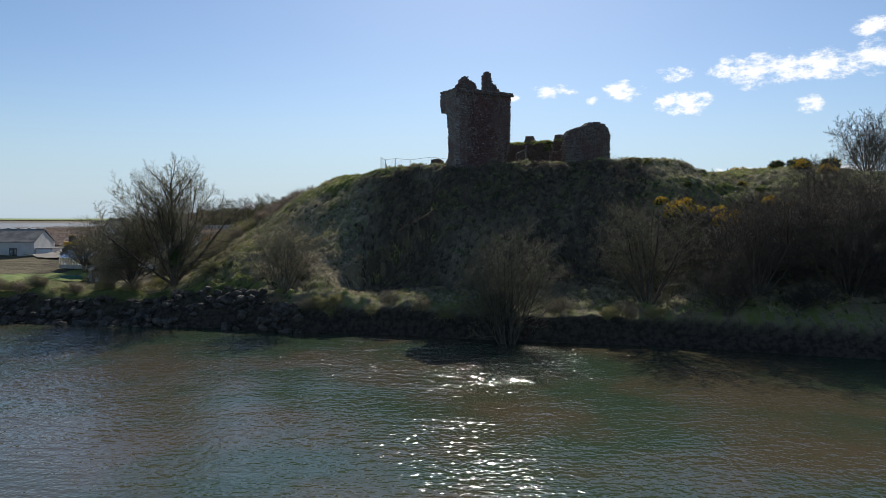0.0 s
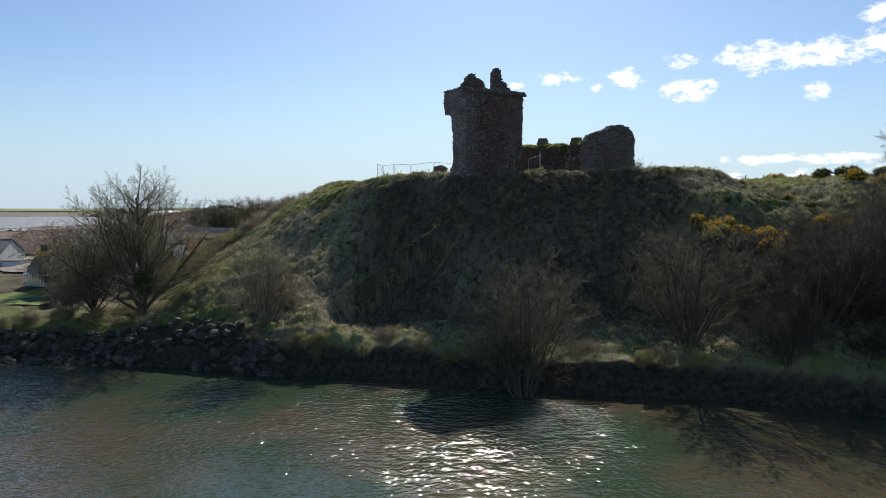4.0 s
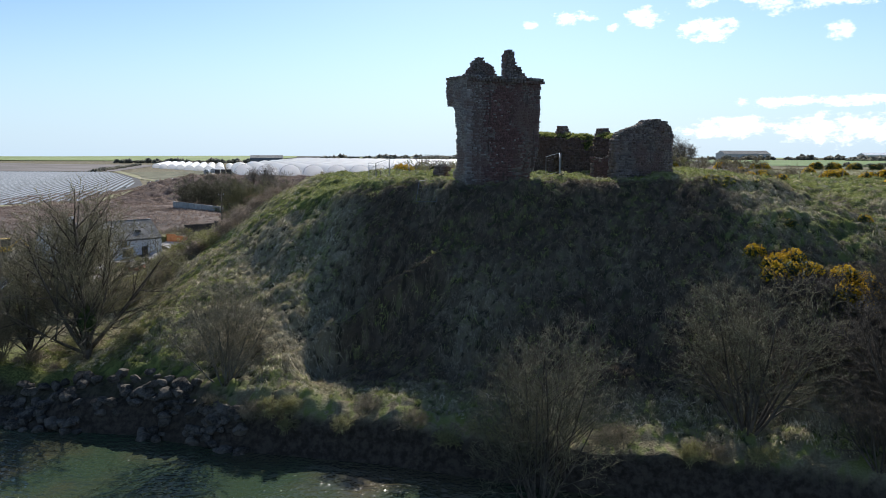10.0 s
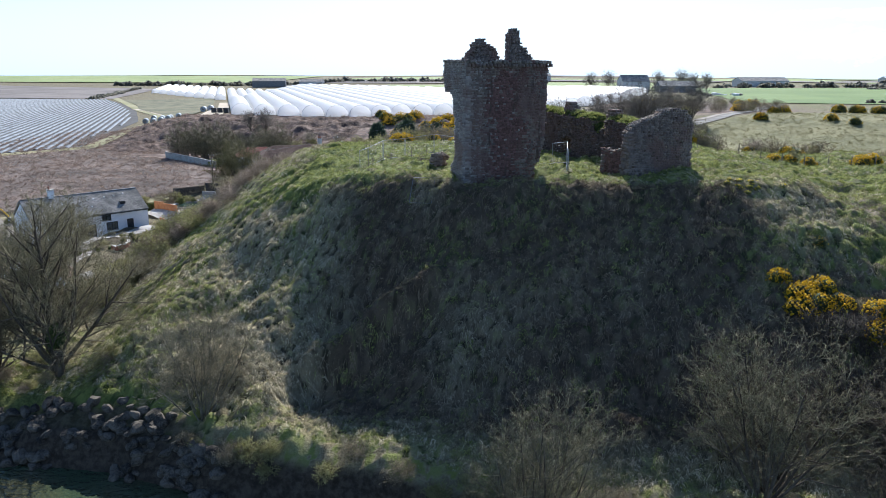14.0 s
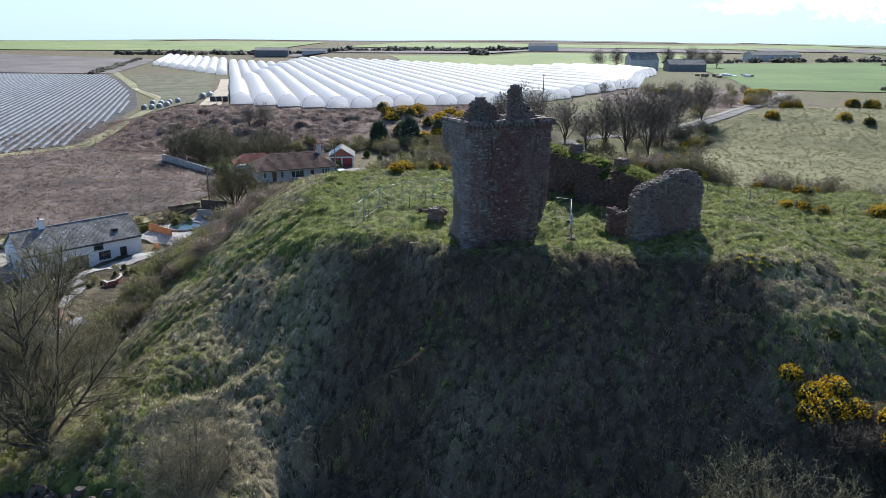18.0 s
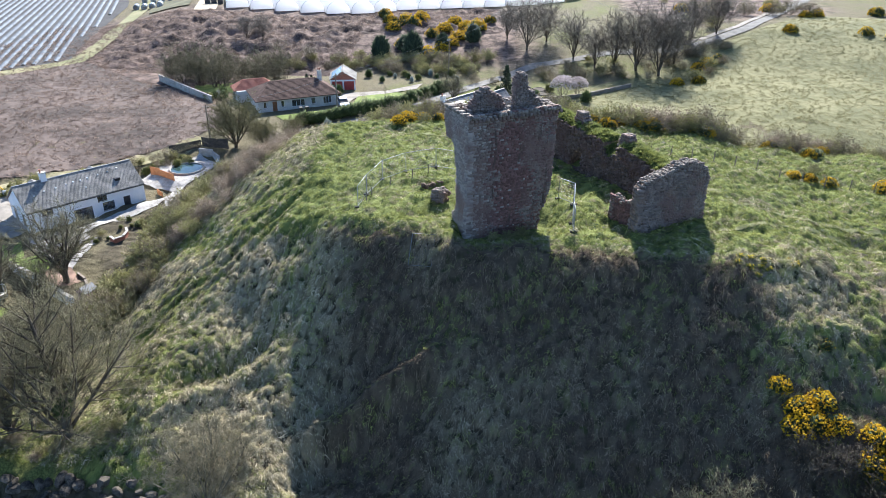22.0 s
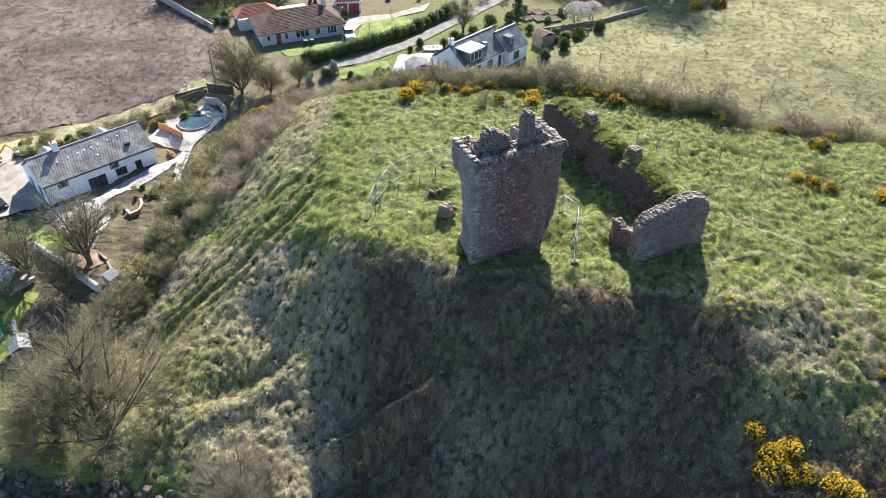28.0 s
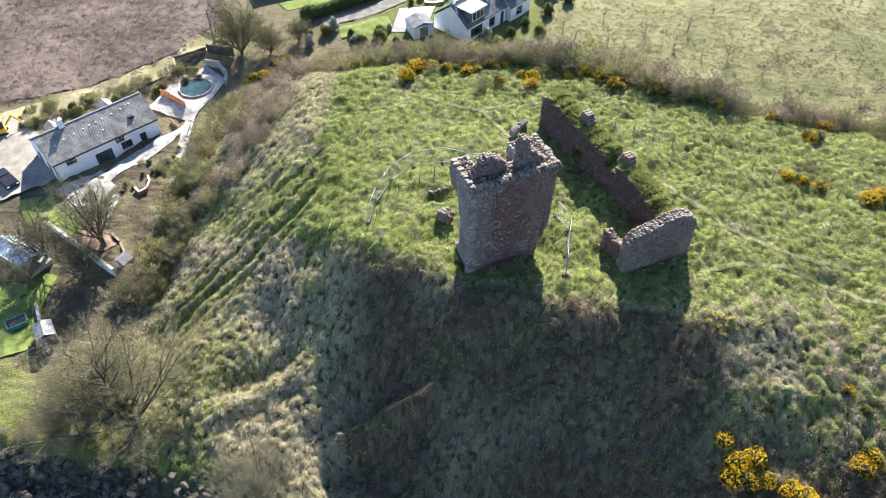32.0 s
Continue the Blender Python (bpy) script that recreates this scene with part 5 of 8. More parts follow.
def locks_mesh(name, x, y, lush, tone, dead, size, B, seed, mat, limp=1.0, broad=1.0):
    """Tussocks made of locks of grass that rise from a crown, bend and are combed downhill."""
    rg = np.random.default_rng(seed)
    n = len(x)
    z = height(x, y)
    e = 0.5
    gx, gy = (height(x + e, y) - z) / e, (height(x, y + e) - z) / e
    s = np.hypot(gx, gy)
    # downhill on the slopes, by patches of lying grass on the level
    down, lie = np.arctan2(-gy, -gx), 2.6 * bumps(x, y, 9.0)
    way = np.where(s > 0.18, down + 0.75 * bumps(x, y, 6.0), lie) + rg.normal(0, 0.35, n)
    ang = way[:, None] + rg.normal(0, 0.62, (n, B))
    loose = rg.random((n, B)) < 0.25
    ang = np.where(loose, rg.uniform(0, 6.283, (n, B)), ang)
    S = size[:, None]
    r0, a0 = rg.uniform(0.0, 0.34, (n, B)) * S, rg.uniform(0, 6.283, (n, B))
    ln = rg.uniform(0.18, 0.52, (n, B)) * S
    ca, sa = np.cos(ang), np.sin(ang)
    top = rg.uniform(0.16, 0.40, (n, 1)) * S

    def at(px, py, up):
        return np.stack([px, py, z[:, None] + (px - x[:, None]) * gx[:, None] + (py - y[:, None]) * gy[:, None] + up], -1)
    bx, by = x[:, None] + np.cos(a0) * r0, y[:, None] + np.sin(a0) * r0
    up = top * (1 - 0.8 * r0 / (0.36 * S)) * rg.uniform(0.35, 0.9, (n, B))
    rise = up + top * rg.uniform(0.15, 0.5, (n, B)) * limp
    fall = up * 0.25 + top * rg.uniform(-0.05, 0.4, (n, B)) * (1.6 - 0.6 * limp)
    w = rg.uniform(0.007, 0.021, (n, B)) * (0.5 + 0.5 * S) * broad
    lump = turf(bx, by)
    up, rise, fall = up + lump, rise + lump, fall + lump
    mx, my = bx + ca * ln * 0.45, by + sa * ln * 0.45
    tip = w * rg.uniform(-1.6, 1.6, (n, B))
    V = np.stack([at(bx, by, up - 0.12 * S), at(mx + sa * w, my - ca * w, rise + tip), at(mx - sa * w, my + ca * w, rise - tip), at(bx + ca * ln, by + sa * ln, fall)], 2).reshape(-1, 3)
    F = (np.array([(0, 1, 2), (2, 1, 3)])[None] + 4 * np.arange(n * B)[:, None, None]).reshape(-1, 3)
    return blades_mesh(name, V, F, mat, B * 4, lush=lush, tone=tone, dead=dead)


def make_tussocks(count, locks, seed, mat):
    rg = np.random.default_rng(seed)
    x, y, z = on_mound(rg, count, lambda x, y: 1.0 - 0.35 * smooth(92, 100, y) - 0.4 * smooth(-11, -7, x) * smooth(24, 16, x) * smooth(93, 97, y) * smooth(118, 112, y))
    n = len(x)
    lush = np.clip(zones(x, y)[0] + 0.16 * bumps(x, y, 11.0) + rg.normal(0, 1, n) * (0.24 + 0.26 * smooth(-12, -16, x)), 0, 1)
    dome = hummocks(x, y)[0]
    lush = np.clip(lush + 0.5 * (0.42 - dome) + 0.16 * bumps(x, y, 9.0) * smooth(94, 100, y), 0, 1)
    size = np.exp(rg.normal(-0.1, 0.3, n)) * (0.52 + 0.26 * smooth(0.75, 0.2, lush) + 0.1 * smooth(-12, -16, x)) * (1 - 0.5 * tracks(x, y))
    tone = np.clip(rg.normal(0.45, 0.28, n) + 0.22 * bumps(x, y, 6.0) + 0.12 * bumps(x, y, 2.6), 0, 1)
    tone = np.clip(0.5 * tone + 0.5 * hummocks(x, y)[1], 0, 1)
    me = locks_mesh("tussock_grass", x, y, lush, tone, dead_shade_grass(x, y), size, locks, seed, mat)
    return tagged(new("tussock_grass", me), "wind-flopped straw and green tussock grass", "grass", kind="stuff")


def make_turf(count, blades, seed, mat):
    """Short fine grass between the tussocks."""
    rg = np.random.default_rng(seed)
    x, y, z = on_mound(rg, count, lambda x, y: 0.55 + 0.45 * smooth(88, 94, y))
    n, B = len(x), blades
    lush = np.clip(zones(x, y)[0] + 0.2 + rg.normal(0, 0.15, n), 0, 1)
    # low tone puts the shade between tussocks into the blade colour
    tone = np.clip(rg.normal(0.1, 0.2, n), 0, 1)
    ang, rad, out = rg.uniform(0, 6.283, (n, B)), rg.uniform(0, 0.22, (n, B)), rg.uniform(0.03, 0.2, (n, B))
    ca, sa = np.cos(ang), np.sin(ang)
    bx, by = x[:, None] + ca * rad, y[:, None] + sa * rad
    zz = z[:, None] + turf(bx, by)
    w = rg.uniform(0.012, 0.028, (n, B))
    hgt = rg.uniform(0.08, 0.24, (n, B))
    V = np.stack([np.stack([bx - sa * w, by + ca * w, zz - 0.06], -1), np.stack([bx + sa * w, by - ca * w, zz - 0.06], -1),
                  np.stack([bx + ca * out, by + sa * out, zz + hgt], -1)], 2).reshape(-1, 3)
    me = blades_mesh("short_grass", V, np.arange(len(V)).reshape(-1, 3), mat, B * 3, lush=lush, tone=tone, dead=dead_shade_grass(x, y))
    return tagged(new("short_grass", me), "short green grass between the tussocks", "grass", kind="stuff")


M_TUSSOCK = mat_tussock()
make_tussocks(52000, 16, 9, M_TUSSOCK)
make_turf(36000, 6, 10, M_TUSSOCK)
M_REEDS = mat_leafy("dead_reed_stalks", (0.14, 0.10, 0.08), (0.42, 0.32, 0.26), 0.25, through=0.4)


M_PASTURE = mat_leafy("pasture_tufts", (0.19, 0.175, 0.075), (0.36, 0.325, 0.16), 0.12, through=0.3)


def field_tussocks():
    """Coarse grass of the rough pasture, dead reeds and bracken of the low ground."""
    rg = np.random.default_rng(19)
    x, y = rg.uniform(12, 150, 40000), rg.uniform(116, 222, 40000)
    keep = (y < np.interp(x, (12, 26, 47, 88, 150), (160, 180, 190, 226, 208))) & (y > np.interp(x, (13, 20, 36, 56, 90, 150), (150, 136, 126, 121, 114, 122))) & (rg.random(len(x)) < smooth(150, 60, x) + 0.15)
    x, y = x[keep], y[keep]
    n = len(x)
    lush = np.clip(0.5 + 0.22 * bumps(x, y, 16.0) + rg.normal(0, 0.2, n), 0, 1)
    me = locks_mesh("pasture_grass", x, y, lush, rg.random(n), np.full(n, 0.12), np.exp(rg.normal(-0.1, 0.3, n)), 8, 20, M_PASTURE, 1.0, 1.5)
    tagged(new("pasture_grass", me), "coarse straw and green tufts of rough pasture", "grass", kind="stuff")
    x, y = rg.uniform(-112, 30, 46000), rg.uniform(126, 262, 46000)
    reed = (x > np.interp(y, (128, 150, 180, 196), (-72, -84, -98, -86))) & (x < np.interp(y, (128, 133, 143, 152, 166, 180, 196), (-68, -53, -42, -38, -44, -64, -86))) & (y < 196)
    keep = reed | (zones(x, y)[1] > 0.45) & (y > 186) & (x < 8) & (y < np.interp(x, (-68, -49, -36, -20, -5, 12), (240, 232, 229, 239, 243, 249)))
    keep &= ~((y > 186) & (y < 220) & (x > -24) & (x < 8))
    x, y = x[keep], y[keep]
    n = len(x)
    me = locks_mesh("reed_bed", x, y, np.zeros(n), rg.random(n), np.ones(n), np.exp(rg.normal(0.2, 0.3, n)), 8, 21, M_REEDS, 0.7, 1.5)
    tagged(new("reed_bed", me), "purple-brown dead reeds and bracken", "reeds", kind="stuff")


field_tussocks()

# ---- boulders of the river revetment ----
def rock_mesh(seed):
    r = random.Random(seed)
    bm = bmesh.new()
    bmesh.ops.create_icosphere(bm, subdivisions=2, radius=0.5)
    cuts = [(Vector((r.gauss(0, 1), r.gauss(0, 1), r.gauss(0, 1))).normalized(), r.uniform(0.26, 0.42)) for _ in range(9)]
    for v in bm.verts:
        for n, d in cuts:
            k = v.co.dot(n) - d
            if k > 0:
                v.co -= n * k * 0.9
        v.co += Vector((r.uniform(-1, 1), r.uniform(-1, 1), r.uniform(-1, 1))) * 0.02
    me = bpy.data.meshes.new("boulder")
    bm.to_mesh(me)
    bm.free()
    me.materials.append(M_ROCK)
    return me


ROCKS = [rock_mesh(k) for k in range(6)]
R_ROCK = random.Random(15)
for k in range(300):
    x = R_ROCK.uniform(-50, -13.5)
    d = R_ROCK.uniform(-0.4, 3.3) if x < -18 else R_ROCK.uniform(-0.3, 1.6)
    y = float(shore(x)) + d
    s = R_ROCK.uniform(0.6, 1.35)
    ob = new("boulder", R_ROCK.choice(ROCKS))
    ob.matrix_world = pose(x, y, max(ground_z(x, y), -0.15) + 0.05 * s, R_ROCK.uniform(-25, 25), R_ROCK.uniform(-25, 25), R_ROCK.uniform(0, 360)) @ Matrix.Diagonal((s * 1.2, s, s * 0.7, 1))
    tagged(ob, "angular dark boulder of the river-bank revetment", "rock", "revetment boulders")
FALLEN = rock_mesh(9)
FALLEN.materials[0] = M_CAPSTONE
for x, y, s in ((6.9, 111.4, 1.6), (7.9, 112.7, 1.3), (7.2, 113.3, 0.7)):
    ob = new("fallen_masonry", FALLEN)
    ob.matrix_world = pose(x, y, ground_z(x, y) + 0.4 * s, 8, 5, 30 * s) @ Matrix.Diagonal((s, s * 0.8, s * 1.0, 1))
    tagged(ob, "fallen block of ruined masonry in grass", "rock")

# ---- houses and gardens ----
M_RENDER = mat_plain("white_render", (0.74, 0.76, 0.79), (0.82, 0.83, 0.84), 0.6, 0.85, 0.01)
M_HARL = mat_plain("grey_harling", (0.46, 0.45, 0.43), (0.58, 0.57, 0.54), 0.9, 0.95, 0.03)
M_SLATE = mat_plain("grey_slate", (0.15, 0.145, 0.135), (0.32, 0.30, 0.27), 0.7, 0.92, 0.03, spec=0.12)
M_BLUESLATE = mat_plain("blue_slate", (0.10, 0.104, 0.11), (0.19, 0.195, 0.20), 0.9, 0.9, 0.03, spec=0.12)
M_TILE = mat_plain("brown_rooftile", (0.075, 0.05, 0.041), (0.15, 0.10, 0.08), 1.2, 0.95, 0.05, spec=0.1)
M_REDTILE = mat_plain("red_rooftile", (0.24, 0.085, 0.058), (0.33, 0.13, 0.09), 1.2, 0.9, 0.05)
M_WHITE = mat_plain("white_paint", (0.76, 0.76, 0.75), (0.84, 0.84, 0.83), 2.0, 0.5)
M_DARKFRAME = mat_plain("dark_frame", (0.03, 0.03, 0.033), (0.05, 0.05, 0.055), 3.0, 0.4)
M_LEAD = mat_plain("lead", (0.12, 0.125, 0.135), (0.2, 0.205, 0.21), 2.0, 0.55)
M_BRICK = mat_plain("red_brick", (0.30, 0.12, 0.085), (0.42, 0.19, 0.13), 5.0, 0.9, 0.03)
M_REDDOOR = mat_plain("red_door_paint", (0.33, 0.05, 0.05), (0.42, 0.08, 0.07), 2.0, 0.5)
M_BROWNDOOR = mat_plain("brown_door", (0.16, 0.07, 0.035), (0.24, 0.11, 0.06), 3.0, 0.5)
M_PAVE = mat_plain("pale_paving", (0.24, 0.22, 0.20), (0.42, 0.395, 0.36), 1.5, 0.9, 0.02)
M_GRAVEL = mat_plain("pale_gravel", (0.20, 0.178, 0.15), (0.33, 0.295, 0.25), 0.6, 0.95, 0.03, fine=14)
M_CONCRETE = mat_plain("weathered_concrete", (0.30, 0.28, 0.25), (0.46, 0.44, 0.40), 1.2, 0.9, 0.02)
M_CEDAR = mat_plain("orange_cedar", (0.34, 0.13, 0.05), (0.50, 0.22, 0.09), 2.0, 0.75, 0.02)
M_BLACKWOOD = mat_plain("black_fence_paint", (0.03, 0.03, 0.032), (0.07, 0.068, 0.066), 3.0, 0.7)
M_OLDWOOD = mat_plain("weathered_wood", (0.16, 0.13, 0.10), (0.30, 0.26, 0.21), 3.0, 0.9, 0.02)
M_LAWN = mat_plain("mown_lawn", (0.10, 0.145, 0.028), (0.195, 0.235, 0.06), 0.7, 0.95, 0.03, fine=20)
M_TARMAC = mat_plain("worn_tarmac", (0.11, 0.104, 0.095), (0.20, 0.188, 0.168), 0.8, 0.9, 0.01, fine=18)
M_TYRE = mat_plain("tyre_rubber", (0.02, 0.02, 0.02), (0.035, 0.035, 0.035), 4.0, 0.8)
M_CARBLACK = mat_plain("black_car_paint", (0.012, 0.013, 0.016), (0.02, 0.021, 0.024), 2.0, 0.2, spec=0.6)
M_CARWHITE = mat_plain("white_car_paint", (0.68, 0.69, 0.70), (0.74, 0.75, 0.76), 2.0, 0.25, spec=0.6)
M_STEEL = mat_plain("galvanised_steel", (0.30, 0.31, 0.32), (0.44, 0.45, 0.46), 6.0, 0.5, metal=0.6)
M_YELLOW = mat_plain("digger_yellow", (0.60, 0.36, 0.02), (0.70, 0.45, 0.04), 2.0, 0.45)
M_POOL = mat_plain("pond_water", (0.02, 0.042, 0.04), (0.04, 0.068, 0.062), 0.8, 0.05, 0.004, spec=0.5)
M_SOLAR = mat_plain("solar_glass", (0.10, 0.22, 0.36), (0.20, 0.36, 0.52), 1.5, 0.12, spec=0.6)


M_SOILBED = mat_plain("bed_soil", (0.04, 0.032, 0.025), (0.09, 0.072, 0.055), 2.0, 0.95, 0.05)


def mat_glass(name, tint):
    g = Graph(name)
    g.color(tint)
    return g.done(0.03, Transmission_Weight=0.9, IOR=1.45)


M_GLASS = mat_glass("window_glass", (0.55, 0.62, 0.66))


def box(bm, x0, x1, y0, y1, z0, z1):
    v = [bm.verts.new(p) for p in ((x0, y0, z0), (x1, y0, z0), (x1, y1, z0), (x0, y1, z0), (x0, y0, z1), (x1, y0, z1), (x1, y1, z1), (x0, y1, z1))]
    for q in ((3, 2, 1, 0), (4, 5, 6, 7), (0, 1, 5, 4), (1, 2, 6, 5), (2, 3, 7, 6), (3, 0, 4, 7)):
        bm.faces.new([v[k] for k in q])


def box_part(name, mat, parent, *b, label="", bevel=0.0):
    bm = bmesh.new()
    box(bm, *b)
    if bevel:
        bmesh.ops.bevel(bm, geom=bm.edges[:], offset=bevel, segments=2, affect="EDGES", profile=0.6)
    return part(name, bm, mat, parent, label)


def prism(bm, outline, y0, y1):
    """An outline in x and z, pulled from y0 to y1."""
    a = [bm.verts.new((x, y0, z)) for x, z in outline]
    b = [bm.verts.new((x, y1, z)) for x, z in outline]
    bm.faces.new(a)
    bm.faces.new(b[::-1])
    for k in range(len(a)):
        q = (k + 1) % len(a)
        bm.faces.new((a[q], a[k], b[k], b[q]))
    bmesh.ops.recalc_face_normals(bm, faces=bm.faces[:])


def pierced(L, H, thick, holes):
    """A wall along x with openings (x0, x1, z0, z1) right through it."""
    bm = bmesh.new()
    xs = sorted({0.0, L, *[h[0] for h in holes], *[h[1] for h in holes]})
    for a, b in zip(xs, xs[1:]):
        z = 0.0
        for h in sorted((h for h in holes if h[0] <= a + 1e-6 and h[1] >= b - 1e-6), key=lambda h: h[2]):
            if h[2] > z + 1e-3:
                box(bm, a, b, 0, thick, z, h[2])
            z = h[3]
        if H > z + 1e-3:
            box(bm, a, b, 0, thick, z, H)
    bmesh.ops.remove_doubles(bm, verts=bm.verts[:], dist=1e-4)
    return bm


def window(parent, x0, x1, z0, z1, frame_mat, y=0.08, bars=1, sill=True):
    w = box_part("window", frame_mat, parent, x0, x1, y + 0.05, y + 0.08, z0, z0 + 0.06)
    bm = bmesh.new()
    for b in ((x0, x0 + 0.07, z0, z1), (x1 - 0.07, x1, z0, z1), (x0 + 0.07, x1 - 0.07, z1 - 0.07, z1), (x0 + 0.07, x1 - 0.07, z0, z0 + 0.07)):
        box(bm, b[0], b[1], y, y + 0.07, b[2], b[3])
    for k in range(1, bars + 1):
        c = x0 + (x1 - x0) * k / (bars + 1)
        box(bm, c - 0.03, c + 0.03, y, y + 0.06, z0 + 0.07, z1 - 0.07)
    part("frame", bm, frame_mat, w)
    box_part("pane", M_GLASS, w, x0 + 0.07, x1 - 0.07, y + 0.025, y + 0.035, z0 + 0.07, z1 - 0.07)
    if sill:
        box_part("sill", M_CONCRETE, w, x0 - 0.06, x1 + 0.06, -0.06, 0.05, z0 - 0.07, z0)
    return w


def roof_slab(name, parent, mat, L, run, rise, over, y_eave, z_eave, sign, th=0.14, courses=0):
    """One slope of a roof, from the eave line up to the ridge, its slate courses as small steps."""
    bm = bmesh.new()
    n = max(courses, 1)
    e = -over / math.hypot(run, rise)
    line = [(e, 0.0), (1.0, 0.0)]
    for k in range(n, 0, -1):
        t0, t1 = e + (1 - e) * (k - 1) / n, e + (1 - e) * k / n
        line += [(t1, th), (t0, th + (0.03 if courses else 0))]
    rows_ = [[bm.verts.new((x, y_eave + sign * run * t, z_eave + rise * t + d)) for t, d in line] for x in (-over, L + over)]
    m = len(line)
    for k in range(m):
        bm.faces.new((rows_[0][k], rows_[0][(k + 1) % m], rows_[1][(k + 1) % m], rows_[1][k]))
    for r_ in rows_:
        bm.faces.new(r_)
    bmesh.ops.recalc_face_normals(bm, faces=bm.faces[:])
    return part(name, bm, mat, parent)


def gabled(name, label, x, y, z, turn, L, W, H, rise, wall, roof, near=(), courses=26, over=0.12, group=""):
    """A gabled house: its near wall lies on local y = 0. near: openings of the near wall."""
    t = thing(name, x, y, z, label, "house", turn, group)
    part("wall", pierced(L, H, 0.3, [(a, b, c, d) for a, b, c, d, *_ in near]), wall, t)
    box_part("back_wall", wall, t, 0, L, W - 0.3, W, 0, H)
    for k, x0 in enumerate((0.0, L - 0.3)):
        bm = bmesh.new()
        prism(bm, [(0.302, 0), (W - 0.302, 0), (W - 0.302, H), (W / 2, H + rise * (1 - 0.6 / W)), (0.302, H)], 0, 0.3)
        g = part("gable", bm, wall, t)
        g.matrix_local = Matrix.Translation((x0 + 0.3, 0, 0)) @ Matrix.Rotation(radians(90), 4, "Z")
    roof_slab("roof", t, roof, L, W / 2, rise, over, 0, H, 1, courses=courses)
    roof_slab("roof", t, roof, L, W / 2, rise, over, W, H, -1, courses=courses)
    box_part("ridge", M_LEAD, t, -over, L + over, W / 2 - 0.12, W / 2 + 0.12, H + rise + 0.1, H + rise + 0.2, bevel=0.03)
    for o in near:
        a, b, c, d, kind = o[:5]
        if kind == "door":
            door = box_part("door", o[5], t, a, b, 0.1, 0.16, c, d)
            box_part("handle", M_STEEL, door, b - 0.18, b - 0.12, 0.05, 0.1, c + 0.95, c + 1.1)
        else:
            window(t, a, b, c, d, o[5], bars=o[6] if len(o) > 6 else 1)
    return t


def chimney(parent, x, y, z0, z1, mat, pots=2):
    c = box_part("chimney", mat, parent, x - 0.35, x + 0.35, y - 0.3, y + 0.3, z0, z1, bevel=0.02)
    box_part("cope", M_CONCRETE, c, x - 0.42, x + 0.42, y - 0.37, y + 0.37, z1, z1 + 0.1)
    for k in range(pots):
        bm = bmesh.new()
        bmesh.ops.create_cone(bm, segments=10, radius1=0.12, radius2=0.09, depth=0.4, cap_ends=True, matrix=Matrix.Translation((x - 0.16 + 0.32 * k, y, z1 + 0.3)))
        part("pot", bm, M_BRICK, c)


# the white cottage
ZC = 5.35
D = M_DARKFRAME
cottage = gabled("cottage", "long white rendered cottage with a grey slate roof", -50.6, 114.0, ZC, 46.7, 14.4, 7.2, 3.15, 2.3, M_RENDER, M_SLATE,
                 [(1.6, 2.9, 2.25, 3.1, "window", D), (5.2, 7.5, 0.0, 2.0, "window", D, 2), (8.3, 9.5, 2.25, 3.1, "window", D), (8.8, 10.3, 0.9, 2.0, "window", D), (11.5, 12.4, 0.0, 2.1, "door", D)], 30)
chimney(cottage, 3.6, 3.6, 5.0, 6.5, M_RENDER, 1)
for x in (2.3, 9.6):
    d = box_part("dormer", M_LEAD, cottage, x, x + 1.5, 5.6, 6.9, 3.1, 4.2)
    bm = bmesh.new()
    prism(bm, [(x - 0.15, 4.15), (x + 0.75, 4.75), (x + 1.65, 4.15), (x + 1.65, 4.27), (x + 0.75, 4.88), (x - 0.15, 4.27)], 5.0, 7.05)
    part("dormer_roof", bm, M_SLATE, d)
for x, yy in ((1.6, 1.7), (2.9, 2.0), (4.3, 2.1), (5.6, 2.2), (6.5, 2.3), (7.4, 2.3), (8.3, 2.4), (9.7, 2.5), (11.0, 2.6), (12.3, 2.8), (7.6, 1.2)):
    zz = 3.15 + 2.3 * yy / 3.6 + 0.15
    box_part("roof_vent", M_WHITE, cottage, x, x + 0.16, yy, yy + 0.2, zz - 0.1, zz + 0.12)
sk = box_part("skylight", D, cottage, 11.3, 11.95, 1.1, 1.6, 3.15 + 0.7, 3.15 + 1.22)
for z0, y0 in ((0.9, 1.6), (0.9, 4.6)):
    w = window(cottage, 0, 0.8, 0, 1.5, D, bars=0)
    w.matrix_local = Matrix.Translation((-0.13, y0 + 0.8, z0)) @ Matrix.Rotation(radians(-90), 4, "Z")
bm = bmesh.new()
box(bm, 0.02, 0.1, -0.1, -0.02, 0, 3.1)
part("downpipe", bm, D, cottage)
box_part("gutter", D, cottage, -0.1, 14.5, -0.22, -0.1, 3.05, 3.14)


def sheet(name, a, b, mat, dz, label, category="ground", nu=10, nv=24, kind="structure", thick=0.0):
    """Ground cover between two lines of plan points, laid on the land."""
    def along(line, n):
        line = np.array(line, float)
        s = np.concatenate([[0], np.cumsum(np.hypot(*np.diff(line, axis=0).T))])
        t = np.linspace(0, s[-1], n)
        return np.stack([np.interp(t, s, line[:, 0]), np.interp(t, s, line[:, 1])], -1)
    A, B = along(a, nv), along(b, nv)
    t = np.linspace(0, 1, nu)[None, :, None]
    P = A[:, None] * (1 - t) + B[:, None] * t
    Z = height(P[..., 0], P[..., 1]) + dz
    ob = new(name, mesh_np(name, np.concatenate([P, Z[..., None]], -1).reshape(-1, 3), grid_faces(nu, nv), mat, True))
    return tagged(ob, label, category, kind=kind)


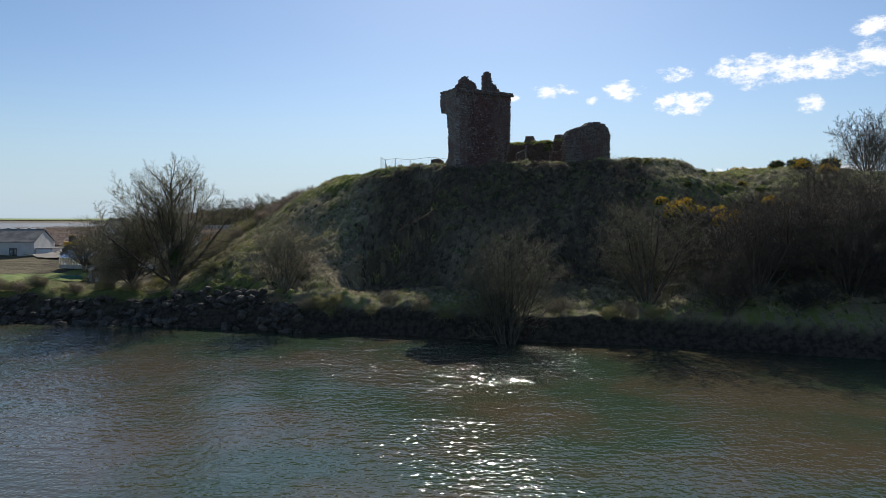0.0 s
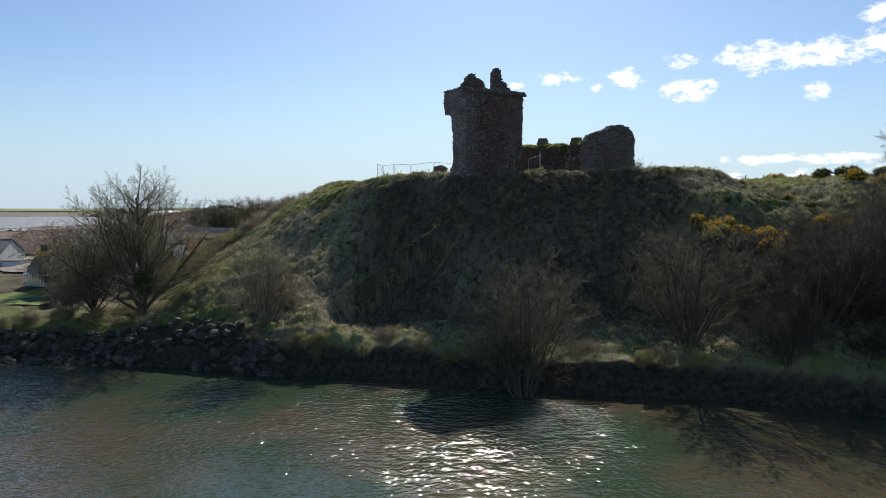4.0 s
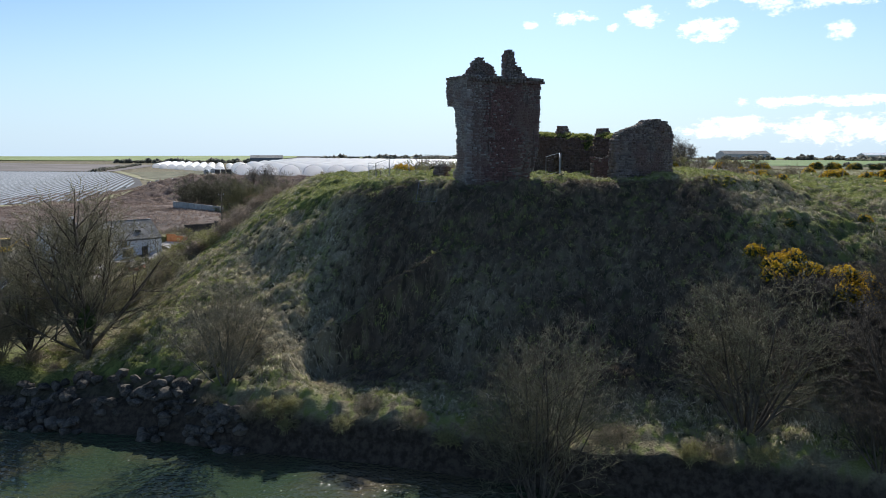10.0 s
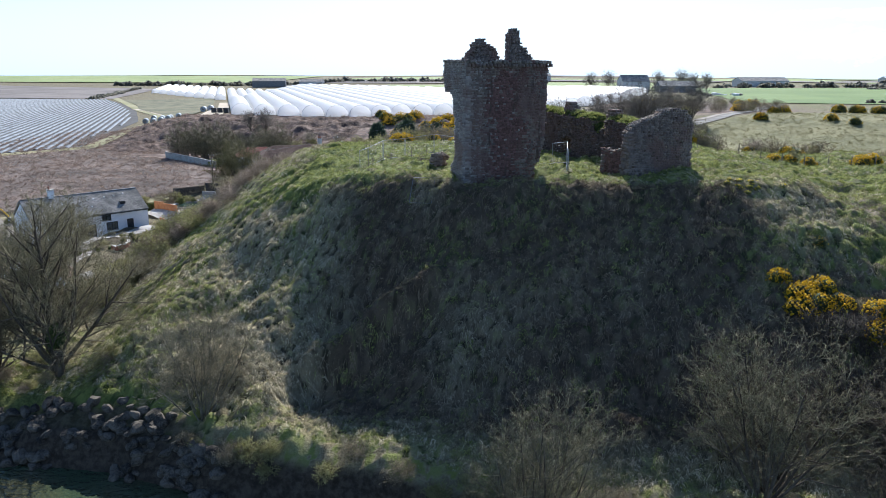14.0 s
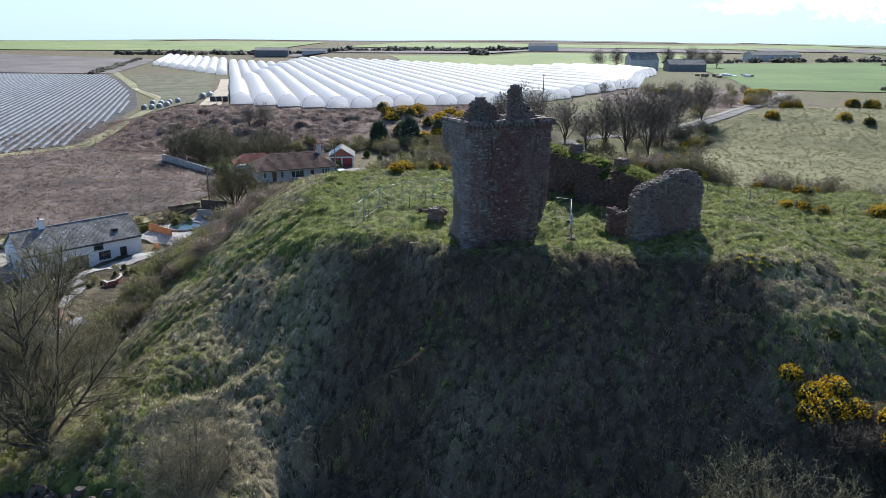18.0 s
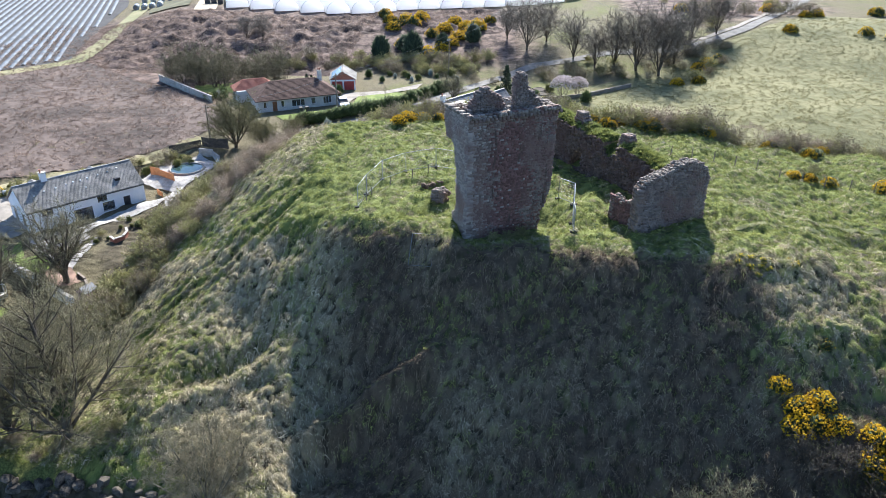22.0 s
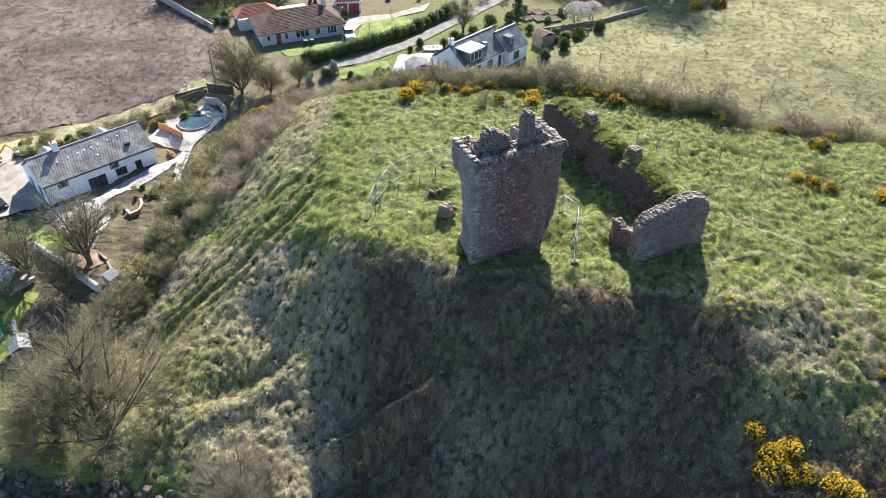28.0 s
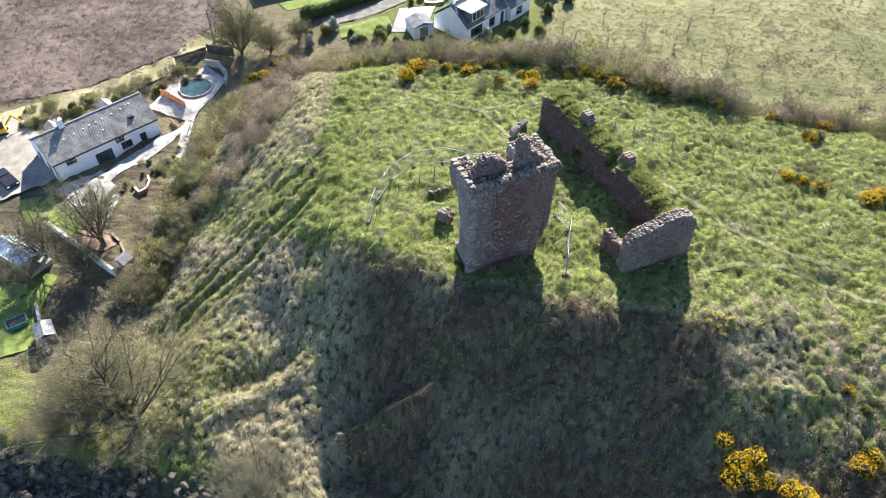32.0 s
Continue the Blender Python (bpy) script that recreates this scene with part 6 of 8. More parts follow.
def offset(line, w):
    """The line moved sideways by w to its left."""
    p = np.array(line, float)
    d = np.gradient(p, axis=0)
    d /= np.hypot(*d.T)[:, None]
    return (p + np.stack([-d[:, 1], d[:, 0]], -1) * w).tolist()


def strip(name, line, w, mat, dz, label, category="path"):
    return sheet(name, offset(line, w / 2), offset(line, -w / 2), mat, dz, label, category, 4, 60)


M_BARKBED = mat_plain("bark_chips", (0.12, 0.075, 0.055), (0.32, 0.21, 0.16), 0.8, 0.95, 0.05, fine=14)
sheet("drive", [(-63, 127), (-53.5, 120.5), (-51.3, 115)], [(-70, 117), (-60.5, 109.5), (-56.2, 110.6)], M_GRAVEL, 0.26, "pale gravel yard beside the white cottage")
sheet("terrace", [(-50.4, 112.6), (-46, 117), (-40.6, 123.0), (-36.6, 128.5)], [(-48.7, 111.2), (-44.2, 114.8), (-39.8, 120.6), (-37.2, 126)], M_PAVE, 0.10, "pale stone terrace in front of the cottage")
sheet("pool_terrace", [(-44.0, 129), (-42.8, 136), (-38.5, 139.5)], [(-37.2, 127), (-35.6, 131.5), (-34.6, 136.6)], M_PAVE, 0.16, "pale paved terrace round the pond")
sheet("lawn", [(-50.4, 108.3), (-47.6, 109.6), (-45.2, 108.0)], [(-50.0, 107.8), (-46.1, 105.8), (-44.8, 107.2)], M_LAWN, 0.13, "small mown lawn below the terrace", "lawn")
sheet("lawn", [(-66, 98.5), (-53, 97), (-48.9, 100.2), (-45.8, 100.2)], [(-62, 84.5), (-49, 87.5), (-44.4, 90.2), (-45.6, 94.4)], M_LAWN, 0.10, "bright mown garden lawn by the greenhouse", "lawn")
sheet("lawn", [(-54.5, 110.3), (-51.0, 112.2)], [(-52.2, 106.8), (-49.0, 109.2)], M_LAWN, 0.11, "dark shaded patch of lawn", "lawn")
sheet("terrace", [(-48.7, 110.9), (-46.6, 113.0), (-44.7, 115.0)], [(-45.2, 108.3), (-44.2, 111.4), (-43.4, 114.0)], M_PAVE, 0.09, "pale paved garden terrace below the cottage")
sheet("flower_bed", [(-46.0, 105.7), (-44.6, 107.0), (-42.6, 107.4)], [(-43.6, 103.9), (-41.6, 103.4), (-40.0, 104.6)], M_BARKBED, 0.12, "bed of reddish bark chips under the garden tree")
strip("path", [(-42.8, 107.0), (-42.7, 110.4), (-42.9, 113.8)], 1.0, M_PAVE, 0.10, "pale paved garden path")
strip("path", [(-37.8, 127.4), (-37.2, 122), (-36.4, 116.5), (-36.0, 112), (-35.5, 107)], 0.9, M_PAVE, 0.12, "narrow concrete path along the garden wall")


def wall_line(name, pts, h, w, mat, label, category="wall", cope=None):
    """A garden wall through plan points, stepped down with the ground, as one thing with a run per stretch."""
    t = thing(name, pts[0][0], pts[0][1], 0, label, category)
    for (ax, ay), (bx, by) in zip(pts, pts[1:]):
        L = math.hypot(bx - ax, by - ay)
        za, zb = ground_z(ax, ay), ground_z(bx, by)
        bm = bmesh.new()
        n = max(int(L / 1.5), 1)
        for k in range(n):
            z = za + (zb - za) * (k + 0.5) / n
            box(bm, L * k / n, L * (k + 1) / n, -w / 2, w / 2, z - 0.5, z + h)
        o = part("run", bm, mat, t)
        m = Matrix.Translation((ax - pts[0][0], ay - pts[0][1], 0)) @ Matrix.Rotation(math.atan2(by - ay, bx - ax), 4, "Z")
        o.matrix_local = m
        if cope:
            bm = bmesh.new()
            for k in range(n):
                z = za + (zb - za) * (k + 0.5) / n
                box(bm, L * k / n + 0.01, L * (k + 1) / n - 0.01, -w / 2 - 0.05, w / 2 + 0.05, z + h + 0.003, z + h + 0.07)
            part("cope", bm, cope, o)
    return t


wall_line("garden_wall", [(-49.3, 106.9), (-44.6, 103.9), (-38.7, 100.2)], 0.9, 0.28, M_RENDER, "white garden wall below the cottage", cope=M_CONCRETE)
wall_line("terrace_wall", [(-37.0, 128.0), (-36.5, 122), (-35.8, 116.5), (-35.3, 112)], 0.35, 0.25, M_CONCRETE, "low curved concrete terrace wall")
wall_line("brick_planter", [(-40.6, 113.4), (-39.6, 112.5), (-38.9, 113.3), (-39.0, 114.6), (-39.6, 115.6)], 0.5, 0.2, M_BRICK, "low curved red brick planter wall", cope=M_CONCRETE)
wall_line("sleeper_wall", [(-41.2, 106.2), (-39.8, 105.0), (-38.5, 103.2)], 0.35, 0.25, M_OLDWOOD, "low sleeper wall in the garden beds")
wall_line("cedar_screen", [(-42.9, 131.8), (-41.3, 131.2)], 1.3, 0.08, M_CEDAR, "orange cedar screen below the pond", "fence")
wall_line("cedar_screen", [(-41.3, 131.2), (-38.6, 129.4)], 1.1, 0.08, M_CEDAR, "orange cedar retaining screen below the pond", "fence")
wall_line("cedar_screen", [(-40.2, 127.0), (-39.0, 125.8)], 0.7, 0.08, M_CEDAR, "short orange cedar screen by the terrace", "fence")
wall_line("pond_wall", [(-38.5, 139.6), (-36.3, 139.2), (-34.8, 137.4), (-34.4, 135.2)], 0.9, 0.3, M_CONCRETE, "curved grey garden wall beside the pond")
wall_line("shore_wall", [(-46.5, 95.8), (-43.4, 91.0), (-42.2, 89.5)], 0.5, 0.3, M_CONCRETE, "low crumbling garden wall by the shore")


def board_fence(name, p0, p1, h, mat, label):
    L = math.hypot(p1[0] - p0[0], p1[1] - p0[1])
    z = min(ground_z(*p0), ground_z(*p1)) - 0.1
    t = thing(name, p0[0], p0[1], z, label, "fence", math.degrees(math.atan2(p1[1] - p0[1], p1[0] - p0[0])))
    n = int(L / 0.16)
    proto = box_part("board", mat, t, 0, 0.14, -0.012, 0.012, 0.05, h)
    for k in range(1, n):
        o = new("board", proto.data)
        o.parent = t
        o.location = (k * 0.16, 0, random.Random(k).uniform(-0.02, 0.02))
    for zz in (0.3, h - 0.3):
        box_part("rail", mat, t, 0, L, 0.015, 0.06, zz, zz + 0.08)
    for k in range(int(L / 2) + 1):
        box_part("post", mat, t, k * 2.0, k * 2.0 + 0.09, 0.06, 0.15, -0.3, h + 0.05)
    return t


board_fence("board_fence", (-42.9, 139.2), (-39.0, 142.4), 1.7, M_BLACKWOOD, "black painted board fence behind the pond")
board_fence("board_fence", (-39.0, 142.4), (-34.5, 141.6), 1.6, M_BLACKWOOD, "black board fence running from the pond")


def pond(x, y):
    z = ground_z(x, y) + 0.22
    t = thing("garden_pond", x, y, z, "round raised garden pond with dark water", "pond")
    bm = bmesh.new()
    bmesh.ops.create_cone(bm, segments=40, radius1=2.2, radius2=2.2, depth=0.06, cap_ends=True, matrix=Matrix.Translation((0, 0, 0.06)))
    part("water", bm, M_POOL, t, "still dark pond water")
    v, f = rings([Vector((2.35 * math.cos(a), 2.35 * math.sin(a), 0.08)) for a in np.linspace(0, 6.28319, 41)], [0.16] * 41, 6)
    part_np("rim", v, f, M_PAVE, t, "pale stone rim")
    return t


pond(-38.5, 133.9)


def car(name, label, x, y, turn, paint, z=None, estate=False):
    z = ground_z(x, y) + 0.12 if z is None else z
    t = thing(name, x, y, z, label, "car", turn)
    bm = bmesh.new()
    prism(bm, [(-2.05, 0.3), (2.0, 0.3), (2.08, 0.62), (1.95, 0.85), (1.05, 0.98), (-1.7, 1.0), (-2.08, 0.85)], -0.85, 0.85)
    bmesh.ops.bevel(bm, geom=bm.edges[:], offset=0.08, segments=3, affect="EDGES")
    body = part("body", bm, paint, t)
    bm = bmesh.new()
    back = -1.95 if estate else -1.55
    v0 = [bm.verts.new(p) for p in ((1.05, -0.8, 0.96), (1.05, 0.8, 0.96), (back - 0.15, 0.8, 0.98), (back - 0.15, -0.8, 0.98))]
    v1 = [bm.verts.new(p) for p in ((0.3, -0.62, 1.45), (0.3, 0.62, 1.45), (back + 0.45, 0.62, 1.46), (back + 0.45, -0.62, 1.46))]
    bm.faces.new(v1)
    for k in range(4):
        bm.faces.new((v0[k], v0[(k + 1) % 4], v1[(k + 1) % 4], v1[k]))
    bmesh.ops.recalc_face_normals(bm, faces=bm.faces[:])
    part("window_band", bm, M_DARKFRAME, t, "dark tinted car windows")
    box_part("roof", paint, t, back + 0.42, 0.33, -0.64, 0.64, 1.44, 1.5, bevel=0.025)
    for wx in (-1.3, 1.25):
        for wy in (-0.78, 0.78):
            bm = bmesh.new()
            m = Matrix.Translation((wx, wy, 0.31)) @ Matrix.Rotation(radians(90), 4, "X")
            bmesh.ops.create_cone(bm, segments=18, radius1=0.31, radius2=0.31, depth=0.2, cap_ends=True, matrix=m)
            w = part("wheel", bm, M_TYRE, t)
            bm = bmesh.new()
            bmesh.ops.create_cone(bm, segments=14, radius1=0.19, radius2=0.19, depth=0.214, cap_ends=True, matrix=m)
            part("rim", bm, M_STEEL, w)
    for wy in (-0.62, 0.62):
        box_part("headlight", M_WHITE, t, 1.98, 2.06, wy - 0.17, wy + 0.17, 0.62, 0.76, bevel=0.02)
        box_part("tail_light", M_REDDOOR, t, -2.09, -2.02, wy - 0.14, wy + 0.14, 0.68, 0.84, bevel=0.02)
    return t


car("parked_car", "black hatchback parked in the gravel yard", -57.6, 113.8, -38, M_CARBLACK)
car("parked_car", "white estate car parked by the bungalow", -20.2, 163.0, -70, M_CARWHITE, estate=True)


def digger(x, y):
    t = thing("mini_digger", x, y, ground_z(x, y) + 0.1, "small yellow tracked digger in the yard", "digger", 30)
    for s in (-0.7, 0.7):
        box_part("track", M_TYRE, t, -1.0, 1.0, s - 0.2, s + 0.2, 0.0, 0.5, bevel=0.12)
    box_part("body", M_YELLOW, t, -1.0, 0.9, -0.75, 0.75, 0.55, 1.3, bevel=0.08)
    box_part("cab", M_DARKFRAME, t, -0.3, 0.8, -0.7, 0.2, 1.3, 2.35, bevel=0.05)
    box_part("cab_roof", M_YELLOW, t, -0.35, 0.85, -0.75, 0.25, 2.35, 2.45, bevel=0.03)
    for a, b, w in (((0.9, 0.3, 1.1), (2.1, 0.3, 2.3), 0.13), ((2.1, 0.3, 2.3), (3.0, 0.3, 1.1), 0.1)):
        v, f = rings([Vector(a), Vector(b)], [w, w], 6)
        part_np("arm", v, f, M_YELLOW, t)
    box_part("bucket", M_STEEL, t, 2.8, 3.3, 0.0, 0.6, 0.5, 1.0, bevel=0.08)
    return t


digger(-62.6, 122.8)


def greenhouse(x, y, turn):
    t = thing("greenhouse", x, y, ground_z(x, y), "old glass greenhouse with a white frame", "greenhouse", turn)
    L, W, H, R = 6.0, 3.2, 1.5, 1.0
    box_part("base_wall", M_CONCRETE, t, 0, L, 0, W, 0, 0.5)
    bm = bmesh.new()
    for k in range(11):
        xx = L * k / 10
        for a, b in (((0, 0.5), (0, H)), ((W, 0.5), (W, H)), ((0, H), (W / 2, H + R)), ((W, H), (W / 2, H + R))):
            n = Vector((0, b[0] - a[0], b[1] - a[1]))
            m = Matrix.Translation((xx, a[0], a[1])) @ n.to_track_quat("Z", "Y").to_matrix().to_4x4()
            c = bmesh.new()
            box(c, -0.025, 0.025, -0.025, 0.025, 0, n.length)
            c.transform(m)
            me = bpy.data.meshes.new("bar")
            c.to_mesh(me)
            c.free()
            bm.from_mesh(me)
    for yy, zz in ((0, H), (W, H), (W / 2, H + R)):
        box(bm, 0, L, yy - 0.03, yy + 0.03, zz - 0.03, zz + 0.03)
    part("frame", bm, M_WHITE, t)
    for k in range(10):
        for q in ((((0, 0.5), (0, H))), (((0, H), (W / 2, H + R))), (((W / 2, H + R), (W, H)))):
            (y0, z0), (y1, z1) = q
            bm = bmesh.new()
            v = [bm.verts.new(p) for p in ((L * k / 10 + 0.03, y0, z0), (L * (k + 1) / 10 - 0.03, y0, z0), (L * (k + 1) / 10 - 0.03, y1, z1), (L * k / 10 + 0.03, y1, z1))]
            fc = bm.faces.new(v)
            bmesh.ops.solidify(bm, geom=[fc], thickness=0.008)
            part("pane", bm, M_GLASS, t)
    return t


greenhouse(-53.6, 101.9, -28.7)


def shed(name, label, x, y, turn, L, W, H, mat, roof):
    t = thing(name, x, y, ground_z(x, y), label, "shed", turn)
    box_part("body", mat, t, 0, L, 0, W, -0.1, H)
    bm = bmesh.new()
    prism(bm, [(-0.1, H), (L / 2, H + 0.5), (L + 0.1, H), (L + 0.1, H + 0.06), (L / 2, H + 0.57), (-0.1, H + 0.06)], -0.1, W + 0.1)
    part("roof", bm, roof, t)
    box_part("door", M_OLDWOOD, t, L * 0.3, L * 0.7, -0.03, 0.0, 0, H * 0.9)
    return t


shed("garden_shed", "small grey wooden garden shed", -43.4, 90.2, 35, 1.8, 2.2, 1.6, M_OLDWOOD, M_LEAD)
shed("playhouse", "small mauve play house under the tree", -38.9, 101.4, -25, 1.5, 1.4, 1.1, mat_plain("mauve_paint", (0.30, 0.20, 0.24), (0.42, 0.30, 0.34), 2.0, 0.6), M_LEAD)
t = thing("cold_frame", -48.0, 92.0, ground_z(-48, 92), "green painted cold frame on the lawn", "garden frame", 38)
M_GREENPAINT = mat_plain("green_paint", (0.05, 0.16, 0.13), (0.09, 0.22, 0.18), 2.0, 0.6)
for b in ((0, 2.2, 0, 0.15), (0, 2.2, 1.35, 1.5), (0, 0.15, 0.15, 1.35), (2.05, 2.2, 0.15, 1.35)):
    box_part("side", M_GREENPAINT, t, b[0], b[1], b[2], b[3], -0.1, 0.45)
box_part("bed", M_CORE, t, 0.16, 2.04, 0.16, 1.34, 0.0, 0.25, label="dark bare soil")
t = thing("bench", -55.2, 119.2, ground_z(-55.2, 119.2) + 0.1, "dark wooden trough bench by the gable", "bench", 46)
box_part("seat", M_OLDWOOD, t, 0, 2.4, 0, 0.4, 0.35, 0.42)
for x in (0.1, 2.1):
    box_part("leg", M_OLDWOOD, t, x, x + 0.15, 0.03, 0.37, 0, 0.35)

neighbour = gabled("neighbour_house", "grey harled house with a grey roof by the shore garden", -75.5, 112.5, ground_z(-68, 111) - 0.7, 4, 12.0, 7.0, 3.0, 1.9, M_HARL, M_SLATE,
                   [(1.5, 2.7, 0.8, 2.1, "window", D), (4.6, 5.6, 0.8, 2.1, "window", D), (8.2, 9.4, 0.8, 2.1, "window", D)], 18)
box_part("lean_to", M_RENDER, neighbour, 12.0, 14.4, 0.5, 3.8, 0, 1.9)
box_part("lean_to_roof", M_LEAD, neighbour, 11.9, 14.6, 0.3, 4.0, 1.9, 2.05)

# the bungalow
ZB = 8.35
W_ = M_WHITE
bungalow = thing("bungalow", -34.3, 158.3, ZB, "grey harled bungalow with a brown tiled hipped roof", "house", 26.4)
holes = [(0.9, 1.5, 0.9, 2.0), (2.5, 3.3, 0.0, 2.0), (4.0, 4.6, 0.8, 2.0), (5.9, 8.3, 0.7, 2.0), (9.4, 10.3, 0.8, 2.0), (11.6, 13.2, 0.7, 2.0)]
part("wall", pierced(14.4, 2.35, 0.3, holes), M_HARL, bungalow)
for b in ((0, 0.3, 0.301, 8.0), (14.1, 14.4, 0.301, 8.0), (0.301, 14.099, 7.7, 8.0)):
    box_part("side_wall", M_HARL, bungalow, b[0], b[1], b[2], b[3], 0, 2.35)
for h, bars in zip(holes, (0, None, 0, 2, 0, 2)):
    if bars is None:
        box_part("door", M_BROWNDOOR, bungalow, h[0], h[1], 0.1, 0.16, 0, 2.0, label="brown front door")
    else:
        window(bungalow, *h, W_, bars=bars)


def hip_roof(parent, x0, x1, y0, y1, z, rise, inset, mat, n=16):
    """A hipped roof of stepped tile courses."""
    bm = bmesh.new()
    rings_ = []
    for k in range(n + 1):
        t = k / n
        yc = (y0 + y1) / 2
        for lift in (0.0, 0.03) if 0 < k < n else (0.03,):
            zz = z + rise * t + lift
            rings_.append([bm.verts.new(p) for p in ((x0 + inset * t, y0 + (yc - y0 - 0.05) * t, zz), (x1 - inset * t, y0 + (yc - y0 - 0.05) * t, zz),
                                                     (x1 - inset * t, y1 + (yc - y1 + 0.05) * t, zz), (x0 + inset * t, y1 + (yc - y1 + 0.05) * t, zz))])
    base = [bm.verts.new((v.co.x, v.co.y, z - 0.12)) for v in rings_[0]]
    rings_.insert(0, base)
    for a, b in zip(rings_, rings_[1:]):
        for k in range(4):
            bm.faces.new((a[k], a[(k + 1) % 4], b[(k + 1) % 4], b[k]))
    bm.faces.new(rings_[-1])
    bm.faces.new(base[::-1])
    return part("roof", bm, mat, parent)


hip_roof(bungalow, -0.5, 14.9, -0.5, 8.5, 2.36, 2.3, 3.6, M_TILE)
chimney(bungalow, 12.4, 4.6, 3.8, 5.6, M_HARL, 2)
ext = thing("house_extension", -34.3, 158.3, ZB, "extension behind the bungalow with a red tiled roof", "house", 26.4)
box_part("wall", M_HARL, ext, -2.2, 5.0, 8.02, 12.5, 0, 2.3)
hip_roof(ext, -2.6, 5.4, 8.55, 12.9, 2.31, 1.5, 2.0, M_REDTILE, 10)
box_part("flat_roof", M_RENDER, ext, 5.45, 10.5, 8.55, 11.5, 2.2, 2.42, label="white flat roof")
box_part("flat_roof_wall", M_HARL, ext, 5.55, 10.4, 8.6, 11.4, 0, 2.19)
for k in range(2):
    b_ = thing("wheelie_bin", -27.2 + 1.0 * k, 158.8 + 0.45 * k, ZB + 0.1, "dark wheelie bin by the bungalow", "bin", 26, "wheelie bins")
    box_part("bin_body", M_DARKFRAME, b_, 0, 0.6, 0, 0.7, 0.08, 1.0, bevel=0.05)
    box_part("lid", M_DARKFRAME, b_, -0.03, 0.63, -0.05, 0.73, 1.0, 1.08, bevel=0.03)
    for s in (0.05, 0.5):
        box_part("wheel", M_TYRE, b_, s, s + 0.06, 0.6, 0.78, 0.0, 0.18, bevel=0.04)

garage = thing("garage", -24.6, 174.8, 8.3, "red brick double garage with red doors and solar panels", "garage", 8)
part("wall", pierced(4.8, 2.3, 0.25, [(0.3, 2.3, 0, 2.0), (2.6, 4.5, 0, 2.0)]), M_RENDER, garage)
for b in ((0, 0.25, 0.251, 6.0), (4.55, 4.8, 0.251, 6.0), (0.251, 4.549, 5.75, 6.0)):
    box_part("side_wall", M_BRICK, garage, *b, 0, 2.3)
for a, b in ((0.3, 2.3), (2.6, 4.5)):
    box_part("garage_door", M_REDDOOR, garage, a, b, 0.1, 0.15, 0, 2.0)
bm = bmesh.new()
prism(bm, [(0.02, 2.3), (2.4, 3.75), (4.78, 2.3)], 0.02, 0.22)
part("gable", bm, M_BRICK, garage)
for s in (0, 1):
    bm = bmesh.new()
    prism(bm, [(-0.25, 2.2), (2.4, 3.85), (2.4, 3.97), (-0.25, 2.32)] if s == 0 else [(5.05, 2.2), (2.402, 3.85), (2.402, 3.97), (5.05, 2.32)], -0.25, 6.2)
    part("roof", bm, M_SLATE, garage)
for k in range(3):
    bm = bmesh.new()
    prism(bm, [(0.15, 2.60), (2.1, 3.81), (2.1, 3.86), (0.15, 2.65)], 0.2 + 1.7 * k, 1.8 + 1.7 * k)
    part("solar_panel", bm, M_SOLAR, garage, "pale blue solar panel")

# the slate house beside the lane
ZH = 8.5
house = gabled("slate_house", "white cottage with a blue slate roof and dormers", 0.7, 146.5, ZH, 50.5, 10.4, 7.0, 2.4, 2.7, M_RENDER, M_BLUESLATE,
               [(0.8, 3.6, 0.5, 2.0, "window", D, 2), (5.2, 6.6, 0.5, 2.0, "window", D, 1), (8.0, 8.8, 0.0, 2.05, "door", D), (9.3, 10.3, 0.6, 2.0, "window", W_, 1)], 22)
box_part("box_dormer", M_BLUESLATE, house, 0.9, 4.2, 0.25, 3.7, 2.45, 4.6)
box_part("dormer_roof", M_WHITE, house, 0.7, 4.4, -0.05, 3.8, 4.6, 4.78, label="flat white dormer roof")
w = window(house, 1.2, 3.9, 3.0, 4.4, W_, y=0.12, bars=2, sill=False)
box_part("roof_light", M_SOLAR, house, 6.1, 6.8, 1.35, 2.2, 3.62, 4.25)
wing = gabled("slate_house_wing", "lower slate wing of the white cottage", 7.4, 153.4, ZH, 50.5, 5.0, 5.8, 2.3, 2.5, M_RENDER, M_BLUESLATE,
              [(1.4, 2.9, 0.6, 1.9, "window", D, 1)], 20)
box_part("dormer", M_BLUESLATE, wing, 0.9, 2.2, 0.7, 3.0, 2.5, 4.3)
window(wing, 1.15, 1.95, 3.2, 4.1, W_, y=0.56, bars=0, sill=False)
chimney(house, 0.5, 3.6, 4.8, 6.0, M_RENDER, 1)
shed("summer_house", "small shed with a pale metal roof on the patio", -7.6, 147.6, 30, 3.4, 3.2, 2.0, M_WHITE, M_BLUESLATE)
sheet("patio", [(-11.4, 149.6), (-10.8, 156.4)], [(-6.4, 149.2), (-4.9, 157.2)], M_PAVE, 0.12, "bright pale patio beside the slate house")
sheet("drive", [(-22.5, 172), (-14, 174.5), (-7, 181)], [(-20.2, 161.5), (-19.2, 168.5), (-8, 176.5)], M_GRAVEL, 0.14, "pale tarmac drive in front of the garage")
sheet("lawn", [(-18.6, 170), (-11.5, 173.5)], [(-19.0, 160.8), (-9.0, 170.5)], M_LAWN, 0.16, "bright lawn beside the drive", "lawn")
sheet("lawn", [(-31, 156.5), (-22, 161)], [(-29, 154.6), (-22.5, 157.4)], M_LAWN, 0.12, "narrow lawn in front of the bungalow", "lawn")
sheet("lawn", [(-20, 150), (-12.5, 154)], [(-19, 147.2), (-11, 150.2)], M_LAWN, 0.12, "small lawn between garden shrubs", "lawn")
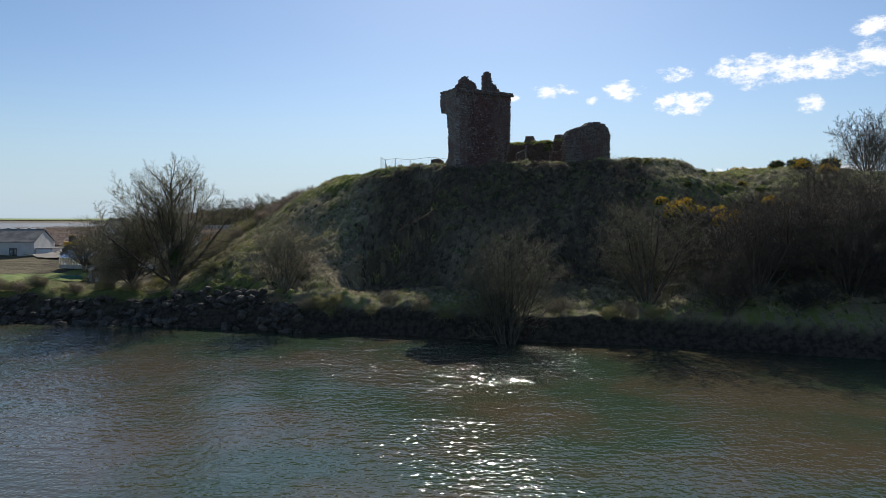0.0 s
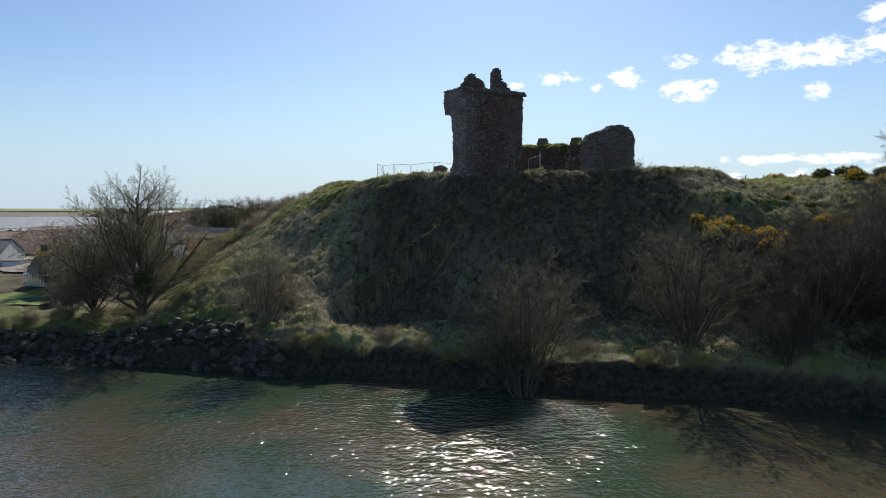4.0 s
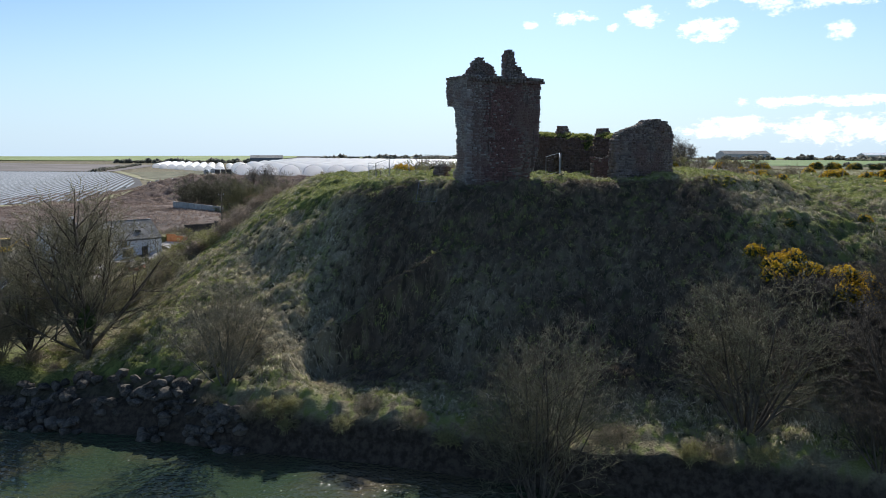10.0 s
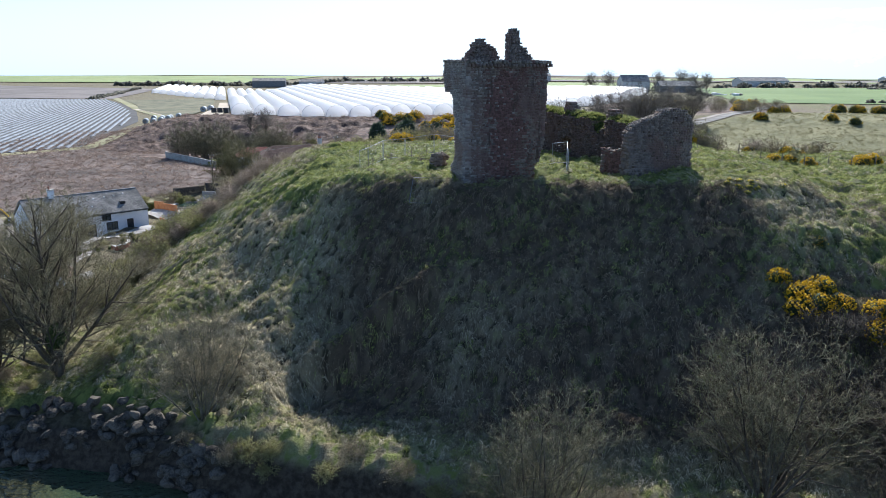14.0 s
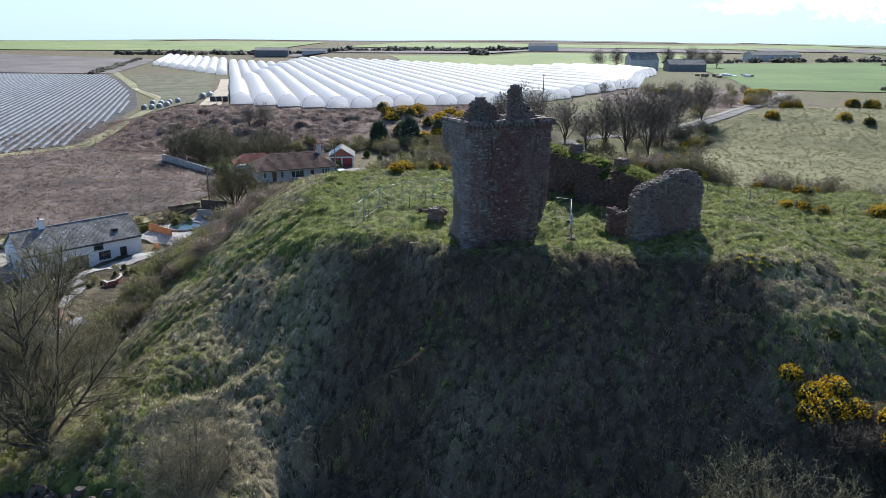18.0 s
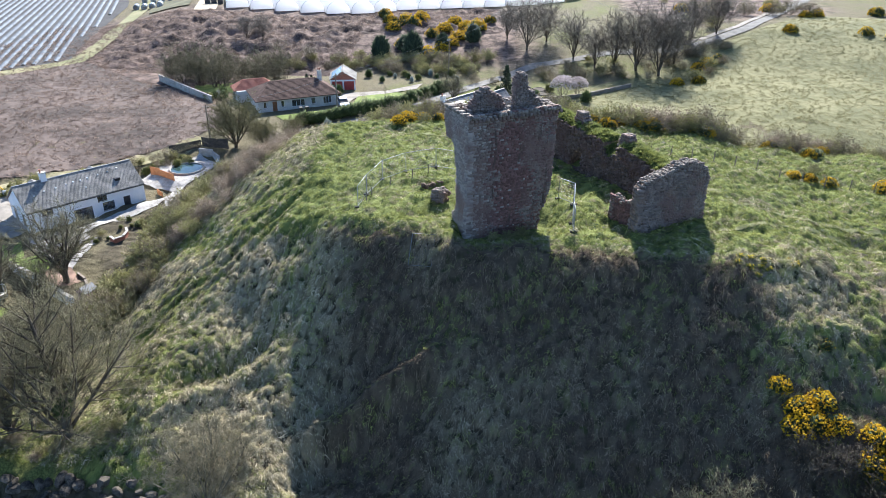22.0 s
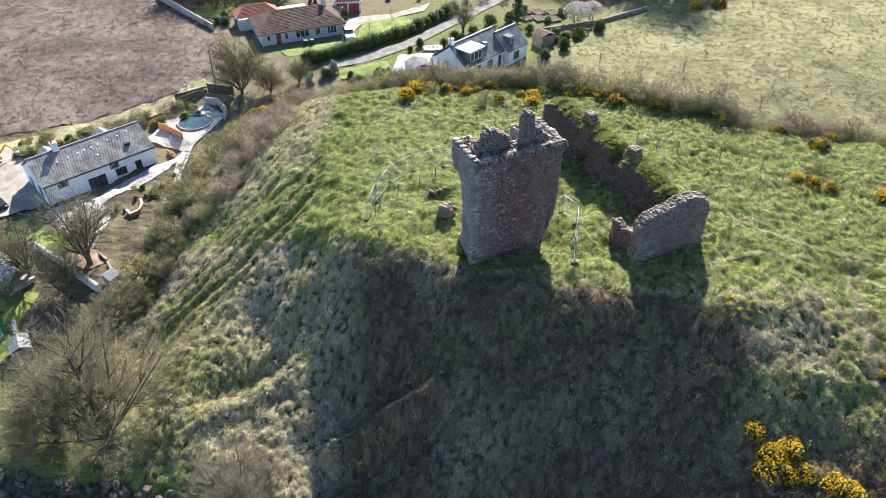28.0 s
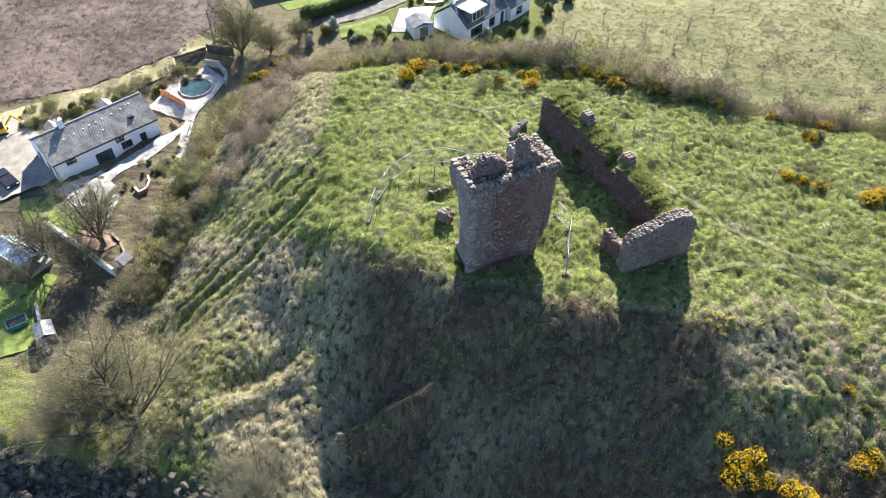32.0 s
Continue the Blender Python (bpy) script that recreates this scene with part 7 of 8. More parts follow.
sheet("lawn", [(-52, 176.5), (-38.5, 181)], [(-50, 170.5), (-38.5, 172)], M_LAWN, 0.12, "mown grass behind the bungalow", "lawn")
shed("garden_shed", "small brown timber shed with a rusty roof", 13.2, 160.4, 40, 3.0, 2.4, 1.9, M_OLDWOOD, M_TILE)
for k in range(6):
    t = thing("vegetable_bed", 10.5 + 2.7 * (k % 3), 172.2 + 3.2 * (k // 3), ground_z(12, 174) + 0.05, "timber-edged vegetable bed with dark soil", "garden bed", 28, "vegetable beds")
    for b in ((0, 2.0, 0, 0.1), (0, 2.0, 2.5, 2.6), (0, 0.1, 0.1, 2.5), (1.9, 2.0, 0.1, 2.5)):
        box_part("board", M_OLDWOOD, t, *b, 0, 0.35)
    box_part("soil", M_SOILBED, t, 0.1, 1.9, 0.1, 2.5, 0.0, 0.27)
t = thing("rowing_boat", -5.2, 158.6, ground_z(-5.2, 158.6) + 0.05, "small pale rowing boat lying beside the drive", "boat", 12)
bm = bmesh.new()
ring = []
for u in np.linspace(-1, 1, 9):
    wd = 0.75 * (1 - abs(u) ** 3) + 0.02
    ring.append([bm.verts.new((u * 1.7, s_ * wd, z_)) for s_, z_ in ((-1, 0.62 + 0.1 * u * u), (-0.75, 0.2), (0, 0.0), (0.75, 0.2), (1, 0.62 + 0.1 * u * u))])
for p, q in zip(ring, ring[1:]):
    for i in range(4):
        bm.faces.new((p[i], p[i + 1], q[i + 1], q[i]))
bmesh.ops.solidify(bm, geom=bm.faces[:], thickness=0.05)
part("hull", bm, M_WHITE, t)
for u in (-0.6, 0.1, 0.8):
    box_part("thwart", M_OLDWOOD, t, u - 0.12, u + 0.12, -0.6, 0.6, 0.42, 0.46)
LANE = [(-22.6, 151.3), (-15.5, 155), (-9.3, 161), (-2.7, 171), (5, 182), (16, 194), (33, 199.5), (47, 197), (56, 201), (66, 209.3), (80, 228.7), (95.6, 251.7), (104, 268)]
strip("lane", LANE, 2.5, M_TARMAC, 0.13, "narrow worn tarmac lane past the houses", "road")
strip("road_verge", offset(LANE[7:], 2.2), 1.2, M_GRAVEL, 0.12, "pale worn verge of the lane", "road")
wall_line("long_wall", [(-60.5, 180.0), (-53, 172.5), (-44.6, 164.4)], 1.3, 0.3, M_CONCRETE, "long pale boundary wall of the bungalow")
wall_line("stone_wall", [(14, 168), (24, 172), (34, 178)], 0.8, 0.4, M_OLDWOOD, "low rough garden wall under the tall trees")

# hedges, shrubs and small garden trees
hedge_unit = evergreen(51, 1.5, 1.25, 1.9, "hedge_bush", "clipped dark green hedge along the lane", M_HEDGE, 1100, "lane hedge")
for k in range(20):
    t = k / 19
    x = -25 + 22.5 * t
    y = float(np.interp(x, (-25, -17, -9.7, -4, -2), (152.6, 158.4, 165.6, 174, 178)))
    put(hedge_unit, x, y, 40 + 20 * t, R_VEG.uniform(0.85, 1.1))
shrub = [evergreen(52, 0.9, 0.9, 1.3, "garden_shrub", "rounded green garden shrub", M_OLIVE, 500, "garden shrubs"),
         evergreen(53, 0.8, 0.8, 1.5, "garden_shrub", "dark evergreen garden shrub", M_HEDGE, 500, "garden shrubs"),
         evergreen(54, 0.7, 0.7, 1.6, "garden_shrub", "pale silvery garden shrub", mat_leafy("silver_leaves", (0.22, 0.25, 0.20), (0.38, 0.40, 0.34)), 450, "garden shrubs")]
for k in range(64):
    a = R_VEG.choice(((-26, 147.5, 16, 5), (-26, 147.5, 16, 5), (-46, 168, 7, 3), (-32, 172, 10, 4), (0, 150, 4, 3), (-52, 103, 4, 3), (13, 165, 8, 5), (-20, 185, 20, 5)))
    put(shrub[R_VEG.choice((0, 0, 1, 1, 2))], a[0] + R_VEG.uniform(0, a[2]), a[1] + R_VEG.uniform(-a[3], a[3]) * 0.6, R_VEG.uniform(0, 360), R_VEG.uniform(0.6, 1.25))
for k in range(12):
    x = -62 + 24 * (k + R_VEG.random()) / 12
    put(shrub[0], x, float(np.interp(x, (-62, -38), (128, 141))) - 4.5 + R_VEG.uniform(-0.5, 0.5), 0, R_VEG.uniform(0.6, 1.0))
for x, y, s in ((4.5, 170.6, 1.3), (-0.5, 162, 0.9), (1.5, 166.5, 1.0), (8, 172, 1.1), (11.5, 167.5, 0.9), (16, 166, 1.1), (-3.5, 160.5, 0.8), (12, 150.5, 1.0), (7.5, 149.5, 0.9), (5.5, 147.2, 1.0), (9.8, 152.6, 0.8), (13.5, 156, 1.1), (17, 160, 1.2), (20, 166, 1.2), (-1.8, 164, 0.9), (6.5, 166, 0.9), (-7.5, 160, 0.8), (-9, 157.8, 0.6), (-13, 147.5, 1.1), (-16, 146.5, 1.0), (24, 168.5, 1.2), (15, 171, 0.9), (18, 176, 1.0), (10.5, 176.5, 1.2)):
    put(shrub[R_VEG.choice((0, 1, 1))], x, y, R_VEG.uniform(0, 360), s * 1.15)
put(con, 9.3, 170.8, 0, 0.75)
put(garden_tree, -0.3, 166.8, 20, 0.62)
for k in range(46):
    x = R_VEG.uniform(-62, -38)
    put(R_VEG.choice((shrub[0], scrub[1], scrub[1], scrub[2])), x, float(np.interp(x, (-62, -38), (128, 141))) - R_VEG.uniform(0.5, 5.0), R_VEG.uniform(0, 360), R_VEG.uniform(0.35, 0.75))
for k in range(44):
    t = R_VEG.random()
    x, y = -48.5 + 11.6 * t + R_VEG.uniform(0.2, 3.6), 110.4 + 14.4 * t - R_VEG.uniform(0.3, 3.4)
    if x < -36.9:
        put(R_VEG.choice((shrub[0], shrub[1], scrub[2], scrub[1])), x, y, R_VEG.uniform(0, 360), R_VEG.uniform(0.25, 0.5))
M_PINK = mat_leafy("cherry_blossom", (0.56, 0.48, 0.47), (0.76, 0.68, 0.67), through=0.2)
cherry = wood_thing("cherry_tree", "small cherry tree in pale pink blossom", "tree", 61, 3, 4.6, 0.08, 2, (10, 8), 28, 0.05, 0.14, (M_BARK, M_TWIG))
v, f = flower_blobs(random.Random(6), 500, 2.3, 2.0, 0.13)
part_np("blossom", [(x, y, z + 2.0) for x, y, z in v], f, M_PINK, cherry, "pale pink blossom")
put(cherry, 20, 171, 0, 1.1)
put(cherry, 23, 173.5, 90, 0.9)
for x, y in ((-17, 166), (-13.5, 171.5), (-15.6, 160.2)):
    put(sapling, x, y, x * 40, 0.8)
for k in range(40):
    x = R_VEG.uniform(2, 62)
    put(scrub[R_VEG.choice((1, 2, 2))], x, float(np.interp(x, (2, 33, 47, 62), (190, 188, 187, 196))) + R_VEG.uniform(-9, 9), R_VEG.uniform(0, 360), R_VEG.uniform(0.6, 1.3))
for k in range(70):
    x = R_VEG.uniform(-40, 8)
    put(scrub[R_VEG.choice((1, 1, 1, 2))], x, 192 + R_VEG.uniform(-4, 5) - 0.1 * x, R_VEG.uniform(0, 360), R_VEG.uniform(0.6, 1.2))


def pole(x, y, h, label):
    t = thing("utility_pole", x, y, ground_z(x, y) - 0.3, label, "pole", 20, "utility poles")
    v, f = rings([Vector((0, 0, 0)), Vector((0, 0, h))], [0.14, 0.09], 8)
    part_np("mast", v, f, M_OLDWOOD, t)
    box_part("crossarm", M_OLDWOOD, t, -0.5, 0.5, -0.05, 0.05, h - 0.5, h - 0.38)
    for s in (-0.4, 0.4):
        box_part("insulator", M_WHITE, t, s - 0.04, s + 0.04, -0.04, 0.04, h - 0.38, h - 0.22, bevel=0.015)
    return Vector((x, y, ground_z(x, y) - 0.3 + h - 0.3))


P1, P2, P3 = pole(-38.2, 144.0, 6.5, "wooden pole beside the pond garden"), pole(-20.8, 160.2, 7.0, "wooden pole beside the white car"), pole(-2.0, 188.0, 8.0, "wooden power pole by the lane")
P4, P5 = pole(22.1, 221, 11.0, "tall wooden power pole at the field edge"), pole(37, 190, 11.0, "tall wooden power pole among trees")


def cable(a, b, sag):
    pts = [a.lerp(b, t) - Vector((0, 0, 4 * sag * t * (1 - t))) for t in np.linspace(0, 1, 13)]
    v, f = rings(pts, [0.02] * 13, 3)
    ob = new("overhead_cable", mesh_np("overhead_cable", v, f, M_LEAD))
    tagged(ob, "thin overhead cable between poles", "cable", "overhead cables")


for a, b, s in ((P2, P3, 1.0), (P3, P4, 1.2), (P2 + Vector((0.5, 0, 0)), P4, 1.6), (P4, P5, 0.6), (P1, P2, 0.6)):
    cable(a, b, s)

# ---- farmland ----
def mat_cover(name, through):
    g = Graph(name)
    f = g.span(g.noise(0.4, 4), 0.35, 0.7)
    c = g.mix(f, (0.97, 0.97, 0.97), (0.93, 0.93, 0.94))
    g.color(c)
    g.glow_through((0.98, 0.98, 0.98), through)
    g.bump(g.noise(3.0, 4), 0.06, 0.5)
    return g.done(0.5, Specular_IOR_Level=1.0, IOR=1.7)


M_COVER = mat_cover("polythene_cover", 0.6)
M_ENDSHEET = mat_cover("polythene_end_sheet", 0.85)
M_MULCH = mat_plain("black_mulch_film", (0.075, 0.09, 0.108), (0.18, 0.205, 0.235), 0.5, 0.75, 0.03, spec=0.2)
M_GREENFIELD = mat_plain("young_cereal", (0.075, 0.13, 0.024), (0.115, 0.175, 0.04), 0.03, 0.95, 0.05, fine=0.6)
M_PALEGREEN = mat_plain("pasture", (0.15, 0.20, 0.06), (0.22, 0.26, 0.09), 0.03, 0.95, 0.05, fine=0.5)
# cereal green with the distance haze mixed into its base colour
M_HAZEGREEN = mat_plain("haze_paled_cereal", (0.12, 0.16, 0.08), (0.17, 0.20, 0.11), 0.01, 0.95, fine=0.2)
M_DARKFIELD = mat_plain("ploughed_field", (0.10, 0.085, 0.075), (0.17, 0.145, 0.13), 0.03, 0.95, 0.05, fine=0.5)
M_TAN = mat_plain("rough_tan_pasture", (0.105, 0.105, 0.042), (0.20, 0.185, 0.085), 0.12, 0.95, 0.3, fine=1.1)
M_REED = mat_plain("brown_reed_bed", (0.05, 0.037, 0.03), (0.15, 0.112, 0.092), 0.10, 0.95, 0.3, fine=0.9)
M_VERGE = mat_plain("field_margin", (0.17, 0.17, 0.075), (0.27, 0.245, 0.13), 0.1, 0.95, 0.1, fine=1.2)
M_DRYGRASS = mat_plain("dry_track_grass", (0.17, 0.155, 0.075), (0.34, 0.295, 0.175), 0.25, 0.95, 0.1, fine=2.5)
M_TRACK = mat_plain("sandy_track", (0.34, 0.28, 0.20), (0.48, 0.41, 0.31), 0.2, 0.95, 0.05, fine=3.0)
M_SOIL = mat_plain("dark_soil", (0.035, 0.034, 0.034), (0.065, 0.062, 0.06), 0.2, 0.95, 0.05, fine=2.0)

sheet("tan_field", [(47, 190), (26, 180), (14, 164), (13, 150), (20, 136), (36, 126), (56, 121), (90, 114)], [(88, 226), (125, 216), (170, 200), (200, 180), (210, 160), (190, 140)], M_TAN, 0.14, "rough straw-coloured pasture with green patches", "field", 40, 60)
sheet("reed_field", [(-70, 128), (-55, 133), (-43, 143), (-39, 152)], [(-98, 180), (-84, 196), (-66, 180), (-46, 166)], M_REED, 0.12, "flat field of brown dead reeds", "field", 40, 60)
strip("grass_track", [(-84, 112), (-70, 121), (-60, 127.6), (-50, 133.4), (-43.4, 139.6), (-40, 146)], 4.5, M_DRYGRASS, 0.1, "pale green grass track beside the reed field", "track")
sheet("green_field", [(98, 283), (110, 335), (119, 405), (135, 470)], [(300, 240), (330, 330), (340, 430), (330, 520)], M_GREENFIELD, 0.25, "bright green field of young cereal", "field", 20, 30)
sheet("green_field", [(-30, 480), (66, 425), (120, 418)], [(-60, 640), (60, 660), (180, 640)], M_PALEGREEN, 0.3, "pale green pasture beyond the tunnels", "field", 20, 30)
sheet("striped_ground", [(-87, 194), (-94, 217), (-101, 243), (-111, 281), (-138, 340), (-173, 403), (-205, 452)], [(-150, 150), (-190, 200), (-230, 260), (-260, 320), (-300, 380), (-330, 420), (-360, 470)], M_SOIL, 0.12, "dark soil between plastic-covered beds", "field", 20, 40)
sheet("dark_field", [(-205, 458), (-240, 592), (-260, 650)], [(-520, 470), (-600, 640), (-640, 800)], M_DARKFIELD, 0.3, "dark ploughed field", "field", 16, 16)
strip("farm_track", [(-100, 178), (-86, 196), (-88, 217), (-95, 243), (-103, 273), (-114, 309), (-138, 345), (-180, 420), (-215, 480)], 4.5, M_VERGE, 0.16, "grassy margin round the covered beds", "track")
strip("farm_track", [(-88, 262), (-103, 285), (-112, 309), (-132, 340), (-146, 356)], 3.0, M_TRACK, 0.2, "sandy farm track", "track")
strip("farm_track", [(-71, 240), (-80, 275), (-97, 330), (-125, 420)], 6.0, M_TRACK, 0.2, "sandy farm track beside the tunnels", "track")
# distant strips of farmland
R_FAR = random.Random(5)
for k, (x0, x1, y0, y1, m, lab) in enumerate((
        (-700, -220, 820, 1150, M_PALEGREEN, "distant pale green pasture field"), (-1500, -500, 1150, 1900, M_HAZEGREEN, "distant green cereal field dulled for haze"), (-180, 250, 700, 860, M_DARKFIELD, "distant dark ploughed field"),
        (-150, 500, 900, 1250, M_PALEGREEN, "distant pale green pasture field"), (350, 900, 520, 760, M_PALEGREEN, "distant pale green pasture field"), (300, 1100, 800, 1050, M_DARKFIELD, "distant dark ploughed field"), (600, 1500, 1100, 1600, M_HAZEGREEN, "distant green cereal field dulled for haze"),
        (-500, 400, 1400, 2000, M_DARKFIELD, "distant dark ploughed field"), (-2600, -1500, 1700, 2600, M_PALEGREEN, "distant pale green pasture field"), (200, 1300, 1800, 2600, M_PALEGREEN, "distant pale green pasture field"), (1400, 2600, 1500, 2400, M_DARKFIELD, "distant dark ploughed field"),
        (360, 760, 250, 480, M_GREENFIELD, "bright green field of young cereal"))):
    sk = R_FAR.uniform(-0.12, 0.12) * (x1 - x0)
    sheet("far_field", [(x0, y0), (x0 + sk, y1)], [(x1, y0), (x1 + sk, y1)], m, 0.8, lab, "field", 16, 16)

TD = np.array((-0.308, 0.951))
TS = np.array((0.951, 0.308))
T0 = np.array((-67.5, 247.0))


def tunnel_mesh(L, w, h, bays):
    """A polythene tunnel: a ribbed skin over hoops."""
    n = max(int(L / 2.2), 4)
    v, th = [], np.linspace(0, math.pi, 13)
    for k in range(n + 1):
        puff = 0.10 * (k % 2)
        for t in th:
            v.append((-math.cos(t) * w / 2, L * k / n, max(math.sin(t), 0) ** 0.8 * (h - puff)))
    return v, grid_faces(13, n + 1)


def polytunnel(s, start, end, label):
    o = T0 + TS * s + TD * start
    x, y = o
    t = thing("polytunnel", x, y, ground_z(x, y), label, "polytunnel", math.degrees(math.atan2(TD[1], TD[0])) - 90, "polytunnels")
    L = end - start
    v, f = tunnel_mesh(L, 6.35, 3.3, 1)
    v = np.array(v)
    v[:, 2] += height(x + TD[0] * v[:, 1], y + TD[1] * v[:, 1]) - ground_z(x, y)
    part_np("cover", v, f, M_COVER, t, "", True)
    pts = [Vector((-math.cos(a) * 3.22, 0, max(math.sin(a), 0) ** 0.8 * 3.36)) for a in np.linspace(0, math.pi, 15)]
    hv, hf = rings(pts, [0.035] * 15, 5)
    part_np("end_hoop", hv, hf, M_STEEL, t)
    ev = [(p.x * 0.98, 0.25, p.z * 0.98) for p in pts] + [(p.x * 0.98, 0.25, 0.0) for p in pts]
    ef = [(k, k + 1, 15 + k + 1, 15 + k) for k in range(14)]
    part_np("end_sheet", ev, ef, M_ENDSHEET, t, "creased polythene end sheet")
    return t


for k in range(28):
    s = 3.4 + k * 6.5
    px = T0 + TS * s
    near_y = np.interp(px[0], (-68, -49, -36, -20, -5, 12, 26, 38, 48, 59, 85, 110), (247, 239, 236, 246, 250, 256, 263, 272, 278, 287, 335, 372))
    start = (near_y - px[1]) / TD[1]
    px2 = px + TD * start
    far_y = np.interp(s, (0, 60, 110, 150, 185), (600, 530, 470, 420, 380))
    end = max((far_y - px[1]) / TD[1], start + 25)
    polytunnel(s, start, end, "long white polythene tunnel over soft fruit")
for k in range(8):
    s = -4.2 - k * 6.5
    polytunnel(s, 225 + 17 * k, 400 + 12 * k, "white polythene tunnel beyond the track")

# plastic-covered beds
BD = np.array((-0.35, 0.937))
BS = np.array((0.937, 0.35))
for k in range(-26, 74):
    p = np.array((-91.0, 190.0)) - BS * (1.6 + k * 2.05)
    edge = [(-300, 40), (-140, 128), (-97, 184), (-89, 195), (-96, 217), (-102, 243), (-113, 281), (-140, 340), (-175, 403), (-205, 452)]
    a0, a1 = -60.0, 330.0
    ts = np.linspace(a0, a1, 157)
    q = p + BD * ts[:, None]
    right = np.interp(q[:, 1], [e[1] for e in edge], [e[0] for e in edge])
    near = np.interp(q[:, 0], (-300, -140, -97), (60, 138, 184))
    ok = (q[:, 1] > near) & (q[:, 1] < 452) & (q[:, 0] < right - 1.0)
    if ok.sum() < 4:
        continue
    ts = ts[ok]
    q = q[ok]
    o = q[0]
    t = thing("crop_bed", o[0], o[1], ground_z(*o) + 0.1, "long raised crop bed under shiny dark plastic film", "crop bed", math.degrees(math.atan2(BD[1], BD[0])) - 90, "plastic-covered beds")
    v = []
    zz = height(q[:, 0], q[:, 1])
    for d, z in zip(ts - ts[0], zz - zz[0]):
        for a, hgt in ((-0.5, 0), (-0.4, 0.2), (0, 0.3), (0.4, 0.2), (0.5, 0)):
            v.append((a, d, z + hgt + 0.05 * math.sin(d * 1.7 + k)))
    part_np("film", v, grid_faces(5, len(ts)), M_MULCH, t, "", True)
M_BANK = mat_plain("rough_bank_grass", (0.065, 0.066, 0.032), (0.15, 0.14, 0.075), 0.15, 0.95, 0.3, fine=1.4)
sheet("rough_bank", [(-92, 252), (-105, 285), (-118, 318), (-142, 352), (-160, 390), (-190, 440)], [(-79, 250), (-90, 290), (-104, 335), (-120, 385), (-134, 430), (-150, 470)], M_BANK, 0.3, "rough olive grass bank between the farm tracks", "bank", 14, 40)

# silage bales and crates beside the tunnels
M_WRAP = mat_plain("bale_wrap", (0.10, 0.10, 0.11), (0.42, 0.44, 0.45), 0.6, 0.3, spec=0.5)


def bale(x, y, turn):
    t = new("film_roll")
    t.matrix_world = pose(x, y, ground_z(x, y) + 0.9, 0, 0, turn)
    tagged(t, "large roll of used plastic film by the track", "bale", "film rolls")
    bm = bmesh.new()
    bmesh.ops.create_cone(bm, segments=18, radius1=0.9, radius2=0.9, depth=3.2, cap_ends=True, matrix=Matrix.Rotation(radians(90), 4, "X"))
    bmesh.ops.bevel(bm, geom=[e for e in bm.edges if e.calc_face_angle(0) > 1], offset=0.12, segments=2, affect="EDGES")
    part("roll", bm, M_WRAP, t)
    for s in (-1.62, 1.62):
        bm = bmesh.new()
        bmesh.ops.create_cone(bm, segments=12, radius1=0.25, radius2=0.25, depth=0.06, cap_ends=True, matrix=Matrix.Translation((0, s, 0)) @ Matrix.Rotation(radians(90), 4, "X"))
        part("core", bm, M_OLDWOOD, t)


for k in range(4):
    bale(-108 + 3.2 * k, 287 - 0.5 * k, 15)
    bale(-104.5 + 2.8 * k, 272 - 0.5 * k, 15)
for k in range(2):
    bale(-83 + 2.4 * k, 268, 10)
for k in range(3):
    t = thing("field_crate", -74.5 + 1.7 * k, 250.5 + 0.5 * k, ground_z(-74, 250), "dark stacked wooden field crate", "crate", 10, "field crates")
    box_part("body", M_BLACKWOOD, t, 0, 1.5, 0, 1.3, 0.12, 1.6, bevel=0.04)
    for s in (0.05, 0.6, 1.2):
        box_part("runner", M_BLACKWOOD, t, s, s + 0.2, 0, 1.3, 0, 0.12)

# the farm and its sheds
farm = gabled("farmhouse", "distant farmhouse with a slate roof", 83, 398, ground_z(83, 398), 8, 14, 9, 5.0, 3.2, M_HARL, M_SLATE, [(2, 3.4, 1, 2.4, "window", W_), (9, 10.4, 1, 2.4, "window", W_)], 12)
for x, y, L, W, H, turn, lab in ((100, 392, 18, 9, 3.2, 3, "long low grey-walled farm shed"), (186, 515, 34, 12, 4, 10, "long distant slate-roofed farm barn"), (-190, 700, 30, 14, 6, 10, "distant grey metal farm barn"), (-150, 715, 22, 12, 5, 0, "distant slate-roofed farm barn"), (60, 720, 26, 10, 5, 0, "distant low farm outbuilding"), (420, 760, 40, 14, 5, 5, "distant white farm shed"), (620, 1000, 50, 16, 6, 0, "distant white farm shed")):
    gabled("barn", lab, x, y, ground_z(x, y), turn, L, W, H, 2.2, M_HARL if "grey" not in lab else M_LEAD, M_SLATE if "white" not in lab else M_WHITE, (), 6, group="farm buildings")
R_P = random.Random(3)
for k in range(16):
    t = thing("pallet_stack", 103 + R_P.uniform(0, 26), 340 + R_P.uniform(0, 22), 13.6, "stack of pale pallets in the farm yard", "pallets", R_P.uniform(0, 90), "yard stores")
    t.location.z = ground_z(t.location.x, t.location.y)
    n = R_P.randint(3, 8)
    for q in range(n):
        box_part("pallet", M_WHITE if k % 2 else M_OLDWOOD, t, 0, 2.4, 0, 2.0, 0.16 * q + 0.01, 0.16 * q + 0.13)


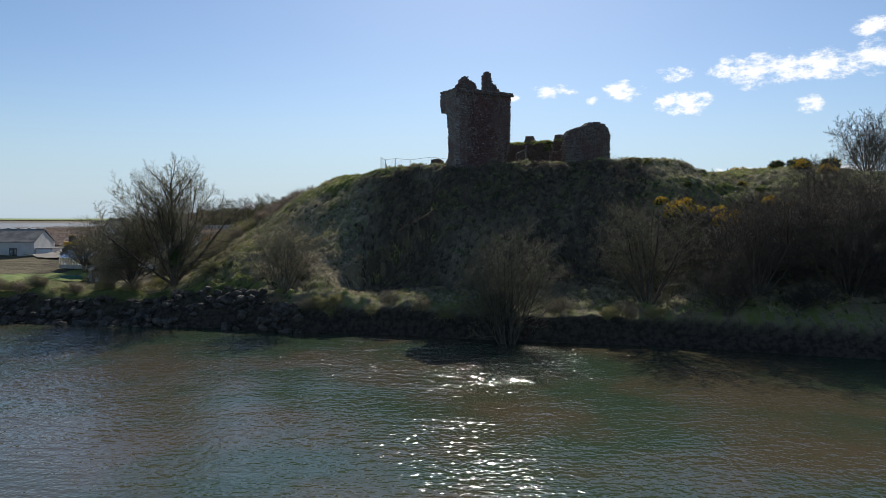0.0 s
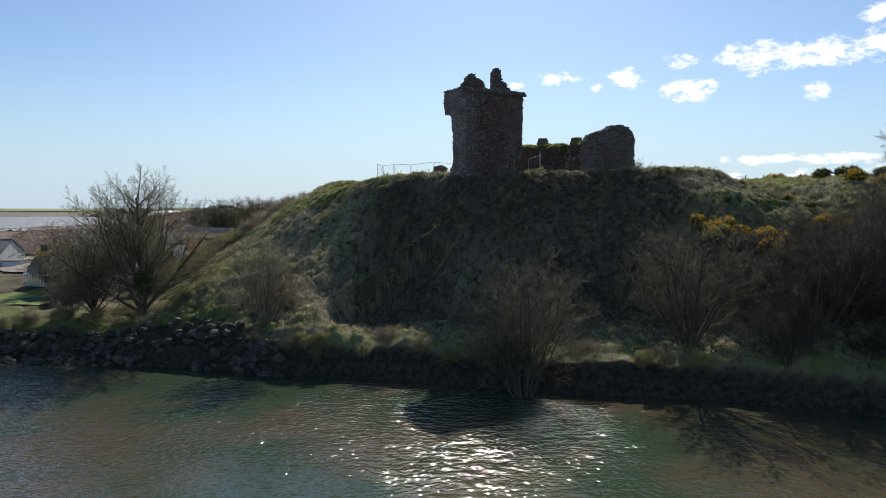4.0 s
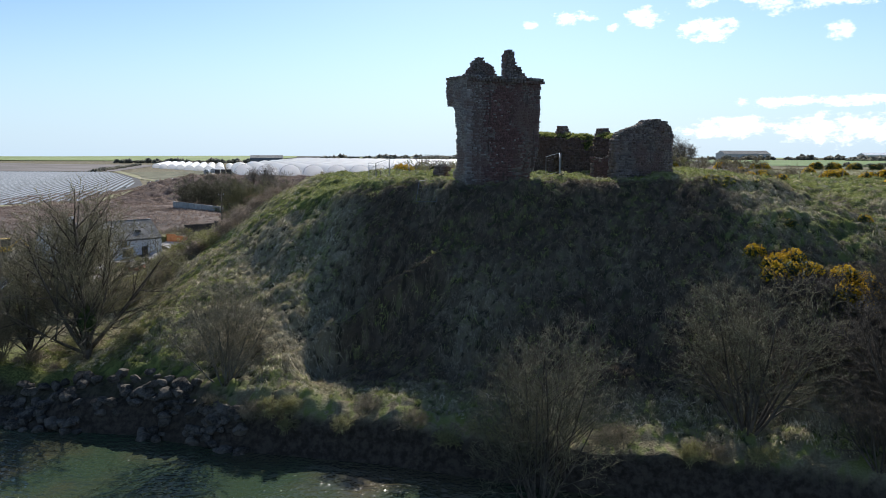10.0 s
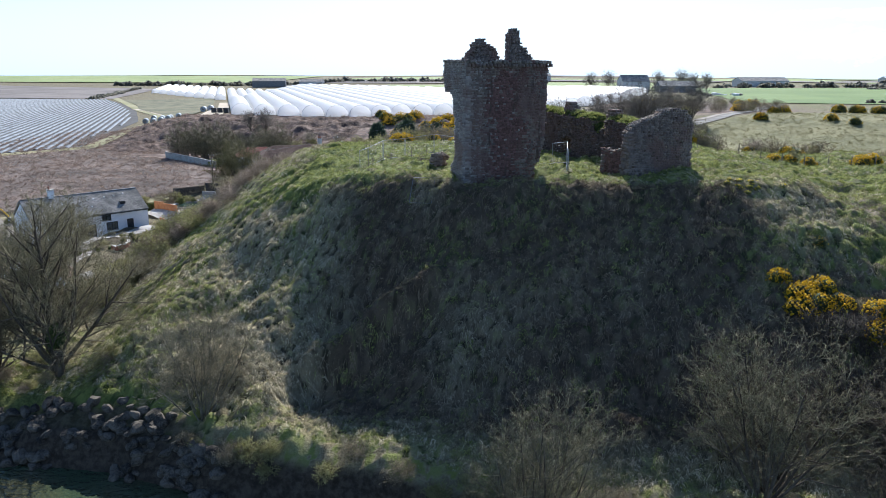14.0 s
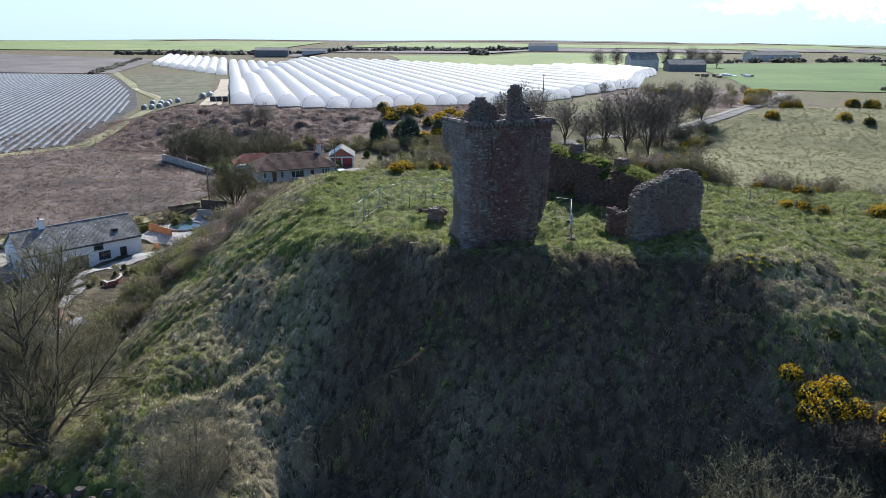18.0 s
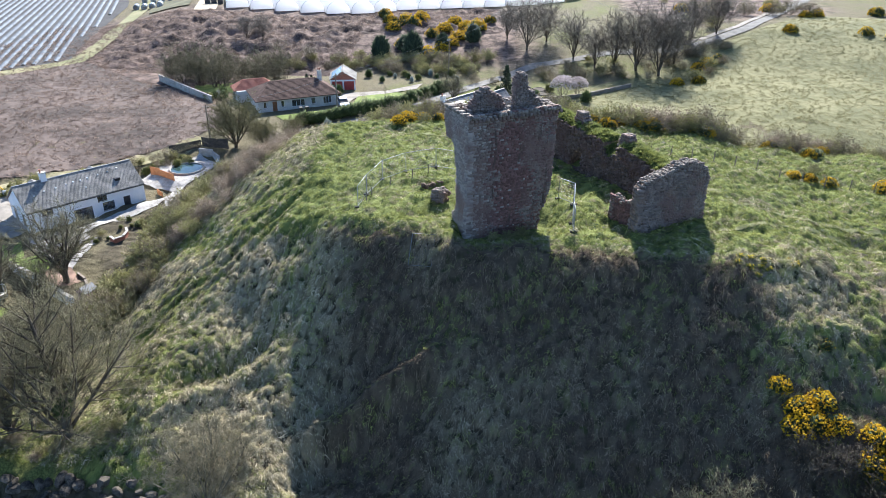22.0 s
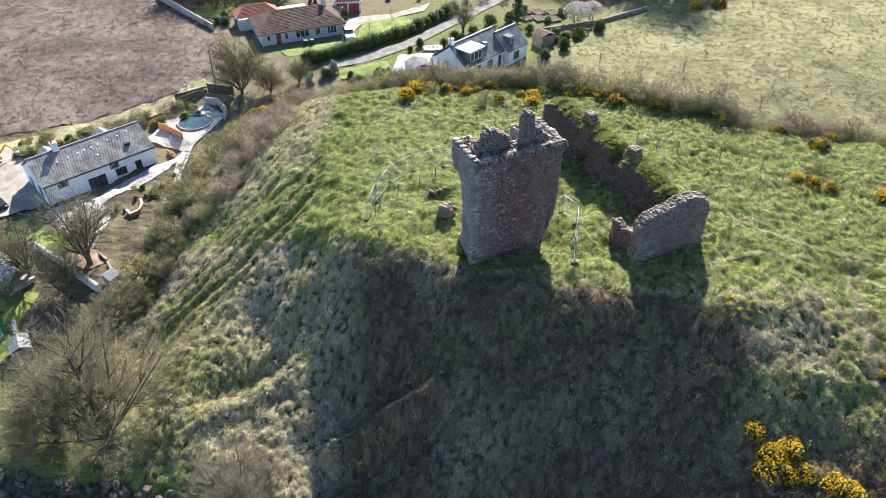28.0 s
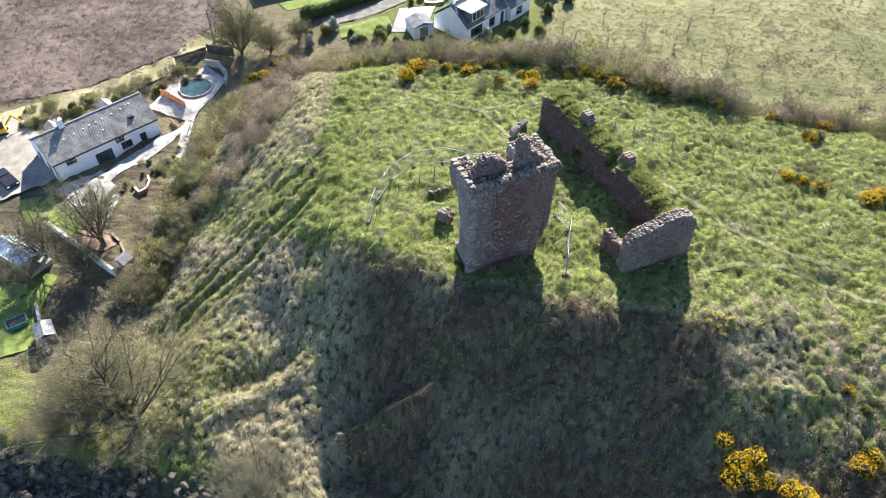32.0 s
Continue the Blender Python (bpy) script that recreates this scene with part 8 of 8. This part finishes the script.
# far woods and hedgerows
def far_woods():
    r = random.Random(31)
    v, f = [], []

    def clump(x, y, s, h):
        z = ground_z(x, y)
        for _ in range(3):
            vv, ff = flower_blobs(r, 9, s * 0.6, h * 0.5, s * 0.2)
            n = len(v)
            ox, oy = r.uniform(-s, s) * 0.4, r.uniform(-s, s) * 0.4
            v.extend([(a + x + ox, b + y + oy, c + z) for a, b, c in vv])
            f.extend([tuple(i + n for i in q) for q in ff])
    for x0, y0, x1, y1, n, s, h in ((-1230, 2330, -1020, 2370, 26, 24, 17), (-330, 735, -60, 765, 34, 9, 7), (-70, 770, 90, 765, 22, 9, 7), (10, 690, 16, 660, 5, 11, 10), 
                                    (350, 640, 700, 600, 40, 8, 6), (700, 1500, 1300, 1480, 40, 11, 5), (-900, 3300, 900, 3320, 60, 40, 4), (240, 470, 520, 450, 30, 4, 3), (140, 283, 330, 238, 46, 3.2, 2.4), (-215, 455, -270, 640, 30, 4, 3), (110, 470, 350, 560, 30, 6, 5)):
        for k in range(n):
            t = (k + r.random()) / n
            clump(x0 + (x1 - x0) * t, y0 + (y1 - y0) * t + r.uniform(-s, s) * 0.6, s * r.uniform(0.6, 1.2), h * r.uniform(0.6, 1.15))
    # base colour paled and made translucent in place of distance haze
    me = mesh_np("far_woods", v, f, mat_leafy("haze_paled_trees", (0.17, 0.165, 0.13), (0.27, 0.26, 0.21), 0.01, through=0.55))
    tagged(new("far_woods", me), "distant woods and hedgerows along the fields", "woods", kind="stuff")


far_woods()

# ---- small things on the mound ----
def wall_turf():
    """Grass that has grown over the head of the curtain wall."""
    rg = np.random.default_rng(5)
    t = thing("wall_turf", 9.7, 113.3, 0, "thick grass and moss on the curtain wall head", "turf", math.degrees(math.atan2(94.6 - 113.3, 20.8 - 9.7)))
    xs, ys = np.linspace(0.15, curtain_len - 0.1, 60), np.linspace(0.25, 2.4, 8)
    X, Y = np.meshgrid(xs, ys)
    Z = np.vectorize(curtain_top)(X) - 0.05 + 0.38 * np.sin((Y - 0.25) / 2.15 * math.pi) ** 0.7 + 0.06 * bumps(X * 4, Y * 4, 5.0)
    lush = np.full(X.size, 0.8)
    ob = new("sod", mesh_np("sod", np.stack([X, Y, Z], -1).reshape(-1, 3), grid_faces(60, 8), M_GROUND, True, {"lush": lush, "thatch": np.ones(X.size)}))
    ob.parent = t
    n, B = 2600, 9
    a, b = rg.uniform(0.2, curtain_len - 0.2, n), rg.uniform(0.15, 2.45, n)
    z = np.array([curtain_top(q) for q in a]) - 0.05 + 0.38 * np.sin(np.clip((b - 0.25) / 2.15, 0.01, 0.99) * math.pi) ** 0.7
    ang = rg.uniform(0, 6.28, (n, B))
    ln = rg.uniform(0.15, 0.4, (n, B))
    bx, by = a[:, None] + 0 * ang, b[:, None] + 0 * ang
    p = np.stack([-np.sin(ang), np.cos(ang), 0 * ang], -1) * 0.03
    c = np.stack([bx, by, z[:, None] + 0 * ang], -1)
    tip = c + np.stack([np.cos(ang) * ln, np.sin(ang) * ln, rg.uniform(-0.05, 0.3, (n, B))], -1)
    V = np.stack([c - p, c + p, tip], 2).reshape(-1, 3)
    ob = new("grass", mesh_np("grass", V, np.arange(len(V)).reshape(-1, 3), bpy.data.materials["tussock_grass"], False, {"lush": np.full(len(V), 0.85), "dead": np.zeros(len(V)), "tone": np.repeat(rg.random(n), B * 3)}))
    ob.parent = t
    ob["kind"] = "stuff"


wall_turf()
for a, s, hh in ((6.4, 0.9, 1.5), (13.3, 0.8, 1.35)):
    m = Matrix.Translation((9.7, 113.3, 0)) @ Matrix.Rotation(math.atan2(94.6 - 113.3, 20.8 - 9.7), 4, "Z")
    r_ = random.Random(int(a * 10))
    k = Blocks(int(a * 7))
    for q in range(5):
        for i in range(int(7 - q)):
            for c0 in (0.85, 1.15, 1.45):
                k.add(a - 1.1 + 0.34 * i + 0.12 * q, a - 0.79 + 0.34 * i + 0.12 * q, c0 + r_.uniform(-0.05, 0.05), c0 + 0.3 + r_.uniform(-0.05, 0.05), 22.6 - 0.045 * a + q * hh / 5, 22.6 - 0.045 * a + (q + 1) * hh / 5 - 0.01, j=0.03)
    o = k.make("masonry_stump", M_GREY, curtain_wall, "stump of masonry standing on the turfed wall head")
    o["kind"] = "stuff"
# broken stack and pit beside the tower
bs, _, _ = make_wall("broken_stack", (-0.75, 97.6), (0.35, 97.1), 0.9, [(0, 19.2), (0.5, 19.45), (1.2, 19.3)], "low broken stack of masonry beside the tower", M_GREY, 71)
t = thing("stone_pit", -0.6, 101.6, 0, "earth-cut hollow with stones at its back", "hollow", 20)
k = Blocks(72)
r_ = random.Random(8)
for i in range(16):
    a = -1.3 + 0.17 * i
    k.add(a, a + 0.3, 0.2 + r_.uniform(-0.1, 0.1), 0.6, 17.6, 18.2 + r_.uniform(-0.1, 0.25), j=0.06)
k.make("rubble", M_CORE, t)["kind"] = "stuff"


def heras(name, pts, label, h=2.0, flat=False):
    """Mesh site-fence panels between plan points, each with frame, mesh and feet."""
    for n, (p, q) in enumerate(zip(pts, pts[1:])):
        L = math.hypot(q[0] - p[0], q[1] - p[1])
        zp, zq = ground_z(*p), ground_z(*q)
        t = thing(name, p[0], p[1], zp + 0.05, label, "fence panel", math.degrees(math.atan2(q[1] - p[1], q[0] - p[0])), "site fence panels")
        if flat:
            t.rotation_euler[0] = radians(129)
            t.location.z += 0.3
        rise = (zq - zp) if not flat else 0
        c = [Vector((0.05, 0, 0.1)), Vector((0.05, 0, h)), Vector((L - 0.05, 0, h + rise)), Vector((L - 0.05, 0, 0.1 + rise)), Vector((0.05, 0, 0.1))]
        v, f = rings(c, [0.03] * 5, 6)
        part_np("frame", v, f, M_LEAD if flat else M_STEEL, t, "galvanised tube frame")
        v, f = [], []
        nx, nz = int(L / 0.22), 8
        for i in range(1, nx):
            x = L * i / nx
            vv, ff = rings([Vector((x, 0, 0.1 + rise * i / nx)), Vector((x, 0, h + rise * i / nx))], [0.003, 0.003], 3)
            k0 = len(v)
            v += vv
            f += [tuple(a + k0 for a in g) for g in ff]
        for i in range(1, nz):
            z = 0.1 + (h - 0.1) * i / nz
            vv, ff = rings([Vector((0.05, 0, z)), Vector((L - 0.05, 0, z + rise))], [0.003, 0.003], 3)
            k0 = len(v)
            v += vv
            f += [tuple(a + k0 for a in g) for g in ff]
        part_np("mesh", v, f, M_LEAD if flat else M_STEEL, t, "thin welded wire mesh")
        if not flat:
            for x, dz in ((0, 0), (L, rise)):
                o = box_part("foot", M_TYRE, t, x - 0.11, x + 0.11, -0.3, 0.3, dz - 0.1, dz + 0.06, bevel=0.03)


heras("site_fence_panel", [(-7.6, 97.4), (-7.2, 100.6), (-6.0, 103.5), (-3.9, 105.8), (-0.8, 106.2), (2.4, 105.8), (5.4, 105.6)], "galvanised mesh fence panel on the grass")
heras("site_fence_panel", [(10.9, 98.9), (12.0, 96.6), (11.6, 93.6), (11.3, 90.9)], "galvanised mesh fence panel beside the tower")
heras("fallen_fence_panel", [(-2.1, 91.2), (-0.1, 91.0)], "fallen mesh fence panel lying on the slope", 3.0, True)


def post(x, y, h=1.1):
    t = thing("fence_post", x, y, ground_z(x, y) - 0.2, "thin weathered wooden fence post on the mound", "fence post", 0, "fence posts")
    v, f = rings([Vector((0, 0, 0)), Vector((0.02, 0.01, h + 0.2))], [0.055, 0.05], 6)
    part_np("stake", v, f, M_OLDWOOD, t)


for k in range(18):
    t = k / 17
    post(16 + 34 * t, 113.5 - 13.5 * t + (k % 3) * 0.1)
for x, y in ((-3, 103), (-5, 101.5), (-6.6, 99.5), (-1.5, 104.2), (-6.9, 98.2), (2, 104.5)):
    post(x, y, 0.9)


def foot_path(name, line, w):
    strip(name, line, w, M_PATH, 0.05, "trodden path of short grass and bare earth")


M_PATH = mat_plain("trodden_turf", (0.13, 0.14, 0.05), (0.21, 0.20, 0.10), 0.5, 0.95, 0.05, fine=5)
for line in PATHS:
    foot_path("footpath", line, 0.48)
